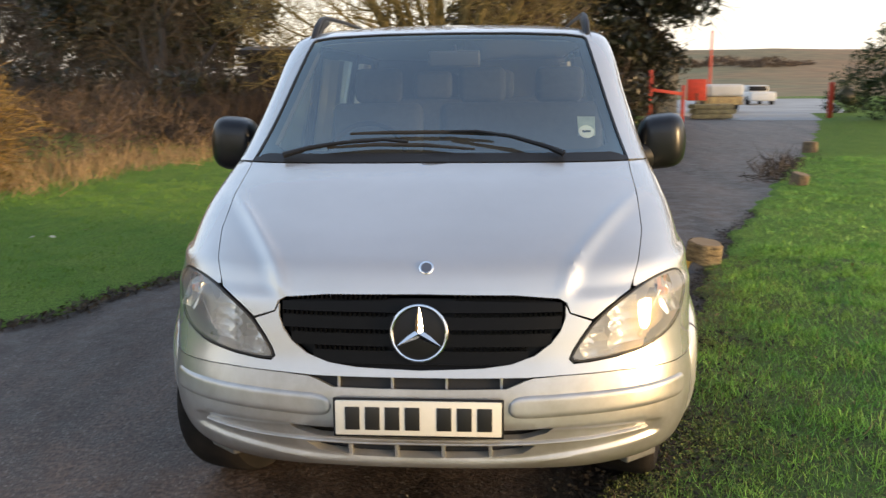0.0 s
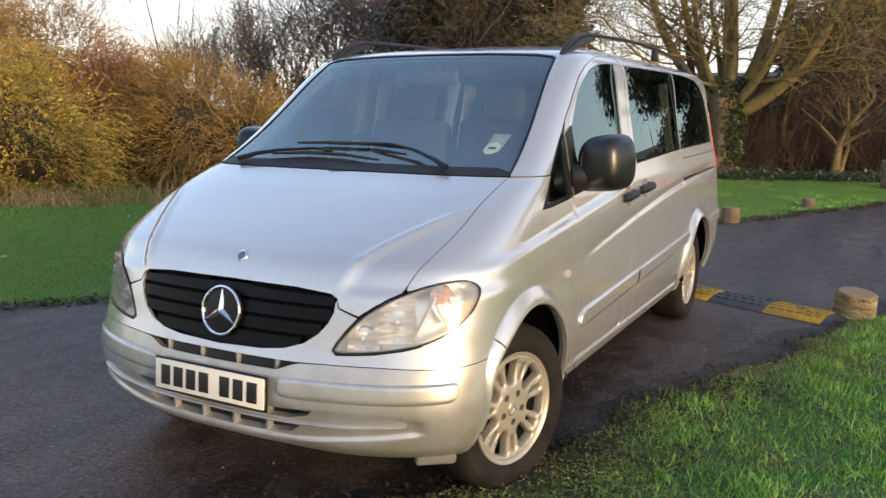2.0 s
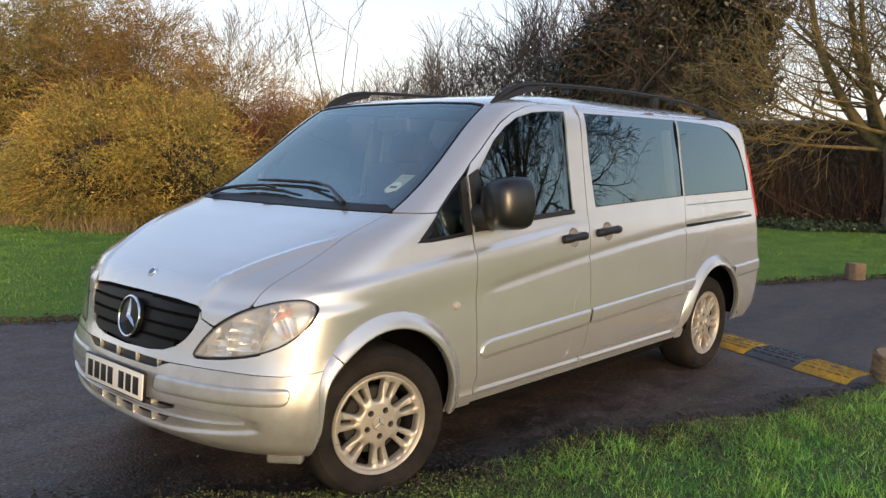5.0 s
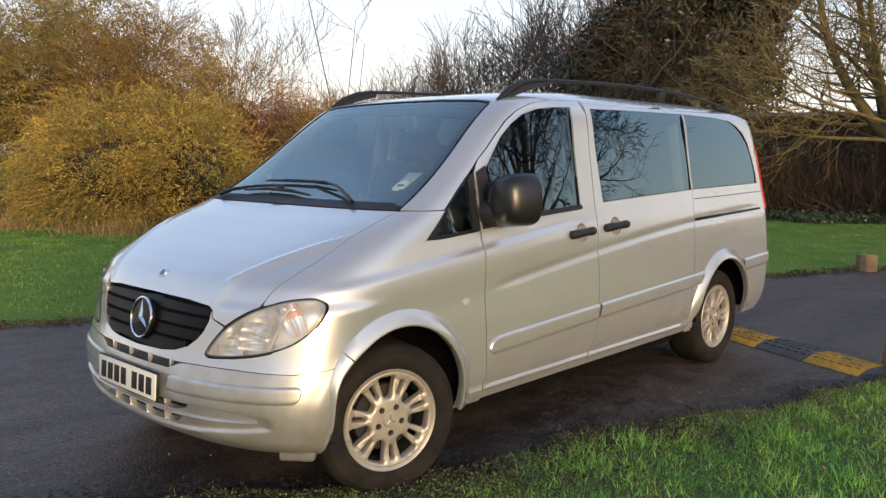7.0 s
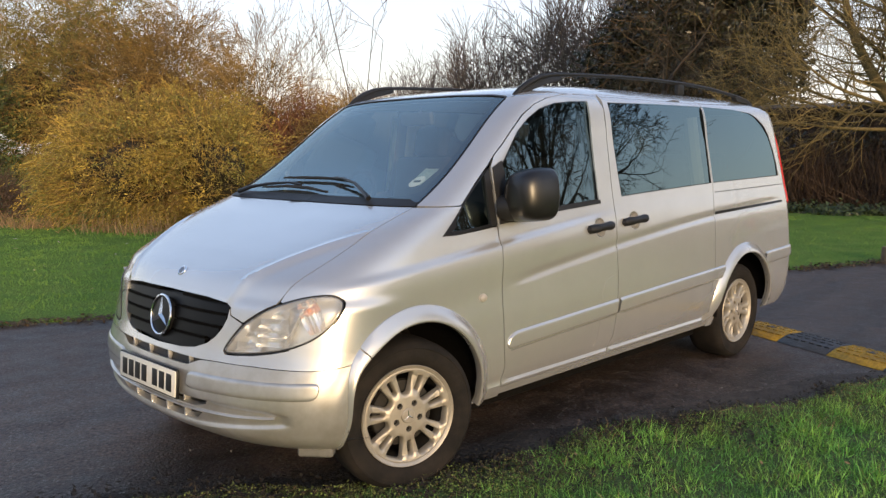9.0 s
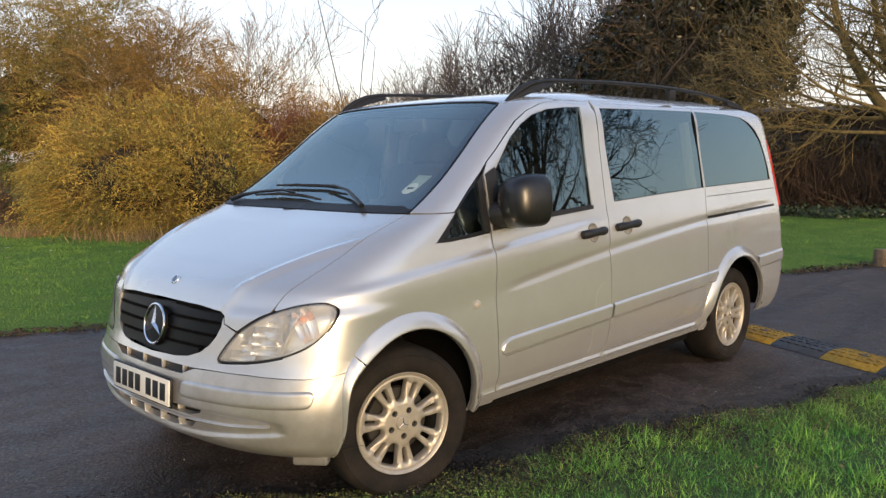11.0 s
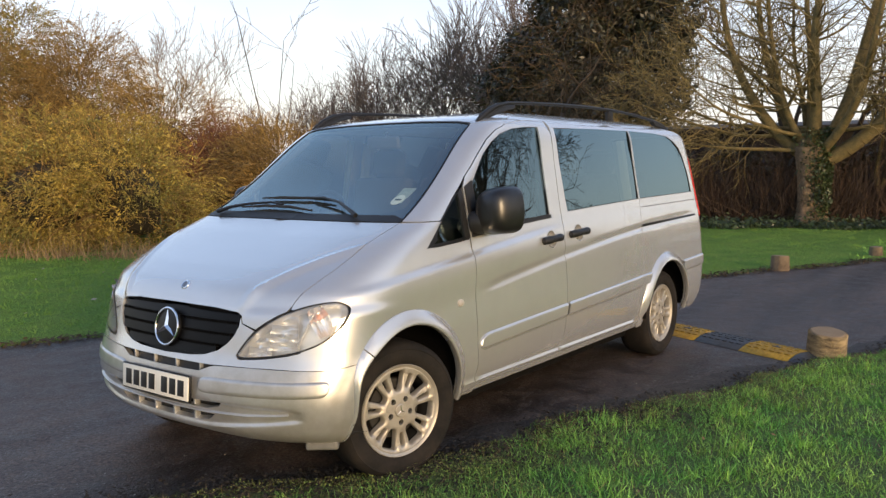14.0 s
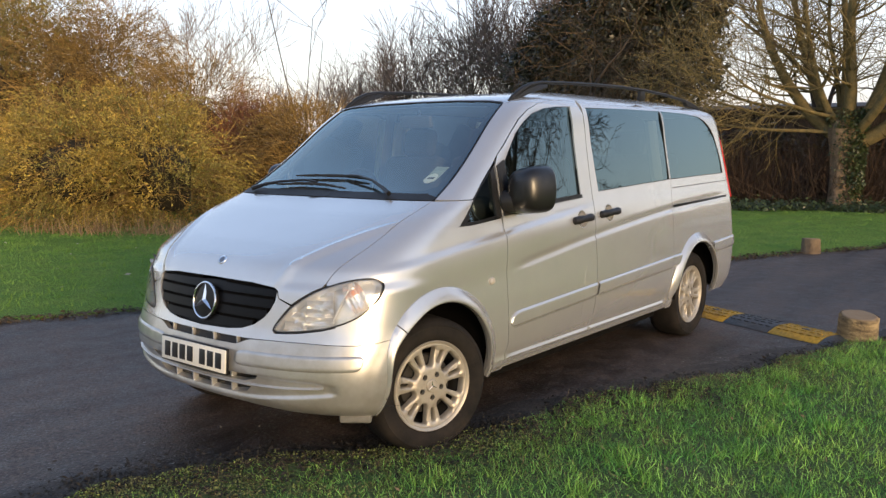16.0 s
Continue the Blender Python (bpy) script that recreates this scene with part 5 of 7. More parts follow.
def stick_tubes(segs, sides):
    """Tapered prisms for arrays of (p0, p1, r0, r1)."""
    p0, p1 = np.array([s[0] for s in segs]), np.array([s[1] for s in segs])
    r0, r1 = np.array([s[2] for s in segs]), np.array([s[3] for s in segs])
    d = p1 - p0
    d /= np.linalg.norm(d, axis=1, keepdims=True) + 1e-9
    ref = np.where(np.abs(d[:, 2:3]) > .9, np.array([[1., 0, 0]]), np.array([[0, 0, 1.]]))
    a = np.cross(d, ref)
    a /= np.linalg.norm(a, axis=1, keepdims=True)
    b = np.cross(d, a)
    ang = np.arange(sides) * 2 * math.pi / sides
    ringv = a[:, None] * np.cos(ang)[None, :, None] + b[:, None] * np.sin(ang)[None, :, None]
    lo, hi = p0[:, None] + ringv * r0[:, None, None], p1[:, None] + ringv * r1[:, None, None]
    pos = np.concatenate((lo, hi), 1).reshape(-1, 3)
    o = np.arange(len(segs))[:, None] * 2 * sides
    f = [o + np.array([[j, (j + 1) % sides, sides + (j + 1) % sides, sides + j]]) for j in range(sides)]
    return pos, np.concatenate(f)


def branch(out, p, d, length, r, depth, rnd, spread=.6, up=.12, kids=3, wander=.16, shrink=.68, min_r=.004):
    """Grow a limb and its side shoots; out takes (p0, p1, r0, r1, depth)."""
    n = 5 if depth > 2 else 4 if depth > 0 else 3
    q, v = p.copy(), d / np.linalg.norm(d)
    knots = [q.copy()]
    for i in range(n):
        v = v + rnd.normal(size=3) * wander + np.array([0, 0, up * (1 if depth < 4 else .5)])
        v /= np.linalg.norm(v)
        q2 = q + v * length / n
        ra, rb = r * (1 - .62 * i / n), r * (1 - .62 * (i + 1) / n)
        out.append((q, q2, max(ra, min_r), max(rb, min_r * .8), depth))
        q = q2
        knots.append(q.copy())
        if depth > 0 and i >= (1 if depth < 4 else 2) - (depth < 3):
            for _ in range(kids if i == n - 1 else max(1, kids - 1 - (rnd.random() < .4))):
                if depth < 3 and rnd.random() < .28:
                    continue
                w = rnd.normal(size=3)
                w -= v * w.dot(v)
                w /= np.linalg.norm(w)
                nd = v * (1 - spread * .6) + w * spread * (.7 + .6 * rnd.random())
                branch(out, q.copy(), nd, length * shrink * (.7 + .5 * rnd.random()), rb * (.62 if i < n - 1 else .8), depth - 1, rnd, spread, up, kids, wander, shrink, min_r)


def make_tree(name, label, at, stems, bark, twig_mat, seed, depth=4, thick=.05, spread=.6, up=.12, kids=3, wander=.16, shrink=.68, min_r=.004, category="tree"):
    """stems: (dx, dy, direction, length, radius) for each trunk or stem."""
    rnd = np.random.default_rng(seed)
    out = []
    for dx, dy, d, ln, r in stems:
        branch(out, np.array([dx, dy, -.1]), np.array(d, float), ln, r, depth, rnd, spread, up, kids, wander, shrink, min_r)
    tree = tagged(new(name), label, category)
    tree.location = at
    fat = [s for s in out if s[2] >= thick]
    thin = [s for s in out if s[2] < thick]
    if fat:
        fast_mesh("trunk", *stick_tubes(fat, 9), bark, tree)
    if thin:
        fast_mesh("crown", *stick_tubes(thin, 3), twig_mat, tree, "bare twigs", smooth=False)
    return tree, out


bark = mat("bark", (.22, .155, .060), .9, color2=(.115, .095, .038), scale=7, bump=.8, bump_scale=30, fine=.2, fine_scale=40)
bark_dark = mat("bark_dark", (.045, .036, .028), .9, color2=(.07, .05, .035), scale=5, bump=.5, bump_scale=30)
twig_gold = mat("twig_gold", (.38, .235, .065), .85, color2=(.17, .105, .035), scale=1.4, obj_random=.6)
twig_russet = mat("twig_russet", (.145, .088, .042), .9, color2=(.07, .050, .026), scale=1, obj_random=.4)
twig_olive = mat("twig_olive", (.25, .185, .070), .85, color2=(.14, .11, .045), scale=1.5, obj_random=.35)
twig_brown = mat("twig_brown", (.13, .085, .055), .9, color2=(.08, .055, .04), scale=1, obj_random=.35)
twig_grey = mat("twig_grey", (.21, .165, .145), .9, color2=(.15, .115, .10), scale=.6, obj_random=.3)
twig_pale = mat("twig_pale", (.34, .27, .21), .9, color2=(.22, .17, .14), scale=.6, obj_random=.25)
twig_red = mat("twig_red", (.27, .105, .05), .85, color2=(.16, .070, .04), scale=1.2, obj_random=.3)
leaf_dark = mat("leaf_dark", (.022, .028, .013), .38, spec=.5, color2=(.050, .042, .020), scale=1.2, obj_random=.6)
leaf_ivy = mat("leaf_ivy", (.03, .05, .015), .45, color2=(.05, .065, .02), scale=4, obj_random=.5)
leaf_ochre = mat("leaf_ochre", (.50, .34, .062), .8, color2=(.19, .185, .042), scale=1.3, obj_random=.55, detail=3)
leaf_olive = mat("leaf_olive", (.32, .245, .052), .8, color2=(.12, .115, .032), scale=.9, obj_random=.5, detail=3)
leaf_rust = mat("leaf_rust", (.31, .185, .048), .8, color2=(.11, .078, .027), scale=.7, obj_random=.45, detail=3)
leaf_green = mat("leaf_green", (.055, .085, .02), .7, color2=(.09, .10, .025), scale=2, obj_random=.5)
leaf_conifer = mat("leaf_conifer", (.022, .045, .014), .7, color2=(.04, .06, .018), scale=1.5, obj_random=.5)
twig_conifer = mat("twig_conifer", (.03, .05, .016), .8, color2=(.05, .06, .02), scale=2, obj_random=.5)
dry_straw = mat("dry_straw", (.36, .245, .13), .9, color2=(.25, .165, .085), scale=2, obj_random=.4)
blade_mat = mat("grass_blade", (.115, .320, .060), .5, color2=(.27, .470, .085), scale=2.4, obj_random=.6, spec=.3)
blade_far = mat("grass_blade_far", (.118, .240, .044), .65, color2=(.180, .295, .058), scale=1.7, obj_random=.20, spec=.2)


def lump_points(n, lumps, hollow=.55):
    """Points in and near the skin of a heap of ellipsoids (cx, cy, cz, rx, ry, rz)."""
    L = np.array(lumps, float)
    wts = (L[:, 3] * L[:, 5])
    pick = rng.choice(len(L), n, p=wts / wts.sum())
    v = rng.normal(size=(n, 3))
    v /= np.linalg.norm(v, axis=1, keepdims=True)
    wav = 1 + .16 * np.sin(5 * v[:, 0] + pick) * np.sin(6 * v[:, 2] + 2 * pick) + .10 * np.sin(13 * v[:, 1] + 9 * v[:, 2])
    rad = (hollow + (1 - hollow) * rng.random(n) ** .6) * wav
    p = L[pick, :3] + v * L[pick, 3:] * rad[:, None]
    ok = p[:, 2] > .02
    return p[ok], v[ok]


def tufts(p, f):
    """A lumpy field that opens dark gaps between clumps of growth."""
    return np.sin(p[:, 0] * f + 1.7 * np.sin(p[:, 2] * f * .7)) * np.sin(p[:, 1] * f * 1.1 + 1) * np.sin(p[:, 2] * f * 1.25 + .5) + .5 * np.sin(p[:, 0] * f * 2.7) * np.sin(p[:, 2] * f * 2.9 + 1)


def make_sprays(bush, lumps, n, length, leaf_size, per, leaf, twig, droop=.5):
    """Arching shoots, set with small leaves, that hang outward over the heap."""
    p, v = lump_points(n, lumps, .62)
    keep = tufts(p, 1.9) > .03
    p, v = p[keep], v[keep]
    d = v * np.array([1, 1, .55]) + np.array([0, 0, .32]) + rng.normal(size=v.shape) * .26
    d /= np.linalg.norm(d, axis=1, keepdims=True)
    ln = length * (.45 + .85 * rng.random(len(p)))
    fast_mesh("shoot", *ribbons(p, d, ln, np.full(len(p), .011), .06, 4, droop), twig, bush, smooth=False)
    t = np.linspace(.18, 1, per)[None, :, None]
    q = p[:, None] + d[:, None] * ln[:, None, None] * t - np.array([0, 0, droop]) * ln[:, None, None] * t * t
    along = (d[:, None] - 2 * np.array([0, 0, droop]) * t).reshape(-1, 3)
    q = q.reshape(-1, 3) + rng.normal(size=(q.size // 3, 3)) * .012
    fast_mesh("shoot_leaves", *ribbons(q, along + rng.normal(size=q.shape) * .42, leaf_size * 3.4 * (.6 + .8 * rng.random(len(q))), np.full(len(q), leaf_size * .95), .2, 2), leaf, bush, smooth=False)


def make_bush(name, label, lumps, leaf, twig, n_leaf, n_twig, size, twig_len, lean=(0, 0, .5), category="bush", long=1.6, core=None, sprays=None):
    bush = tagged(new(name), label, category)
    p, v = lump_points(n_leaf, lumps, .45 if sprays else .55)
    p = p[tufts(p, 2.6) > (.10 if sprays else -.12)]
    fast_mesh("foliage", *flakes(p, size * (.5 + rng.random(len(p)))[:], long, None), leaf, bush, smooth=False)
    p, v = lump_points(n_twig, lumps, .35)
    d = v + np.array(lean) + rng.normal(size=v.shape) * .35
    fast_mesh("twig_growth", *ribbons(p, d, twig_len * (.4 + .9 * rng.random(len(p))), np.full(len(p), .012) * (.6 + .8 * rng.random(len(p))), .25, 3), twig, bush, smooth=False)
    if sprays:
        make_sprays(bush, lumps, *sprays, leaf, twig)
    if category == "undergrowth":
        return bush
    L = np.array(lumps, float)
    # dark solid cores put shade behind the gaps in the foliage
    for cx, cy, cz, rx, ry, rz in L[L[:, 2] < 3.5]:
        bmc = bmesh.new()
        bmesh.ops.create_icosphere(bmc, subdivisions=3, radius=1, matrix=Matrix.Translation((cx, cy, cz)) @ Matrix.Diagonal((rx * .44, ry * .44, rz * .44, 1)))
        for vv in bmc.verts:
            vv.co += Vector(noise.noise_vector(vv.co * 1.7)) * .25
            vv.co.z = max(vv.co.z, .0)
        part("shade_core", bmc, core or bark_dark, bush)
    return bush


# deep brown that imitates the shade inside the bushes
bush_shade = mat("bush_shade", (.045, .034, .016), .95, color2=(.022, .018, .010), scale=5, bump=1, bump_scale=12)
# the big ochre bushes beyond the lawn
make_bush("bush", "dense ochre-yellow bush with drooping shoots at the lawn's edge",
          [(-11.9, 4.8, 1.1, 1.7, 1.4, 1.45), (-10.5, 5.7, 1.0, 1.55, 1.3, 1.3), (-13.1, 4.6, 1.0, 1.0, 1.1, 1.3), (-11.5, 5.7, 1.5, 1.5, 1.3, 1.15)], leaf_ochre, twig_gold, 62000, 7000, .019, .35, (.1, -.1, .1), core=bush_shade, sprays=(9500, .62, .016, 15))
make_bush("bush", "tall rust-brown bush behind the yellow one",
          [(-16.6, 7.5, 2.4, 1.9, 1.7, 2.3), (-15.0, 7.8, 1.9, 1.4, 1.4, 1.9), (-12.8, 8.2, 1.75, 1.5, 1.3, 1.85), (-15.9, 8.0, 3.8, 1.4, 1.3, 1.1)], leaf_rust, twig_gold, 56000, 12000, .022, .6, (.35, -.1, .05), core=bush_shade, sprays=(7000, 1.0, .017, 14))
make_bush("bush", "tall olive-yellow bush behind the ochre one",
          [(-18.8, 6.8, 2.6, 2.1, 1.8, 2.4), (-21.5, 6.2, 2.8, 2.3, 1.9, 2.5), (-18.2, 7.3, 4.6, 1.6, 1.3, 1.2), (-20.9, 6.6, 4.9, 1.9, 1.5, 1.4)], leaf_olive, twig_gold, 70000, 9000, .028, .6, (.2, -.1, .1), core=bush_shade, sprays=(7600, .8, .022, 13))
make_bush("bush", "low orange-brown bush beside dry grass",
          [(-9.0, 8.2, 1.1, 1.3, 1.0, 1.3), (-10.1, 8.4, 1.15, 1.0, .9, 1.25), (-7.8, 8.4, .85, .9, .8, 1.1)], leaf_rust, twig_gold, 26000, 5000, .019, .45, (.2, -.1, .1), core=bush_shade, sprays=(4000, .6, .016, 13))
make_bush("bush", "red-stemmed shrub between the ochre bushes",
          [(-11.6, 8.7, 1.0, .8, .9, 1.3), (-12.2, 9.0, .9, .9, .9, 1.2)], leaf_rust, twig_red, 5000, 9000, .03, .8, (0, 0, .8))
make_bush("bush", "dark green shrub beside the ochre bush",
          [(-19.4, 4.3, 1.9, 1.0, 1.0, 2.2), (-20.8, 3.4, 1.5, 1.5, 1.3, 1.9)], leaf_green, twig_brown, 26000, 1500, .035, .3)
make_bush("undergrowth", "low grey-brown tangle of dead stems by the lawn",
          [(-16.2, 3.5, .3, 1.0, .7, .65), (-17.6, 3.1, .3, 1.0, .7, .6)], twig_brown, twig_brown, 5000, 5000, .03, .4, category="undergrowth")
make_bush("bush", "tangled olive bush beyond the lawn",
          [(-24, 0, 1.4, 3, 2.5, 1.9), (-28, -4, 1.6, 3.5, 3, 2.2)], leaf_rust, twig_brown, 14000, 3000, .06, .7)

# dry grass and weeds along the foot of the bushes
n = 9000
s_ = rng.random(n)
line_pts = np.array([(-20, 2.0), (-14.5, 3.0), (-12.0, 3.4), (-9.6, 4.6), (-7.6, 6.3), (-6.3, 7.6), (-6.5, 9.6), (-6.0, 11.8), (-5.2, 14.0)])
seg_l = np.concatenate(([0], np.cumsum(np.linalg.norm(np.diff(line_pts, axis=0), axis=1))))
dd = s_ * seg_l[-1]
base = np.stack((np.interp(dd, seg_l, line_pts[:, 0]), np.interp(dd, seg_l, line_pts[:, 1]), np.zeros(n)), 1) + rng.normal(size=(n, 3)) * np.array([.25, .25, 0])
deep_part = dd > 14.5
base[deep_part] += np.stack((-rng.random(n) * 2.5, rng.random(n) * .8, np.zeros(n)), 1)[deep_part]
tall = np.where(deep_part, .62, .38) * (.4 + .8 * rng.random(n)) * (.55 + .45 * np.sin(dd * 2.7) ** 2)
patch = deep_part | (np.abs(dd - 11.4) < .8) | (np.sin(dd * 3.3) * np.sin(dd * 1.27 + 1) + .4 * np.sin(dd * 7.1) > .12)
base, tall, n = base[patch], tall[patch], int(patch.sum())
dry = fast_mesh("dry_grass", *ribbons(base, np.array([0, 0, 1.0]) + rng.normal(size=(n, 3)) * .38, tall, np.full(n, .014), .3, 3), dry_straw, smooth=False)
tagged(dry, "tall straw-coloured dry grass along the bushes", "dry grass", kind="stuff")


def foliage_tree(name, label, at, lumps, n, size, leaf, seed, trunk_r=.3, trunk_h=3.0, n_twig=5000, twig=None, hollow=.35):
    tree = tagged(new(name), label, "tree")
    rnd = np.random.default_rng(seed)
    out = []
    branch(out, np.array([at[0], at[1], -.1]), np.array([0, 0, 1.]), trunk_h * 1.3, trunk_r, 2, rnd, .7, .1, 3, .12, .5, .02)
    fast_mesh("trunk", *stick_tubes(out, 6), bark_dark, tree)
    L = np.array(lumps, float)
    L[:, 0] += at[0]
    L[:, 1] += at[1]
    p, v = lump_points(n, L, hollow)
    clump = np.sin(p[:, 0] * 2.1) * np.sin(p[:, 1] * 2.3 + 1) * np.sin(p[:, 2] * 2.6) + .35 * np.sin(p[:, 0] * 5.3 + 1) * np.sin(p[:, 2] * 4.9) * np.sin(p[:, 1] * 4.1) > -.08
    p = p[clump]
    fast_mesh("crown", *flakes(p, size * (.5 + rng.random(len(p))), 1.3), leaf, tree, "dark evergreen leaves", smooth=False)
    p, v = lump_points(n_twig, L, .5)
    fast_mesh("twig_growth", *ribbons(p, v + rng.normal(size=v.shape) * .4 + np.array([0, 0, .2]), 1.2 * (.4 + rng.random(len(p))), np.full(len(p), .03), .2, 3), twig or twig_brown, tree, smooth=False)
    return tree


foliage_tree("tree", "dark evergreen holm oak with brown shoots", (-12.0, 28.5), [(-.6, 0, 6.0, 3.6, 3.2, 3.4), (1.4, .4, 5.2, 2.4, 2.4, 3.0), (-3.4, 0, 4.6, 2.4, 2.4, 2.6), (.2, 0, 9.0, 3.2, 3.0, 3.2), (1.8, .5, 7.6, 2.3, 2.2, 2.6), (-1.5, 0, 3.4, 3.2, 2.4, 1.6)],
             112000, .088, leaf_dark, 3, n_twig=2600, twig=twig_russet)
foliage_tree("tree", "dark evergreen tree beside the barn", (3.4, 30.5), [(0, 0, 3.2, 3.6, 2.4, 3.0), (-3.2, .6, 3.4, 2.4, 2.2, 2.6), (2.6, .4, 6.0, 2.3, 2.2, 2.2), (-.6, 0, 6.8, 3.2, 2.4, 2.4), (1.0, 0, 9.0, 3.0, 2.4, 2.2), (1.8, -.4, 1.8, 1.9, 1.6, 1.8), (3.3, -2.0, 5.6, 1.9, 1.6, 2.0)],
             72000, .115, leaf_dark, 4, n_twig=2200, twig=twig_russet)
make_bush("hedge", "dark overgrown hedge far behind the tree", [(x, 31 + .2 * x, 1.2, 2.2, 1.4, 1.7) for x in (-10, -7.5, -5, -2.5)], leaf_dark, twig_brown, 14000, 1500, .09, .6, category="hedge")

# the broad ivy tree by the drive
ivy_tree = tagged(new("tree"), "broad bare sycamore with mossy limbs and an ivy-clad trunk", "tree")
ivy_tree.location = (-1.38, 17.85, .0)
rnd_l = np.random.default_rng(21)
k = 22
tz = [-.1, .0, .12, .35, .8, 1.2, 1.55, 1.85, 2.1]
tr = [.50, .46, .385, .335, .315, .325, .36, .41, .30]
pos, faces = [], []
for j, (z, r) in enumerate(zip(tz, tr)):
    for i in range(k):
        a = 2 * math.pi * i / k
        rad = r * (1 + .09 * math.sin(3 * a + 1) * (1.4 - .4 * min(z, 1)) + .05 * math.sin(7 * a + z) + .03 * math.sin(11 * a + 2.5 * z))
        pos.append((rad * math.cos(a), rad * math.sin(a), z))
for j in range(len(tz) - 1):
    faces += [(j * k + i, j * k + (i + 1) % k, (j + 1) * k + (i + 1) % k, (j + 1) * k + i) for i in range(k)]
fast_mesh("trunk", pos, faces, mat("trunk_bark", (.28, .185, .11), .9, color2=(.15, .11, .065), scale=6, bump=.9, bump_scale=25, fine=.25, fine_scale=30), ivy_tree)


def grow_limb(az, reach, height, r, z0, twigs, lean=1.0, sag=0.0, shoot=1.7):
    """A limb that leaves the fork sideways and turns upright; side shoots along it."""
    a = math.radians(az + 12.5)
    out_d, side_d = np.array([math.cos(a), math.sin(a), 0]), np.array([-math.sin(a), math.cos(a), 0])
    ph = rnd_l.random(3) * 6
    fat, fine = [], []
    n_ = 14
    pts_ = []
    for i in range(n_ + 1):
        t = i / n_
        o = reach * (1 - (1 - t) ** 2) * lean + reach * t * (1 - lean)
        w = .11 * math.sin(5 * t + ph[0]) * t + .05 * math.sin(11 * t + ph[1]) * t
        pts_.append(out_d * (.12 + o) + side_d * w * (1 + reach * .3) + np.array([0, 0, z0 + height * (.35 * t + .65 * t ** 1.5) - sag * math.sin(math.pi * t) + .04 * math.sin(9 * t + ph[2])]))
    for i in range(n_):
        ra, rb = r * (1 - .72 * i / n_), r * (1 - .72 * (i + 1) / n_)
        if i == 0:
            ra *= 1.3
        fat.append((pts_[i], pts_[i + 1], ra, rb))
        v = pts_[i + 1] - pts_[i]
        v /= np.linalg.norm(v)
        for _ in range(twigs + 1 if i > 2 else 0):
            if rnd_l.random() < .35:
                continue
            w = rnd_l.normal(size=3) + out_d * .5
            w -= v * w.dot(v)
            w /= np.linalg.norm(w)
            branch(fine, pts_[i + 1].copy(), v * .5 + w * .8, shoot * (.55 + .6 * rnd_l.random()) * (1 - .3 * i / n_), min(.030, rb * .5), 2, rnd_l, .55, .03, 2, .14, .62, .0055)
    return fat, fine


fine_l = []
for az, reach, height, r_, z0, tw, lean, sag, shoot in (
        (180, 2.0, 4.6, .155, 1.75, 3, 1, 0, 1.8), (-80, .55, 5.2, .165, 1.8, 2, .6, 0, 1.5), (100, .5, 5.2, .13, 1.85, 2, .5, 0, 1.6), (35, 1.5, 5.2, .19, 1.7, 2, .9, 0, 1.7), (-8, 2.5, 4.2, .19, 1.5, 3, .9, 0, 1.8),
        (150, 1.35, 5.0, .14, 1.75, 3, 1, 0, 1.8), (205, 1.1, 5.0, .10, 1.85, 3, .9, 0, 1.7), (120, .9, 4.6, .075, 1.9, 3, .6, 0, 1.5), (-45, 2.0, 4.6, .12, 1.75, 3, .9, 0, 1.7), (15, 3.2, 3.4, .10, 1.7, 3, .8, 0, 1.7),
        (182, 4.0, .95, .055, 2.25, 3, .2, .25, 1.4), (196, 3.8, .25, .05, 1.75, 3, .2, -.12, 1.2), (168, 4.2, 1.6, .055, 2.3, 3, .3, .2, 1.5), (214, 3.4, 1.4, .05, 2.2, 3, .3, .1, 1.5), (-25, 3.4, 1.3, .05, 2.2, 3, .3, .1, 1.4)):
    fat, fine = grow_limb(az, reach, height, r_, z0, tw, lean, sag, shoot)
    fine_l += fine
    fast_mesh("limb", *stick_tubes(fat, 9), bark, ivy_tree)
fast_mesh("crown", *stick_tubes([q_[:4] for q_ in fine_l], 3), twig_olive, ivy_tree, "fine bare mossy twigs", smooth=False)
n = 2600
zz = .15 + rng.random(n) ** .7 * 2.2
aa = rng.normal(size=n) * (.35 + .22 * zz) - .75 + .28 * zz
rr = .335 + .05 * np.maximum(zz - 1.2, 0) + rng.random(n) * .13
fast_mesh("ivy", *flakes(np.stack((rr * np.cos(aa), rr * np.sin(aa), zz), 1), .032 + .025 * rng.random(n), 1.0), leaf_ivy, ivy_tree, "dark ivy leaves", smooth=False)

back_tree, _ = make_tree("tree", "dark bare tree behind the broad sycamore", (-2.5, 21.3, 0), [(0, 0, (.05, 0, 1), 3.6, .20), (.1, .1, (.5, .1, 1), 3.4, .15)], bark_dark, twig_russet, 83, depth=4, thick=.05, spread=.55, up=.08, kids=2, shrink=.66, min_r=.008)

make_tree("tree", "slim dark bare tree behind the broad sycamore", (.2, 22.3, 0), [(0, 0, (.15, 0, 1), 3.4, .15)], bark_dark, twig_russet, 84, depth=4, thick=.05, spread=.55, up=.08, kids=2, shrink=.66, min_r=.008)

# the bare tree over the right-hand lawn
side_tree = tagged(new("tree"), "tall bare spreading tree standing on the lawn", "tree")
side_tree.location = (19.1, 24.8, 0)
rnd_s = np.random.default_rng(5)
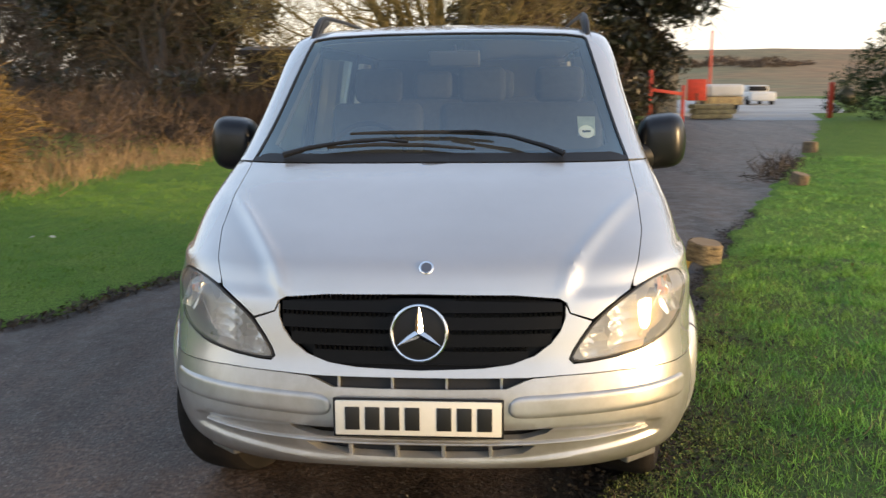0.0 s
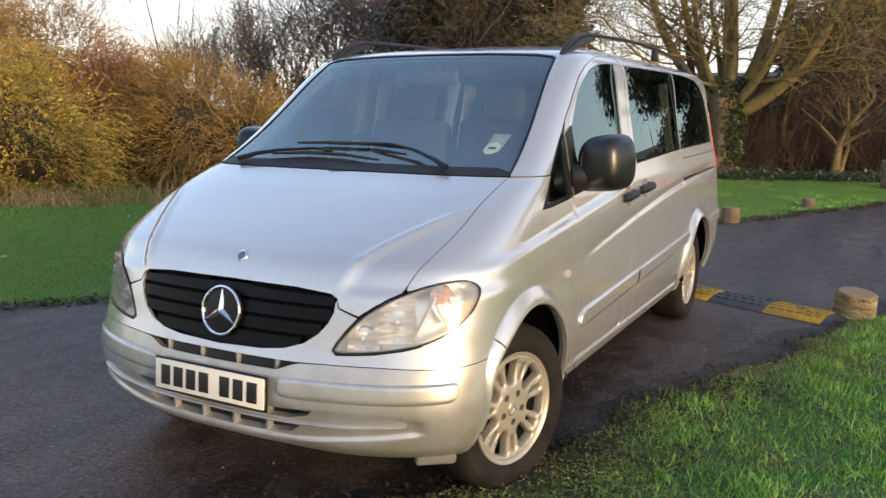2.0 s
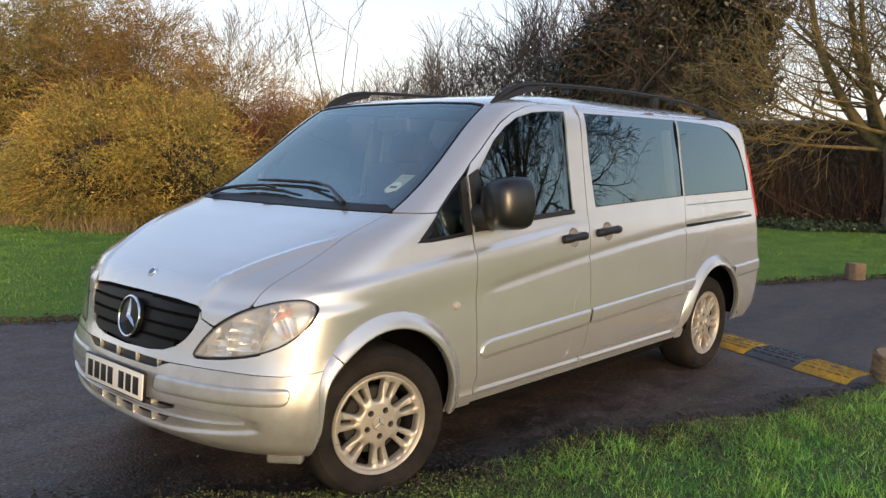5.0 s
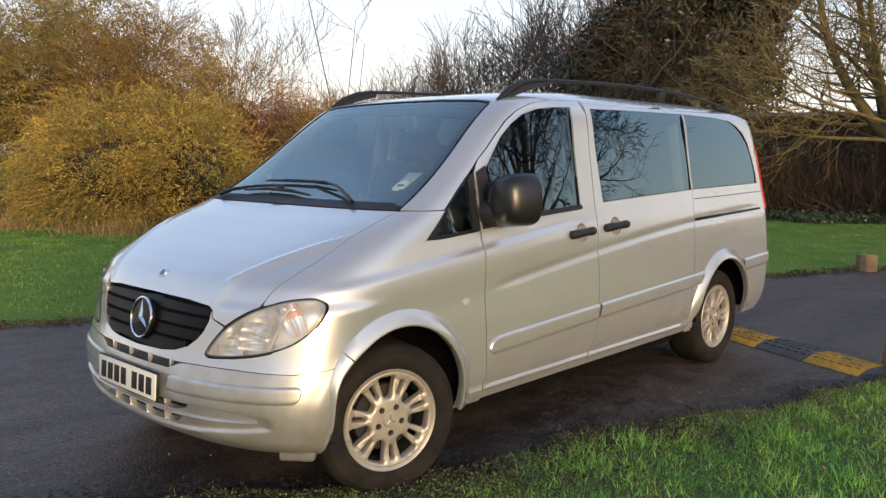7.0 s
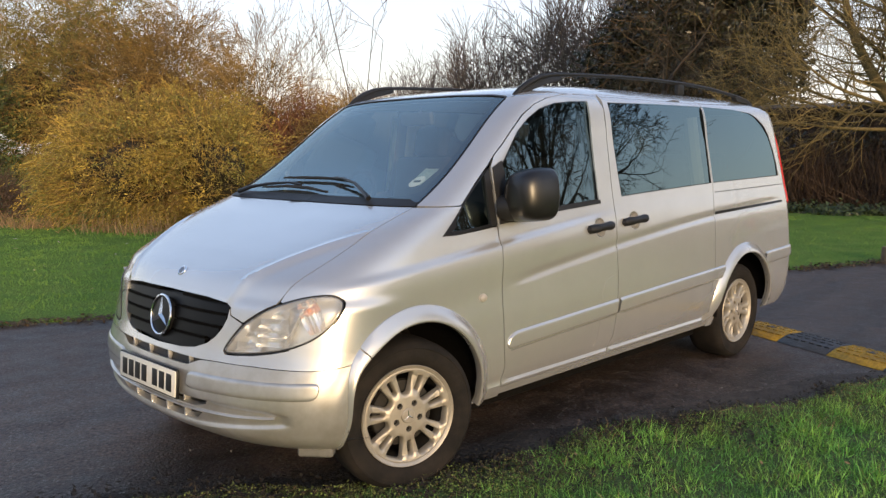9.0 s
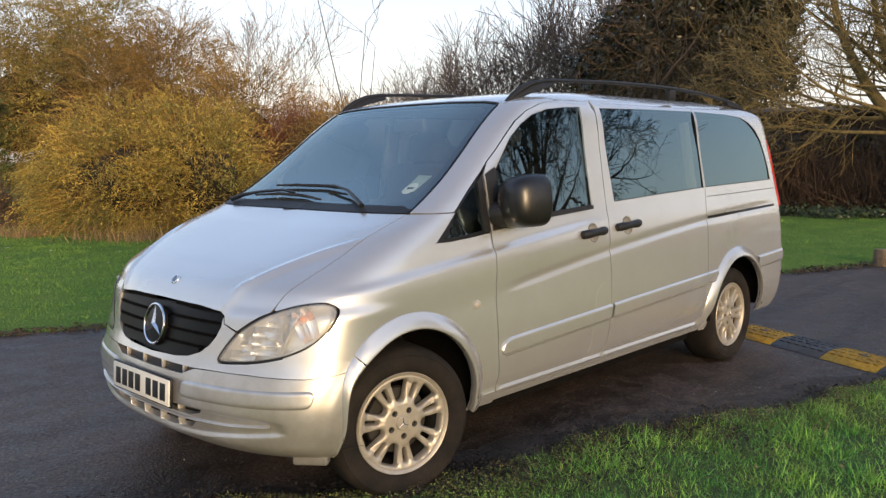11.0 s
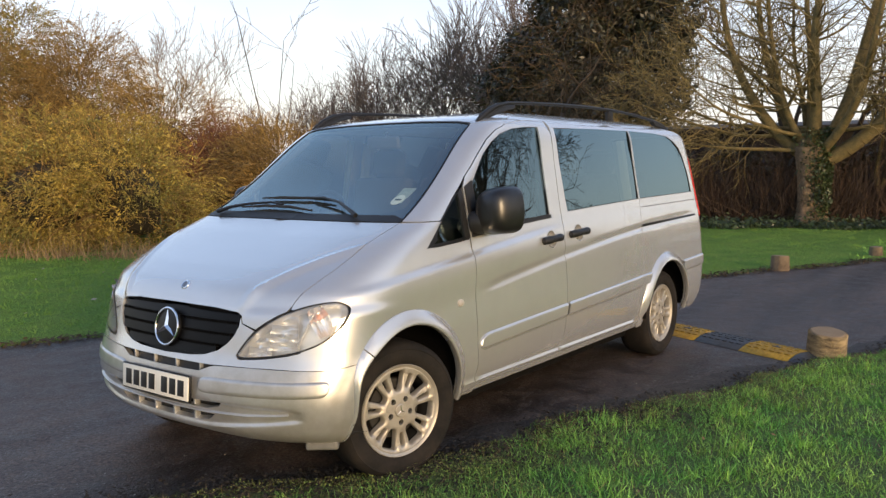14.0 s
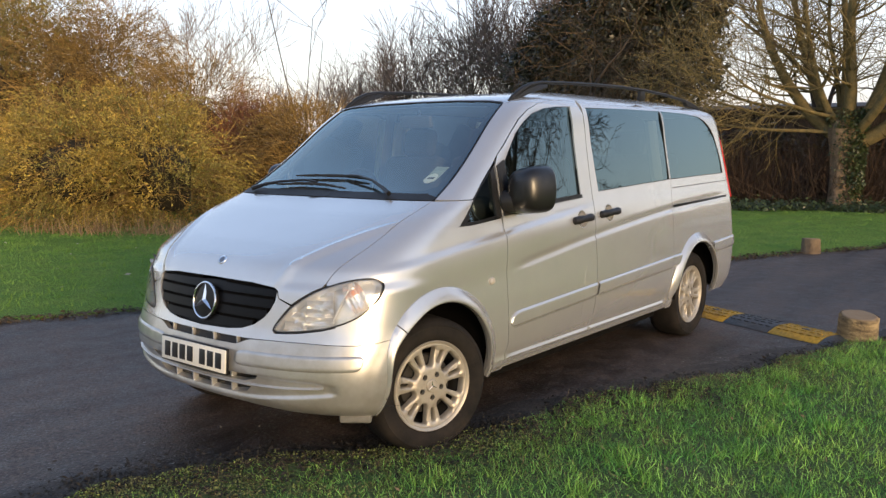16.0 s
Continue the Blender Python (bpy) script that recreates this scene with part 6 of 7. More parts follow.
out_s = [(np.array([0, 0, -.1]), np.array([.05, 0, 1.6]), .46, .38), (np.array([.05, 0, 1.6]), np.array([.1, .05, 3.8]), .38, .34), (np.array([.1, .05, 3.8]), np.array([0, 0, 6.0]), .34, .28)]
fast_mesh("trunk", *stick_tubes(out_s, 10), bark_dark, side_tree)
out_s = []
for i in range(24):
    a_ = 2.4 * i
    rise = (.20, .45, .8, 1.2, 1.8)[i % 5]
    d_ = np.array([math.cos(a_), math.sin(a_), rise])
    branch(out_s, np.array([0, 0, 4.6 + .06 * i]), d_, 3.7 + .5 * (i % 3), .20 - .004 * i, 4, rnd_s, .58, .03, 2, .14, .60, .016)
fast_mesh("crown", *stick_tubes(out_s, 3), bark_dark, side_tree, "bare twigs", smooth=False)

# grey bare trees along the skyline
far_tree, _ = make_tree("tree", "bare grey tree on the skyline", (-31, 34, 0), [(0, 0, (.05, 0, 1), 2.6, .12), (.3, .2, (.4, .1, 1), 2.4, .10), (-.3, 0, (-.45, 0, 1), 2.4, .10), (0, .2, (.1, .3, 1), 2.6, .10)], bark_dark, twig_grey, 41, depth=3, thick=.07, spread=.52, up=.14, kids=3, shrink=.74, min_r=.010)
tagged(far_tree, "bare grey tree on the skyline", "tree", "grey trees on the skyline")
far_tree.scale = (1.25, 1.25, 1.25)
for x, y, s, a in ((-28.5, 35, 1.6, 70), (-25.2, 36.5, 1.85, 200), (-21.6, 37.5, 2.05, 20), (-18.2, 39.0, 2.0, 130), (-33.8, 32.5, 1.2, 280), (-23.4, 38, 1.7, 310), (-37, 31, .95, 35)):
    tt = copy_thing(far_tree, Matrix.Translation((x, y, 0)) @ pose(0, 0, 0, 0, 0, a))
    tt.scale = (s, s, s)
pale_tree, _ = make_tree("tree", "pale bare tree behind the bushes", (-21.6, 14.6, 0), [(0, 0, (.1, 0, 1), 3.3, .08), (.1, .1, (-.2, .1, 1), 3.2, .07)], bark, twig_pale, 43, depth=4, thick=.06, spread=.45, up=.16, kids=2, min_r=.009)
sapling, _ = make_tree("sapling", "thin bare sapling with upright shoots", (-11.9, 10.4, 0), [(0, 0, (.02, 0, 1), 5.4, .026), (.1, 0, (-.16, .05, 1), 4.9, .022), (0, .1, (.24, 0, 1), 4.2, .020)], twig_brown, twig_brown, 47, depth=2, thick=.5, spread=.55, up=.06, kids=2, wander=.08, shrink=.36, min_r=.0065, category="sapling")

brown_tree, _ = make_tree("tree", "bare russet-brown tree before the evergreen", (-9.4, 20.4, 0), [(0, 0, (0, 0, 1), 3.4, .20), (.2, .1, (.35, 0, 1), 3.2, .15), (-.2, 0, (-.35, .1, 1), 3.2, .15)], bark_dark, twig_russet, 53, depth=4, thick=.06, spread=.72, up=.0, kids=2, shrink=.70, min_r=.007)
make_bush("undergrowth", "brown tangled undergrowth behind the dry grass", [(-8.6, 12.4, .4, 1.6, 1.2, .8), (-11.0, 13.0, .5, 1.8, 1.4, 1.0), (-7.6, 15.0, .4, 1.5, 1.4, .8), (-10.0, 16.5, .5, 2.0, 1.6, 1.0), (-13.5, 15.0, .6, 2.2, 1.8, 1.2), (-6.6, 17.6, .4, 1.4, 1.2, .8), (-9.0, 19.5, .6, 2.2, 1.6, 1.2)],
          twig_brown, twig_brown, 14000, 8000, .035, .7, category="undergrowth")
# bramble hedge under the trees
n = 11000
t_ = rng.random(n)
hx_ = -6.5 + 9.6 * t_
hb = np.stack((hx_, 18.75 + .42 * hx_ + .3 * np.sin(t_ * 9) + rng.random(n) * 1.9, np.zeros(n)), 1)
m = len(hb)
hedge = fast_mesh("bramble_hedge", *ribbons(hb, np.array([0, 0, 1.0]) + rng.normal(size=(m, 3)) * .42, (.9 + .9 * rng.random(m)), np.full(m, .017), .3, 3), mat("bramble", (.085, .050, .030), .9, color2=(.036, .025, .018), scale=1, obj_random=.45), smooth=False)
n2 = 9000
xx_ = -6.0 + 9.4 * rng.random(n2)
cover = np.stack((xx_, 16.9 + .42 * xx_ + rng.random(n2) ** 1.3 * 1.7 + .25 * np.sin(xx_ * 3), .03 + np.abs(rng.normal(size=n2)) * .10), 1)
ivy_cover = fast_mesh("ivy_cover", *flakes(cover, .035 + .03 * rng.random(n2), 1.0, np.array([0, -.4, 1.2])), leaf_ivy, smooth=False)
tagged(ivy_cover, "low dark ivy along the lawn's far edge", "ivy", kind="stuff")
tagged(hedge, "brown leafless bramble stems under the trees", "hedge", kind="stuff")
shed = tagged(new("shed"), "long low weathered timber shed behind the brambles", "shed")
shed_wood = mat("shed_wood", (.055, .042, .034), .9, color2=(.03, .024, .02), scale=4, bump=.4, bump_scale=30)
part("wall", box_bm((9.4, 3.0, 2.6), Matrix.Translation((0, 0, 1.3)), .02), shed_wood, shed)
for i in range(30):
    part("board", box_bm((.29, .03, 2.55), Matrix.Translation((-4.55 + .314 * i, -1.52, 1.28)), .006, 1), shed_wood, shed)
part("roof", box_bm((9.9, 3.7, .09), Matrix.Translation((0, 0, 2.72)) @ pose(0, 0, 0, 5, 0, 0), .015), mat("roof_felt", (.12, .115, .11), .85, color2=(.07, .066, .062), scale=2, bump=.3, bump_scale=20), shed, "grey felt roof")
part("fascia", box_bm((9.9, .04, .16), Matrix.Translation((0, -1.86, 2.56)), .006), shed_wood, shed)
shed.matrix_world = Matrix.Translation((-3.3, 24.6, 0)) @ pose(0, 0, 0, 0, 0, 12.5)
small_tree, _ = make_tree("tree", "small leaning bare tree before the brambles", (1.0, 18.9, 0), [(0, 0, (.10, 0, 1), 2.2, .12), (.05, .05, (.55, .2, 1), 2.4, .085)], bark, twig_brown, 71, depth=3, thick=.04, spread=.6, up=.05, kids=3, min_r=.008)
make_tree("tree", "slim bare tree before the brambles", (0.0, 19.4, 0), [(0, 0, (.12, 0, 1), 2.4, .09)], bark, twig_brown, 72, depth=3, thick=.04, spread=.6, up=.05, kids=3, min_r=.008)
make_bush("hedge", "dark overgrown hedge behind the brambles", [(x, 21.9 + .42 * x, .9, 1.6, .9, 1.2) for x in (-8, -6, -4, -2, 0, 2, 3.6)], leaf_dark, twig_brown, 24000, 5000, .07, .9, category="hedge")
make_bush("hedge", "dark tangled undergrowth under the evergreen trees", [(-16, 25, 1.2, 2.6, 1.6, 1.7), (-12.5, 24, 1.1, 2.4, 1.6, 1.6), (-20, 27, 1.4, 2.8, 1.8, 1.9), (-9.6, 22.6, 1.0, 1.8, 1.3, 1.3)], leaf_dark, twig_brown, 14000, 8000, .07, 1.0, category="hedge")
make_bush("hedge", "dark green conifer hedge beside the yard", [(x, 29.5 - .12 * (x - 13), 1.7, 1.9, 1.4, 2.0) for x in (15.4, 17.4, 19.8, 22.5, 25.5)] + [(17.0, 38.5, .8, 1.0, 1.0, 1.2)], leaf_conifer, twig_conifer, 40000, 6000, .06, .3, category="hedge", core=leaf_dark)

# ---- grass ----


def lawn_points(n, x0, x1, y0, y1, margin=.02, fade=.5):
    x, y = x0 + (x1 - x0) * rng.random(n), y0 + (y1 - y0) * rng.random(n)
    d = off_road(x, y)
    edge = np.minimum(np.minimum(x - x0, x1 - x), np.minimum(y - y0, y1 - y)) / fade
    keep = (rng.random(n) < edge) & (d + rng.normal(size=n) * .09 - .06 * (rng.random(n) < .5) > margin)
    bare = .5 + .5 * np.sin(4.3 * x + 2.1 * y + 1.5 * np.sin(3.7 * y)) * np.sin(3.1 * y - 2.4 * x) + .25 * np.sin(13 * x + 5 * y) * np.sin(11 * y)
    thin = np.sin(9.1 * x + 2.2 * np.sin(5 * y)) * np.sin(8.3 * y + 1.9 * np.sin(4 * x))
    lush = np.clip((y - .2) / .7, 0, 1)
    keep &= rng.random(n) < np.clip(d / .62 + .92 + .75 * lush - .30 * np.clip(-y / .8, 0, 1) * np.clip(1.4 - d, 0, 1) - bare * 1.30, .05, 1) * np.clip(.92 + .5 * thin, .42, 1)
    x, y = x[keep], y[keep]
    return np.stack((x, y, ground_z(x, y) - .008), 1), d[keep]


def lawn(name, label, n, box, high, wide, material, even=0.0, segs=2):
    p, d = lawn_points(n, *box)
    tuft = .6 + .5 * (np.sin(p[:, 0] * 7 + 3 * np.sin(p[:, 1] * 3)) * np.sin(p[:, 1] * 6.3) + .4 * np.sin(p[:, 0] * 17) * np.sin(p[:, 1] * 15))
    ln = high * (.45 + .7 * rng.random(len(p))) * (np.clip(tuft, .62, 1.25) * (1 - even) + .75 * even)
    ln *= 1 - .22 * np.clip(-p[:, 1] / .8, 0, 1)
    low = .32 + .28 * np.clip((p[:, 1] - .2) / .7, 0, 1)
    ln *= np.clip(low + 1.15 * d, low, 1)
    dirs = np.array([0, 0, 1.0]) + rng.normal(size=p.shape) * np.array([.55, .55, .1])
    slim = np.clip(.40 + .9 * d, .40, 1)
    ob = fast_mesh(name, *ribbons(p, dirs, ln, wide * slim * (.6 + .7 * rng.random(len(p))), .5, segs), material, smooth=False)
    return tagged(ob, label, "grass", kind="stuff")


lawn("grass", "bright green grass blades beside the drive", 430000, (-1.8, 4.9, -2.3, 4.6), .062, .0060, blade_mat)
lawn("grass", "straw-coloured dead blades among the grass", 24000, (-1.8, 4.9, -2.3, 4.6), .055, .0045, dry_straw)
lawn("grass", "green grass further along the verge", 110000, (.6, 9.6, 2.4, 14), .05, .012, blade_mat, .6, 1)
lawn("grass", "rough grass where the verge widens", 45000, (-3.5, 7.5, -7, -1.9), .05, .011, blade_mat, .4, 1)
lawn("grass", "rough grass on the open lawn", 25000, (4.3, 8.5, -2.3, 4.6), .05, .012, blade_mat, .4, 1)
lawn("grass", "lawn grass across the drive", 210000, (-13, -1.6, -2.5, 9.5), .040, .012, blade_far, .25, 1)
lawn("grass", "lawn grass before the brambles", 130000, (-7, 5.2, 6.6, 19), .040, .0085, blade_far, .3, 1)

# moss and clover matted low down along the verge
n = 95000
y = -2.4 + 6.6 * rng.random(n)
x = right_x(y) + wobble(y, 1) + np.abs(rng.normal(size=n)) * .42 + .01
kept = np.sin(5.1 * x + 2.0 * np.sin(4.1 * y)) * np.sin(4.7 * y + 1.3) + .5 * np.sin(14 * x) * np.sin(12 * y + x) + .5 * rng.normal(size=n) > -.15 + 1.1 * np.clip((y - .1) / .8, 0, 1)
x, y = x[kept], y[kept]
moss = fast_mesh("moss", *flakes(np.stack((x, y, ground_z(x, y) + .008 + .018 * rng.random(len(x)) ** 2), 1), .0035 + .0055 * rng.random(len(x)), .8, np.tile((0, 0, 1.0), (len(x), 1))), mat("moss_green", (.155, .235, .052), .85, color2=(.20, .165, .070), scale=6, obj_random=.6, spec=.2), smooth=False)
tagged(moss, "low moss and clover along the muddy verge", "moss", kind="stuff")

# dark sheet under the nearest grass, coloured to imitate shade between the blades
tx, ty = np.arange(-1.8, 4.7, .06), np.arange(-2.4, 4.4, .06)
TX, TY = np.meshgrid(tx, ty)
idx = np.arange(TX.size).reshape(TX.shape)
quads = np.stack((idx[:-1, :-1], idx[:-1, 1:], idx[1:, 1:], idx[1:, :-1]), -1).reshape(-1, 4)
cx_, cy_ = TX.ravel()[quads].mean(1), TY.ravel()[quads].mean(1)
inset = np.minimum(np.minimum(cx_ + 1.8, 4.6 - cx_), np.minimum(cy_ + 2.4, 4.3 - cy_))
quads = quads[(off_road(cx_, cy_) > .04) & (inset > .45 + .4 * np.sin(3.1 * cx_ + 1.7 * cy_) * np.sin(2.3 * cy_ - 1.1 * cx_))]
thatch = fast_mesh("thatch", np.stack((TX, TY, ground_z(TX, TY) + .005), -1).reshape(-1, 3), quads, mat("blade_gap_shade", (.064, .122, .024), .95, color2=(.070, .078, .026), scale=5, fine=.5, fine_scale=60, bump=.8, bump_scale=60))
tagged(thatch, "dark sheet that stands in for shade between the grass blades", "thatch", kind="stuff")
n = 6000
y = -2.4 + 6.4 * rng.random(n)
x = right_x(y) + wobble(y, 1) + np.abs(rng.normal(size=n)) * .30 - .03
stalks = fast_mesh("dead_stalk", *ribbons(np.stack((x, y, ground_z(x, y) + .008), 1), rng.normal(size=(n, 3)) * np.array([1, 1, .18]) + np.array([0, 0, .12]), .035 + .035 * rng.random(n), np.full(n, .0028), .3, 2), mat("dead_stalk_straw", (.20, .145, .075), .9, color2=(.10, .075, .04), scale=4, obj_random=.5), smooth=False)
tagged(stalks, "thin dead grass stalks lying along the verge", "dead grass", kind="stuff")

# ---- small things by the drive ----
log_bark = mat("log_bark", (.40, .30, .16), .9, color2=(.10, .07, .04), scale=3, stretch=(2.2, 2.2, 9, 0), bump=.7, bump_scale=50)
log_brown = mat("log_brown", (.20, .145, .085), .9, color2=(.10, .07, .045), scale=9, bump=.7, bump_scale=40)
log_wood = mat("log_wood", (.26, .19, .115), .85, color2=(.24, .16, .09), scale=12, bump=.3, bump_scale=60)


def make_stump(at, r, h, seed, tilt=(0, 0), label="sawn log stump marking the drive's edge", skin=None):
    rnd = np.random.default_rng(seed)
    k = 28
    ph = rnd.random(4) * 6
    pos, faces = [], []
    zs_ = (-.06, .0, h * .4, h * .8, h - .012, h)
    for j, z in enumerate(zs_):
        for i in range(k):
            a = 2 * math.pi * i / k
            rad = r * (1 + .05 * math.sin(2 * a + ph[0]) + .03 * math.sin(5 * a + ph[1]) + .02 * math.sin(9 * a + ph[2] + j)) * (1.06 - .06 * z / h) * (.96 if j == 5 else 1)
            pos.append((rad * math.cos(a), rad * math.sin(a), z))
    for j in range(len(zs_) - 1):
        for i in range(k):
            faces.append((j * k + i, j * k + (i + 1) % k, (j + 1) * k + (i + 1) % k, (j + 1) * k + i))
    st = mesh_part("stump", pos, faces, skin or log_brown)
    st.matrix_world = Matrix.Translation((at[0], at[1], .01)) @ pose(0, 0, 0, tilt[0], tilt[1], 0)
    tagged(st, label, "stump", "stumps along the drive")
    top = [(.9 * p[0], .9 * p[1], h + .004) for p in pos[-k:]] + [(.97 * p[0], .97 * p[1], h - .004) for p in pos[-k:]] + [(0, 0, h + .005)]
    mesh_part("cut_face", top, [(i, (i + 1) % k, 2 * k) for i in range(k)] + [(k + i, k + (i + 1) % k, (i + 1) % k, i) for i in range(k)], log_wood, st, "sawn face")
    return st


make_stump((1.97, 3.80), .140, .20, 1, (6, 4), "sawn log stump beside the speed bump", log_bark)
make_stump((.23, 9.12), .115, .20, 2, (-3, 0))
make_stump((2.25, 16.2), .19, .62, 3, (4, -3), "tall pale stump by the far verge")
make_stump((4.75, 23.2), .16, .42, 4)
make_stump((4.62, 9.2), .13, .20, 5, (8, 10))
make_stump((6.95, 15.2), .15, .24, 6)
make_stump((1.05, 11.6), .10, .16, 7)

# speed bump of bolted rubber sections
yellow_rubber = mat("yellow_rubber", (.50, .29, .02), .7, color2=(.30, .17, .02), scale=9, bump=.3, bump_scale=60, fine=.25, fine_scale=60)
black_rubber = mat("black_rubber", (.03, .032, .037), .5, color2=(.055, .056, .06), scale=10, bump=.3, bump_scale=60)
bump_thing = tagged(new("speed_bump"), "yellow and black rubber speed bump bolted across the drive", "speed bump")
b0, b1 = Vector((1.765, 3.47, 0)), Vector((.72, 3.905, 0))
along = (b1 - b0).normalized()
across = Vector((-along.y, along.x, 0)) * -1
if across.y < 0:
    across = -across
prof = [(0, .004), (.02, .018), (.09, .046), (.15, .055), (.23, .055), (.29, .046), (.36, .018), (.38, .004)]


def bump_section(s0, s1, material, taper=False):
    pos, faces = [], []
    ss = (s0, s0 + .006, s1 - .006, s1)
    for i, s in enumerate(ss):
        for a, z in prof:
            zz_ = z * (.1 if taper and i < 2 else 1) - (.006 if i in (0, 3) and z > .01 else 0)
            q = b0 + along * s + across * (a if not taper else .19 + (a - .19) * (.7 if i < 2 else 1))
            pos.append((q.x, q.y, zz_ + .004))
    k_ = len(prof)
    for i in range(3):
        for j in range(k_ - 1):
            faces.append((i * k_ + j, i * k_ + j + 1, (i + 1) * k_ + j + 1, (i + 1) * k_ + j))
    faces += [tuple(range(k_)), tuple(range(3 * k_, 4 * k_))]
    sec = mesh_part("section", pos, faces, material, bump_thing, "yellow rubber section" if material is yellow_rubber else "black rubber section")
    if not taper:
        for s in np.linspace(s0 + .05, s1 - .05, 6):
            for a in (.075, .13, .19, .25, .305):
                z = float(np.interp(a, [p[0] for p in prof], [p[1] for p in prof]))
                q = b0 + along * (s + (.02 if a in (.13, .25) else 0)) + across * a
                part("tread", box_bm((.045, .014, .008), Matrix.Translation((q.x, q.y, z + .006)) @ pose(0, 0, math.degrees(0), 0, 0, math.degrees(math.atan2(along.y, along.x))), .002, 1), material, sec)
        q = b0 + along * (s0 + s1) / 2 + across * .19
        part("bolt_recess", box_bm((.07, .05, .006), Matrix.Translation((q.x, q.y, .060)) @ pose(0, 0, 0, 0, 0, math.degrees(math.atan2(along.y, along.x))), .002, 1), black_rubber, sec)
    return sec


bump_section(-.16, -.002, black_rubber, True)
for i in range(7):
    bump_section(.46 * i, .46 * i + .457, yellow_rubber if i % 2 == 0 else black_rubber)

# fallen leaves and grit
n = 70
p, d = lawn_points(900, -1.0, 4.2, -2.8, 4.0, .05)
p = p[rng.choice(len(p), n, False)]
p[:, 2] += .05
leaves = fast_mesh("fallen_leaf", *flakes(p, .010 + .013 * rng.random(n), 1.0, np.array([0, 0, 1.2])), mat("dead_leaf", (.20, .115, .05), .8, color2=(.34, .24, .12), scale=3, obj_random=.5), smooth=False)
tagged(leaves, "brown fallen leaves scattered in the grass", "leaves", kind="stuff")
n = 420
y = -3 + 12 * rng.random(n)
x = np.where(rng.random(n) < .7, right_x(y) - np.abs(rng.normal(size=n)) * .35, left_x(y) + rng.random(n) * 3)
grit = fast_mesh("grit", *flakes(np.stack((x, y, np.full(n, .008)), 1), .004 + .008 * rng.random(n) ** 3, 1.0, np.array([0, 0, 3.0])), mat("grit_stone", (.35, .32, .28), .9, obj_random=.6, vary=.3), smooth=False)
tagged(grit, "pale grit and leaf crumbs on the asphalt", "grit", kind="stuff")
n = 6500
y = np.where(rng.random(n) < .5, -2.4 + 3 * rng.random(n), -2.2 + 9 * rng.random(n))
x = right_x(y) + wobble(y, 1) + rng.normal(size=n) * np.where(y < .4, .11, .06) + .05
mud = fast_mesh("verge_soil", *flakes(np.stack((x, y, .010 + .03 * rng.random(n)), 1), .006 + .013 * rng.random(n), 1.0, np.array([0, 0, 2.0])), soil, smooth=False)
tagged(mud, "dark soil and leaf litter along the verge", "soil", kind="stuff")
n = 9000
y = -3 + 20 * rng.random(n)
x = left_x(y) + wobble(y, 2) + rng.normal(size=n) * .07 - .03
far_soil = fast_mesh("verge_soil", *flakes(np.stack((x, y, .012 + .035 * rng.random(n)), 1), .010 + .018 * rng.random(n), 1.2, np.array([0, 0, 1.5])), mat("verge_earth", (.085, .062, .036), .95, color2=(.04, .03, .02), scale=3, obj_random=.5), smooth=False)
tagged(far_soil, "brown earth and dead leaves along the lawn's edge", "soil", kind="stuff")
n = 9000
y = -2.6 + 4.4 * rng.random(n)
x = right_x(y) + wobble(y, 1) + np.abs(rng.normal(size=n)) * .26
litter = fast_mesh("leaf_litter", *flakes(np.stack((x, y, ground_z(x, y) + .004 + .012 * rng.random(n)), 1), .006 + .012 * rng.random(n), 1.3, np.array([0, 0, 1.6])), soil, smooth=False)
tagged(litter, "dark rotten leaf litter between the verge grass", "litter", kind="stuff")
n = 3000
y = -2.6 + 5.2 * rng.random(n)
x = right_x(y) + wobble(y, 1) + .06 + np.abs(rng.normal(size=n)) * .42
clump = np.sin(5.1 * x + 1.3 * y) * np.sin(4.7 * y - 1.1 * x) > -.15
x, y = x[clump], y[clump]
n = len(x)
weeds = fast_mesh("clover", *flakes(np.stack((x, y, ground_z(x, y) + .012 + .03 * rng.random(n)), 1), .003 + .005 * rng.random(n), 1.4, np.array([0, 0, 1.4])), leaf_green, smooth=False)
tagged(weeds, "small round green clover leaves in the verge", "clover", kind="stuff")
p, d = lawn_points(60, -11, -3.5, -1, 6, .4)
p[:, 2] += .045
bits = fast_mesh("pale_leaf", *flakes(p, .022 + .02 * rng.random(len(p)), 1.0, np.array([0, 0, 2.0])), mat("pale_leaf_skin", (.5, .45, .35), .8, obj_random=.4), smooth=False)
tagged(bits, "pale dead leaves on the lawn", "leaves", kind="stuff")
n = 520
y = 9.7 + 3.6 * rng.random(n)
p = np.stack((right_x(y) - .05 + rng.normal(size=n) * .20, y, np.abs(rng.normal(size=n)) * .07), 1)
brush = fast_mesh("brushwood", *ribbons(p, rng.normal(size=(n, 3)) + np.array([0, 0, .25]), .24 * (.5 + rng.random(n)), np.full(n, .016), .2, 2), bark_dark, smooth=False)
tagged(brush, "dark heap of cut brushwood on the verge", "brushwood", kind="stuff")

make_bush("woodland", "brown leafless woodland on the far slope", [(x, 200 + 5 * math.sin(x), 4.6, 7, 4, 2.6 + .8 * math.sin(x * 1.7)) for x in (36, 44, 53, 61, 69)], twig_brown, twig_brown, 14000, 5000, .24, 1.6, category="woodland")
# ---- the yard's buildings and clutter ----
stone = mat("barn_stone", (.50, .42, .32), .9, color2=(.36, .30, .23), scale=2.5, bump=.7, bump_scale=6, fine=.25, fine_scale=12)
red_paint = mat("red_paint", (.62, .055, .025), .5, color2=(.45, .04, .02), scale=6)
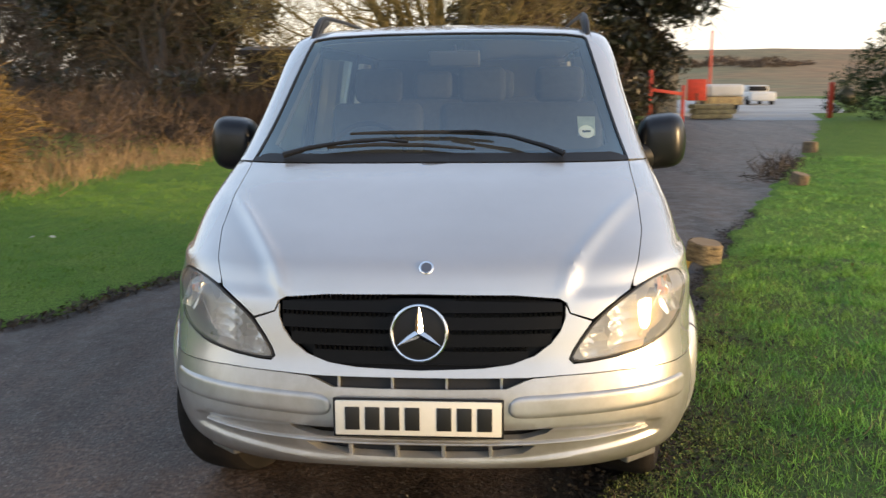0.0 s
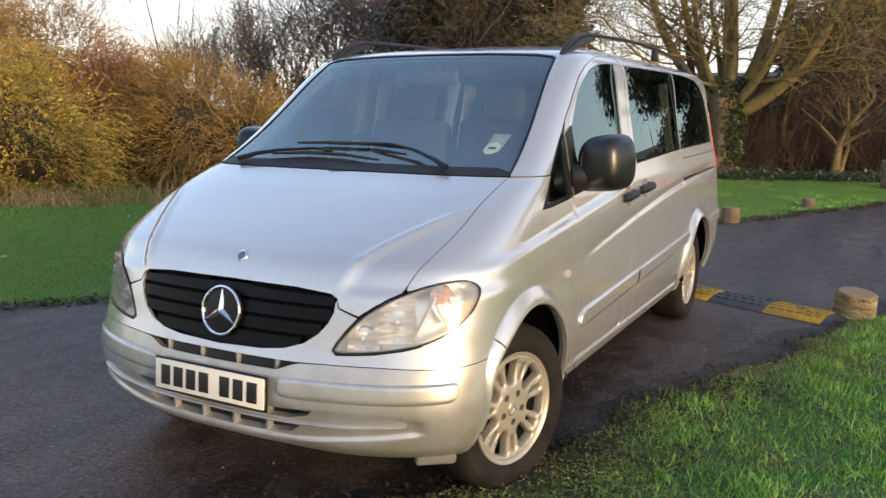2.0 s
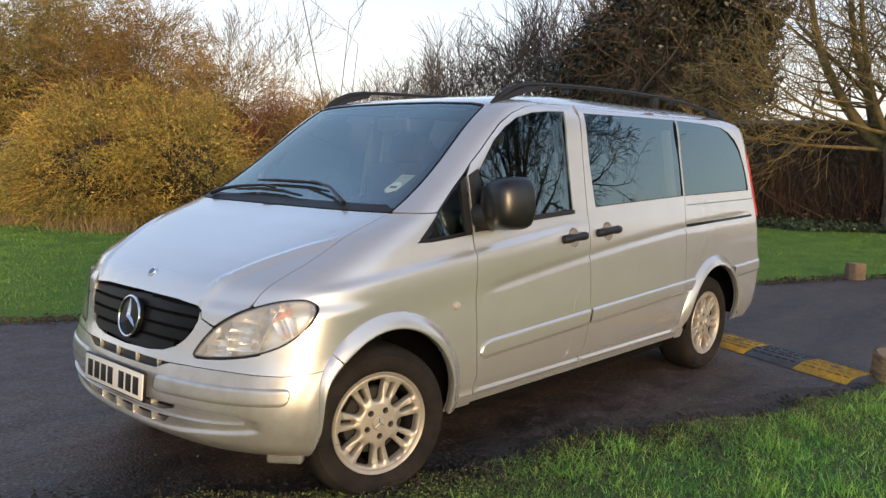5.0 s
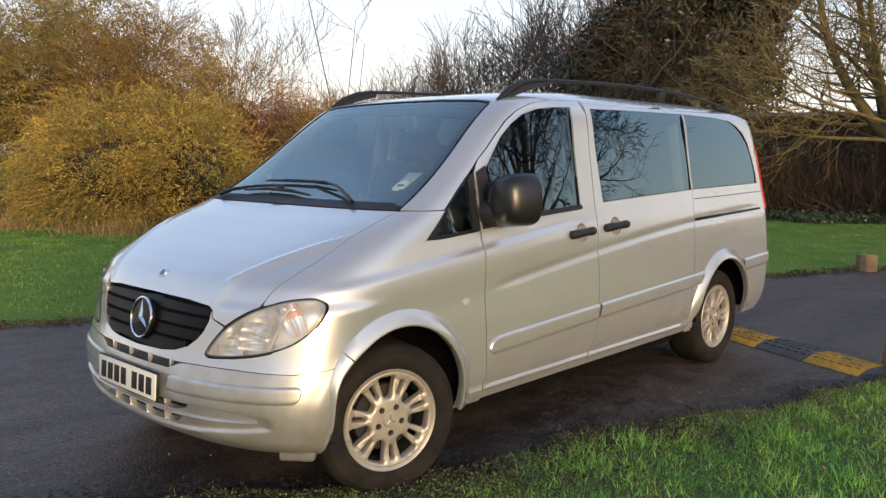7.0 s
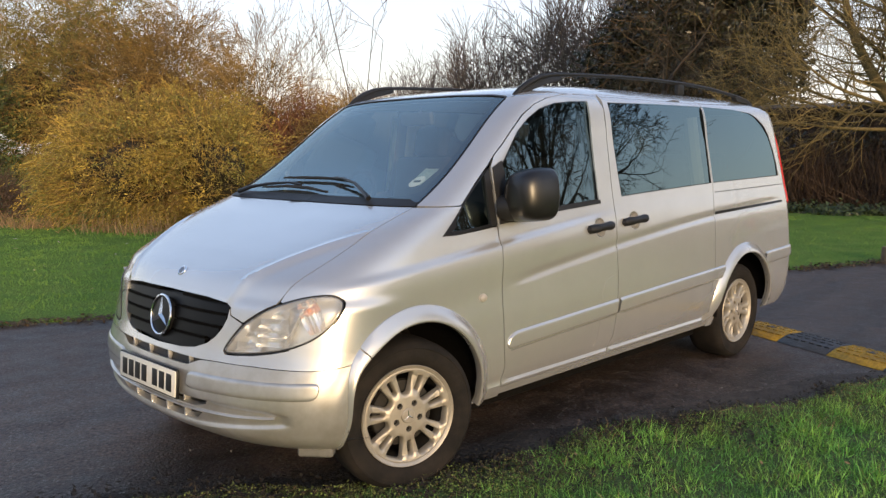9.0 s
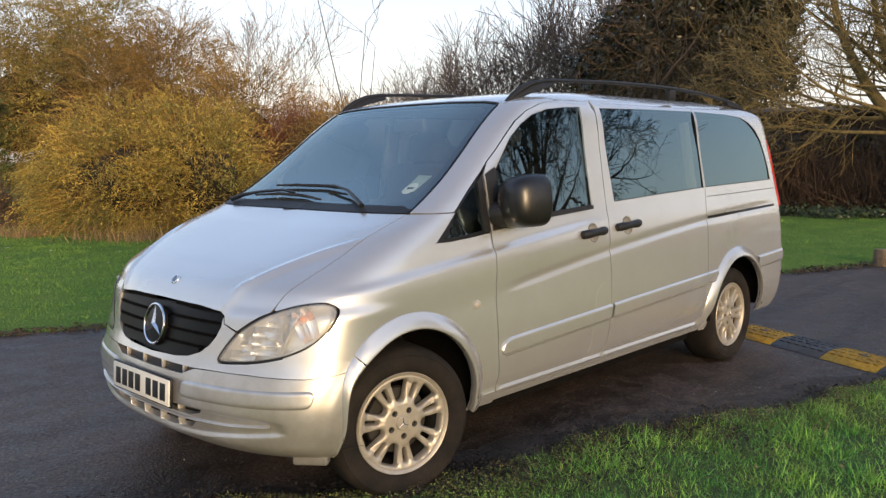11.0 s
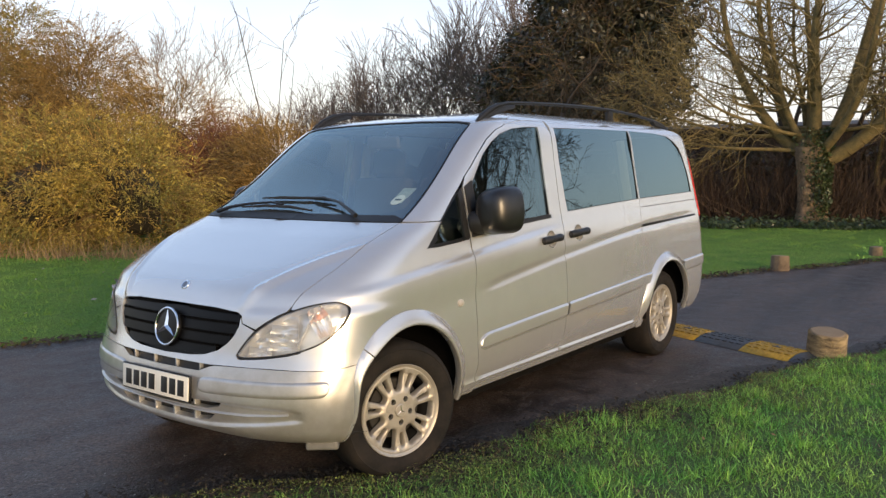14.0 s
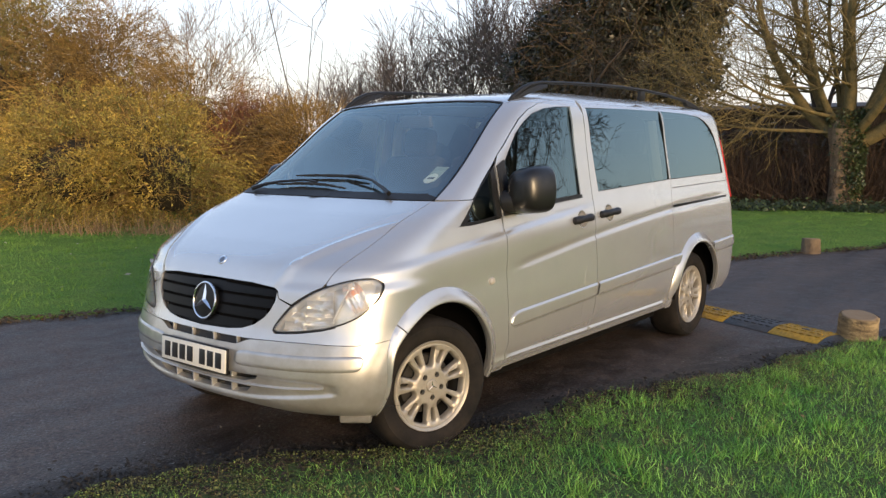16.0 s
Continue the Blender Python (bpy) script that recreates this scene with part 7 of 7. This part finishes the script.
barn = tagged(new("barn"), "small stone barn with a dark doorway by the yard", "barn")
bm = bmesh.new()
prof_b = [(-1.6, 0), (1.6, 0), (1.6, 2.7), (0, 4.5), (-1.6, 2.7)]
va = [bm.verts.new((x, -3, z)) for x, z in prof_b]
vb = [bm.verts.new((x, 3, z)) for x, z in prof_b]
bm.faces.new(va)
bm.faces.new(vb[::-1])
for i in range(5):
    bm.faces.new((va[i], vb[i], vb[(i + 1) % 5], va[(i + 1) % 5]))
part("wall", bm, stone, barn, smooth=False)
for sg in (1, -1):
    part("roof", box_bm((2.6, 6.4, .10), Matrix.Translation((sg * .88, 0, 3.60)) @ pose(0, 0, 0, 0, sg * 48.4, 0), .02), mat("roof_slate", (.16, .14, .12), .8, color2=(.1, .09, .08), scale=3), barn)
# the doorway's shade is a solid dark slab on the wall
part("door", box_bm((1.1, .12, 2.1), Matrix.Translation((.15, -3.02, 1.05)), .01), bark_dark, barn, "dark slab in place of the shaded doorway")
part("door_frame", box_bm((.12, .16, 2.2), Matrix.Translation((-.47, -3.03, 1.1)), .01), log_wood, barn)
barn.matrix_world = Matrix.Translation((7.2, 39.0, 0)) @ pose(0, 0, 0, 0, 0, -8)

gate = tagged(new("barrier"), "red painted steel barrier beside the drive", "barrier")
for x, y, h in ((5.65, 27.4, 2.0), (6.85, 27.6, 1.45)):
    part("post", box_bm((.11, .11, h), Matrix.Translation((x, y, h / 2)), .008), red_paint, gate)
part("rail", box_bm((1.3, .06, .12), Matrix.Translation((6.25, 27.5, 1.22)) @ pose(0, 0, 0, 0, 8, 9), .008), red_paint, gate)
post = part("marker_post", box_bm((.17, .17, 1.5), Matrix.Translation((14.0, 32.6, .75)), .01), red_paint)
tagged(post, "red marker post at the yard entrance", "post")
mast = mesh_part("mast", *tube([(16.2, 62, -.1), (16.2, 62, 5.4)], [.12, .08], 8), red_paint)
tagged(mast, "thin red mast in the yard", "mast")
stack = tagged(new("timber_stack"), "stack of pale yellow timber in the yard", "timber stack")
for j in range(3):
    for i in range(3):
        part("timber", box_bm((1.7, .30, .19), Matrix.Translation((9.3 + .05 * ((i * 7 + j * 3) % 5), 33.2 + .34 * i, .11 + .205 * j)), .02), mat("timber_pale", (.55, .42, .20), .85, color2=(.3, .22, .12), scale=5) if i + j == 0 else bpy.data.materials["timber_pale"], stack)
sheet = part("sign_board", box_bm((.9, .06, 1.0), Matrix.Translation((9.5, 37.0, 1.2)), .02), red_paint)
tagged(sheet, "red sign board on a post by the barn", "sign")
part("sign_post", box_bm((.09, .08, 1.1), Matrix.Translation((9.5, 37.0, .5)), .01), bark_dark, sheet)
x, y = 17.9, 56.3
far_paint = mat("parked_paint", (.62, .63, .62), .4, vary=.1, scale=2)
car = tagged(new("parked_car"), "pale car parked far off in the yard", "car")
part("body", box_bm((1.75, 4.1, .62), Matrix.Translation((x, y, .58)), .14, 3), far_paint, car)
part("cab", box_bm((1.5, 2.1, .50), Matrix.Translation((x, y + .3, 1.08)), .16, 3), far_paint, car)
part("window", box_bm((1.25, .05, .30), Matrix.Translation((x, y - .74, 1.10)), .02), black_trim, car)
for sx in (-.8, .8):
    for sy in (-1.3, 1.3):
        mesh_part("tyre", *lathe([(0, -.1), (.29, -.1), (.31, 0), (.29, .1), (0, .1)], Matrix.Translation((x + sx, y + sy, .31)), 20), tyre_rubber, car)
trailer = tagged(new("trailer"), "pale covered trailer standing in the yard", "trailer")
part("bed", box_bm((1.7, 2.6, .40), Matrix.Translation((11.6, 41.0, .62)), .03), bpy.data.materials["timber_pale"], trailer, "yellowish wooden bed")
part("cover", box_bm((1.75, 2.7, .62), Matrix.Translation((11.6, 41.0, 1.14)), .16, 3), far_paint, trailer, "pale sheet cover")
for sx in (-.82, .82):
    mesh_part("tyre", *lathe([(0, -.09), (.29, -.09), (.31, 0), (.29, .09), (0, .09)], Matrix.Translation((11.6 + sx, 41.0, .31)), 20), tyre_rubber, trailer)

# unseen hedge added to close the place behind the camera and darken reflections
make_bush("hedge", "tall leafless hedge added out of view to darken the van's reflections", [(-26 + 5.2 * i, -19.5 - 3.2 * math.sin(.45 * i), 3.6, 3.4, 2.0, 4.6) for i in range(7)], leaf_rust, twig_brown, 16000, 5000, .12, .9, category="hedge")
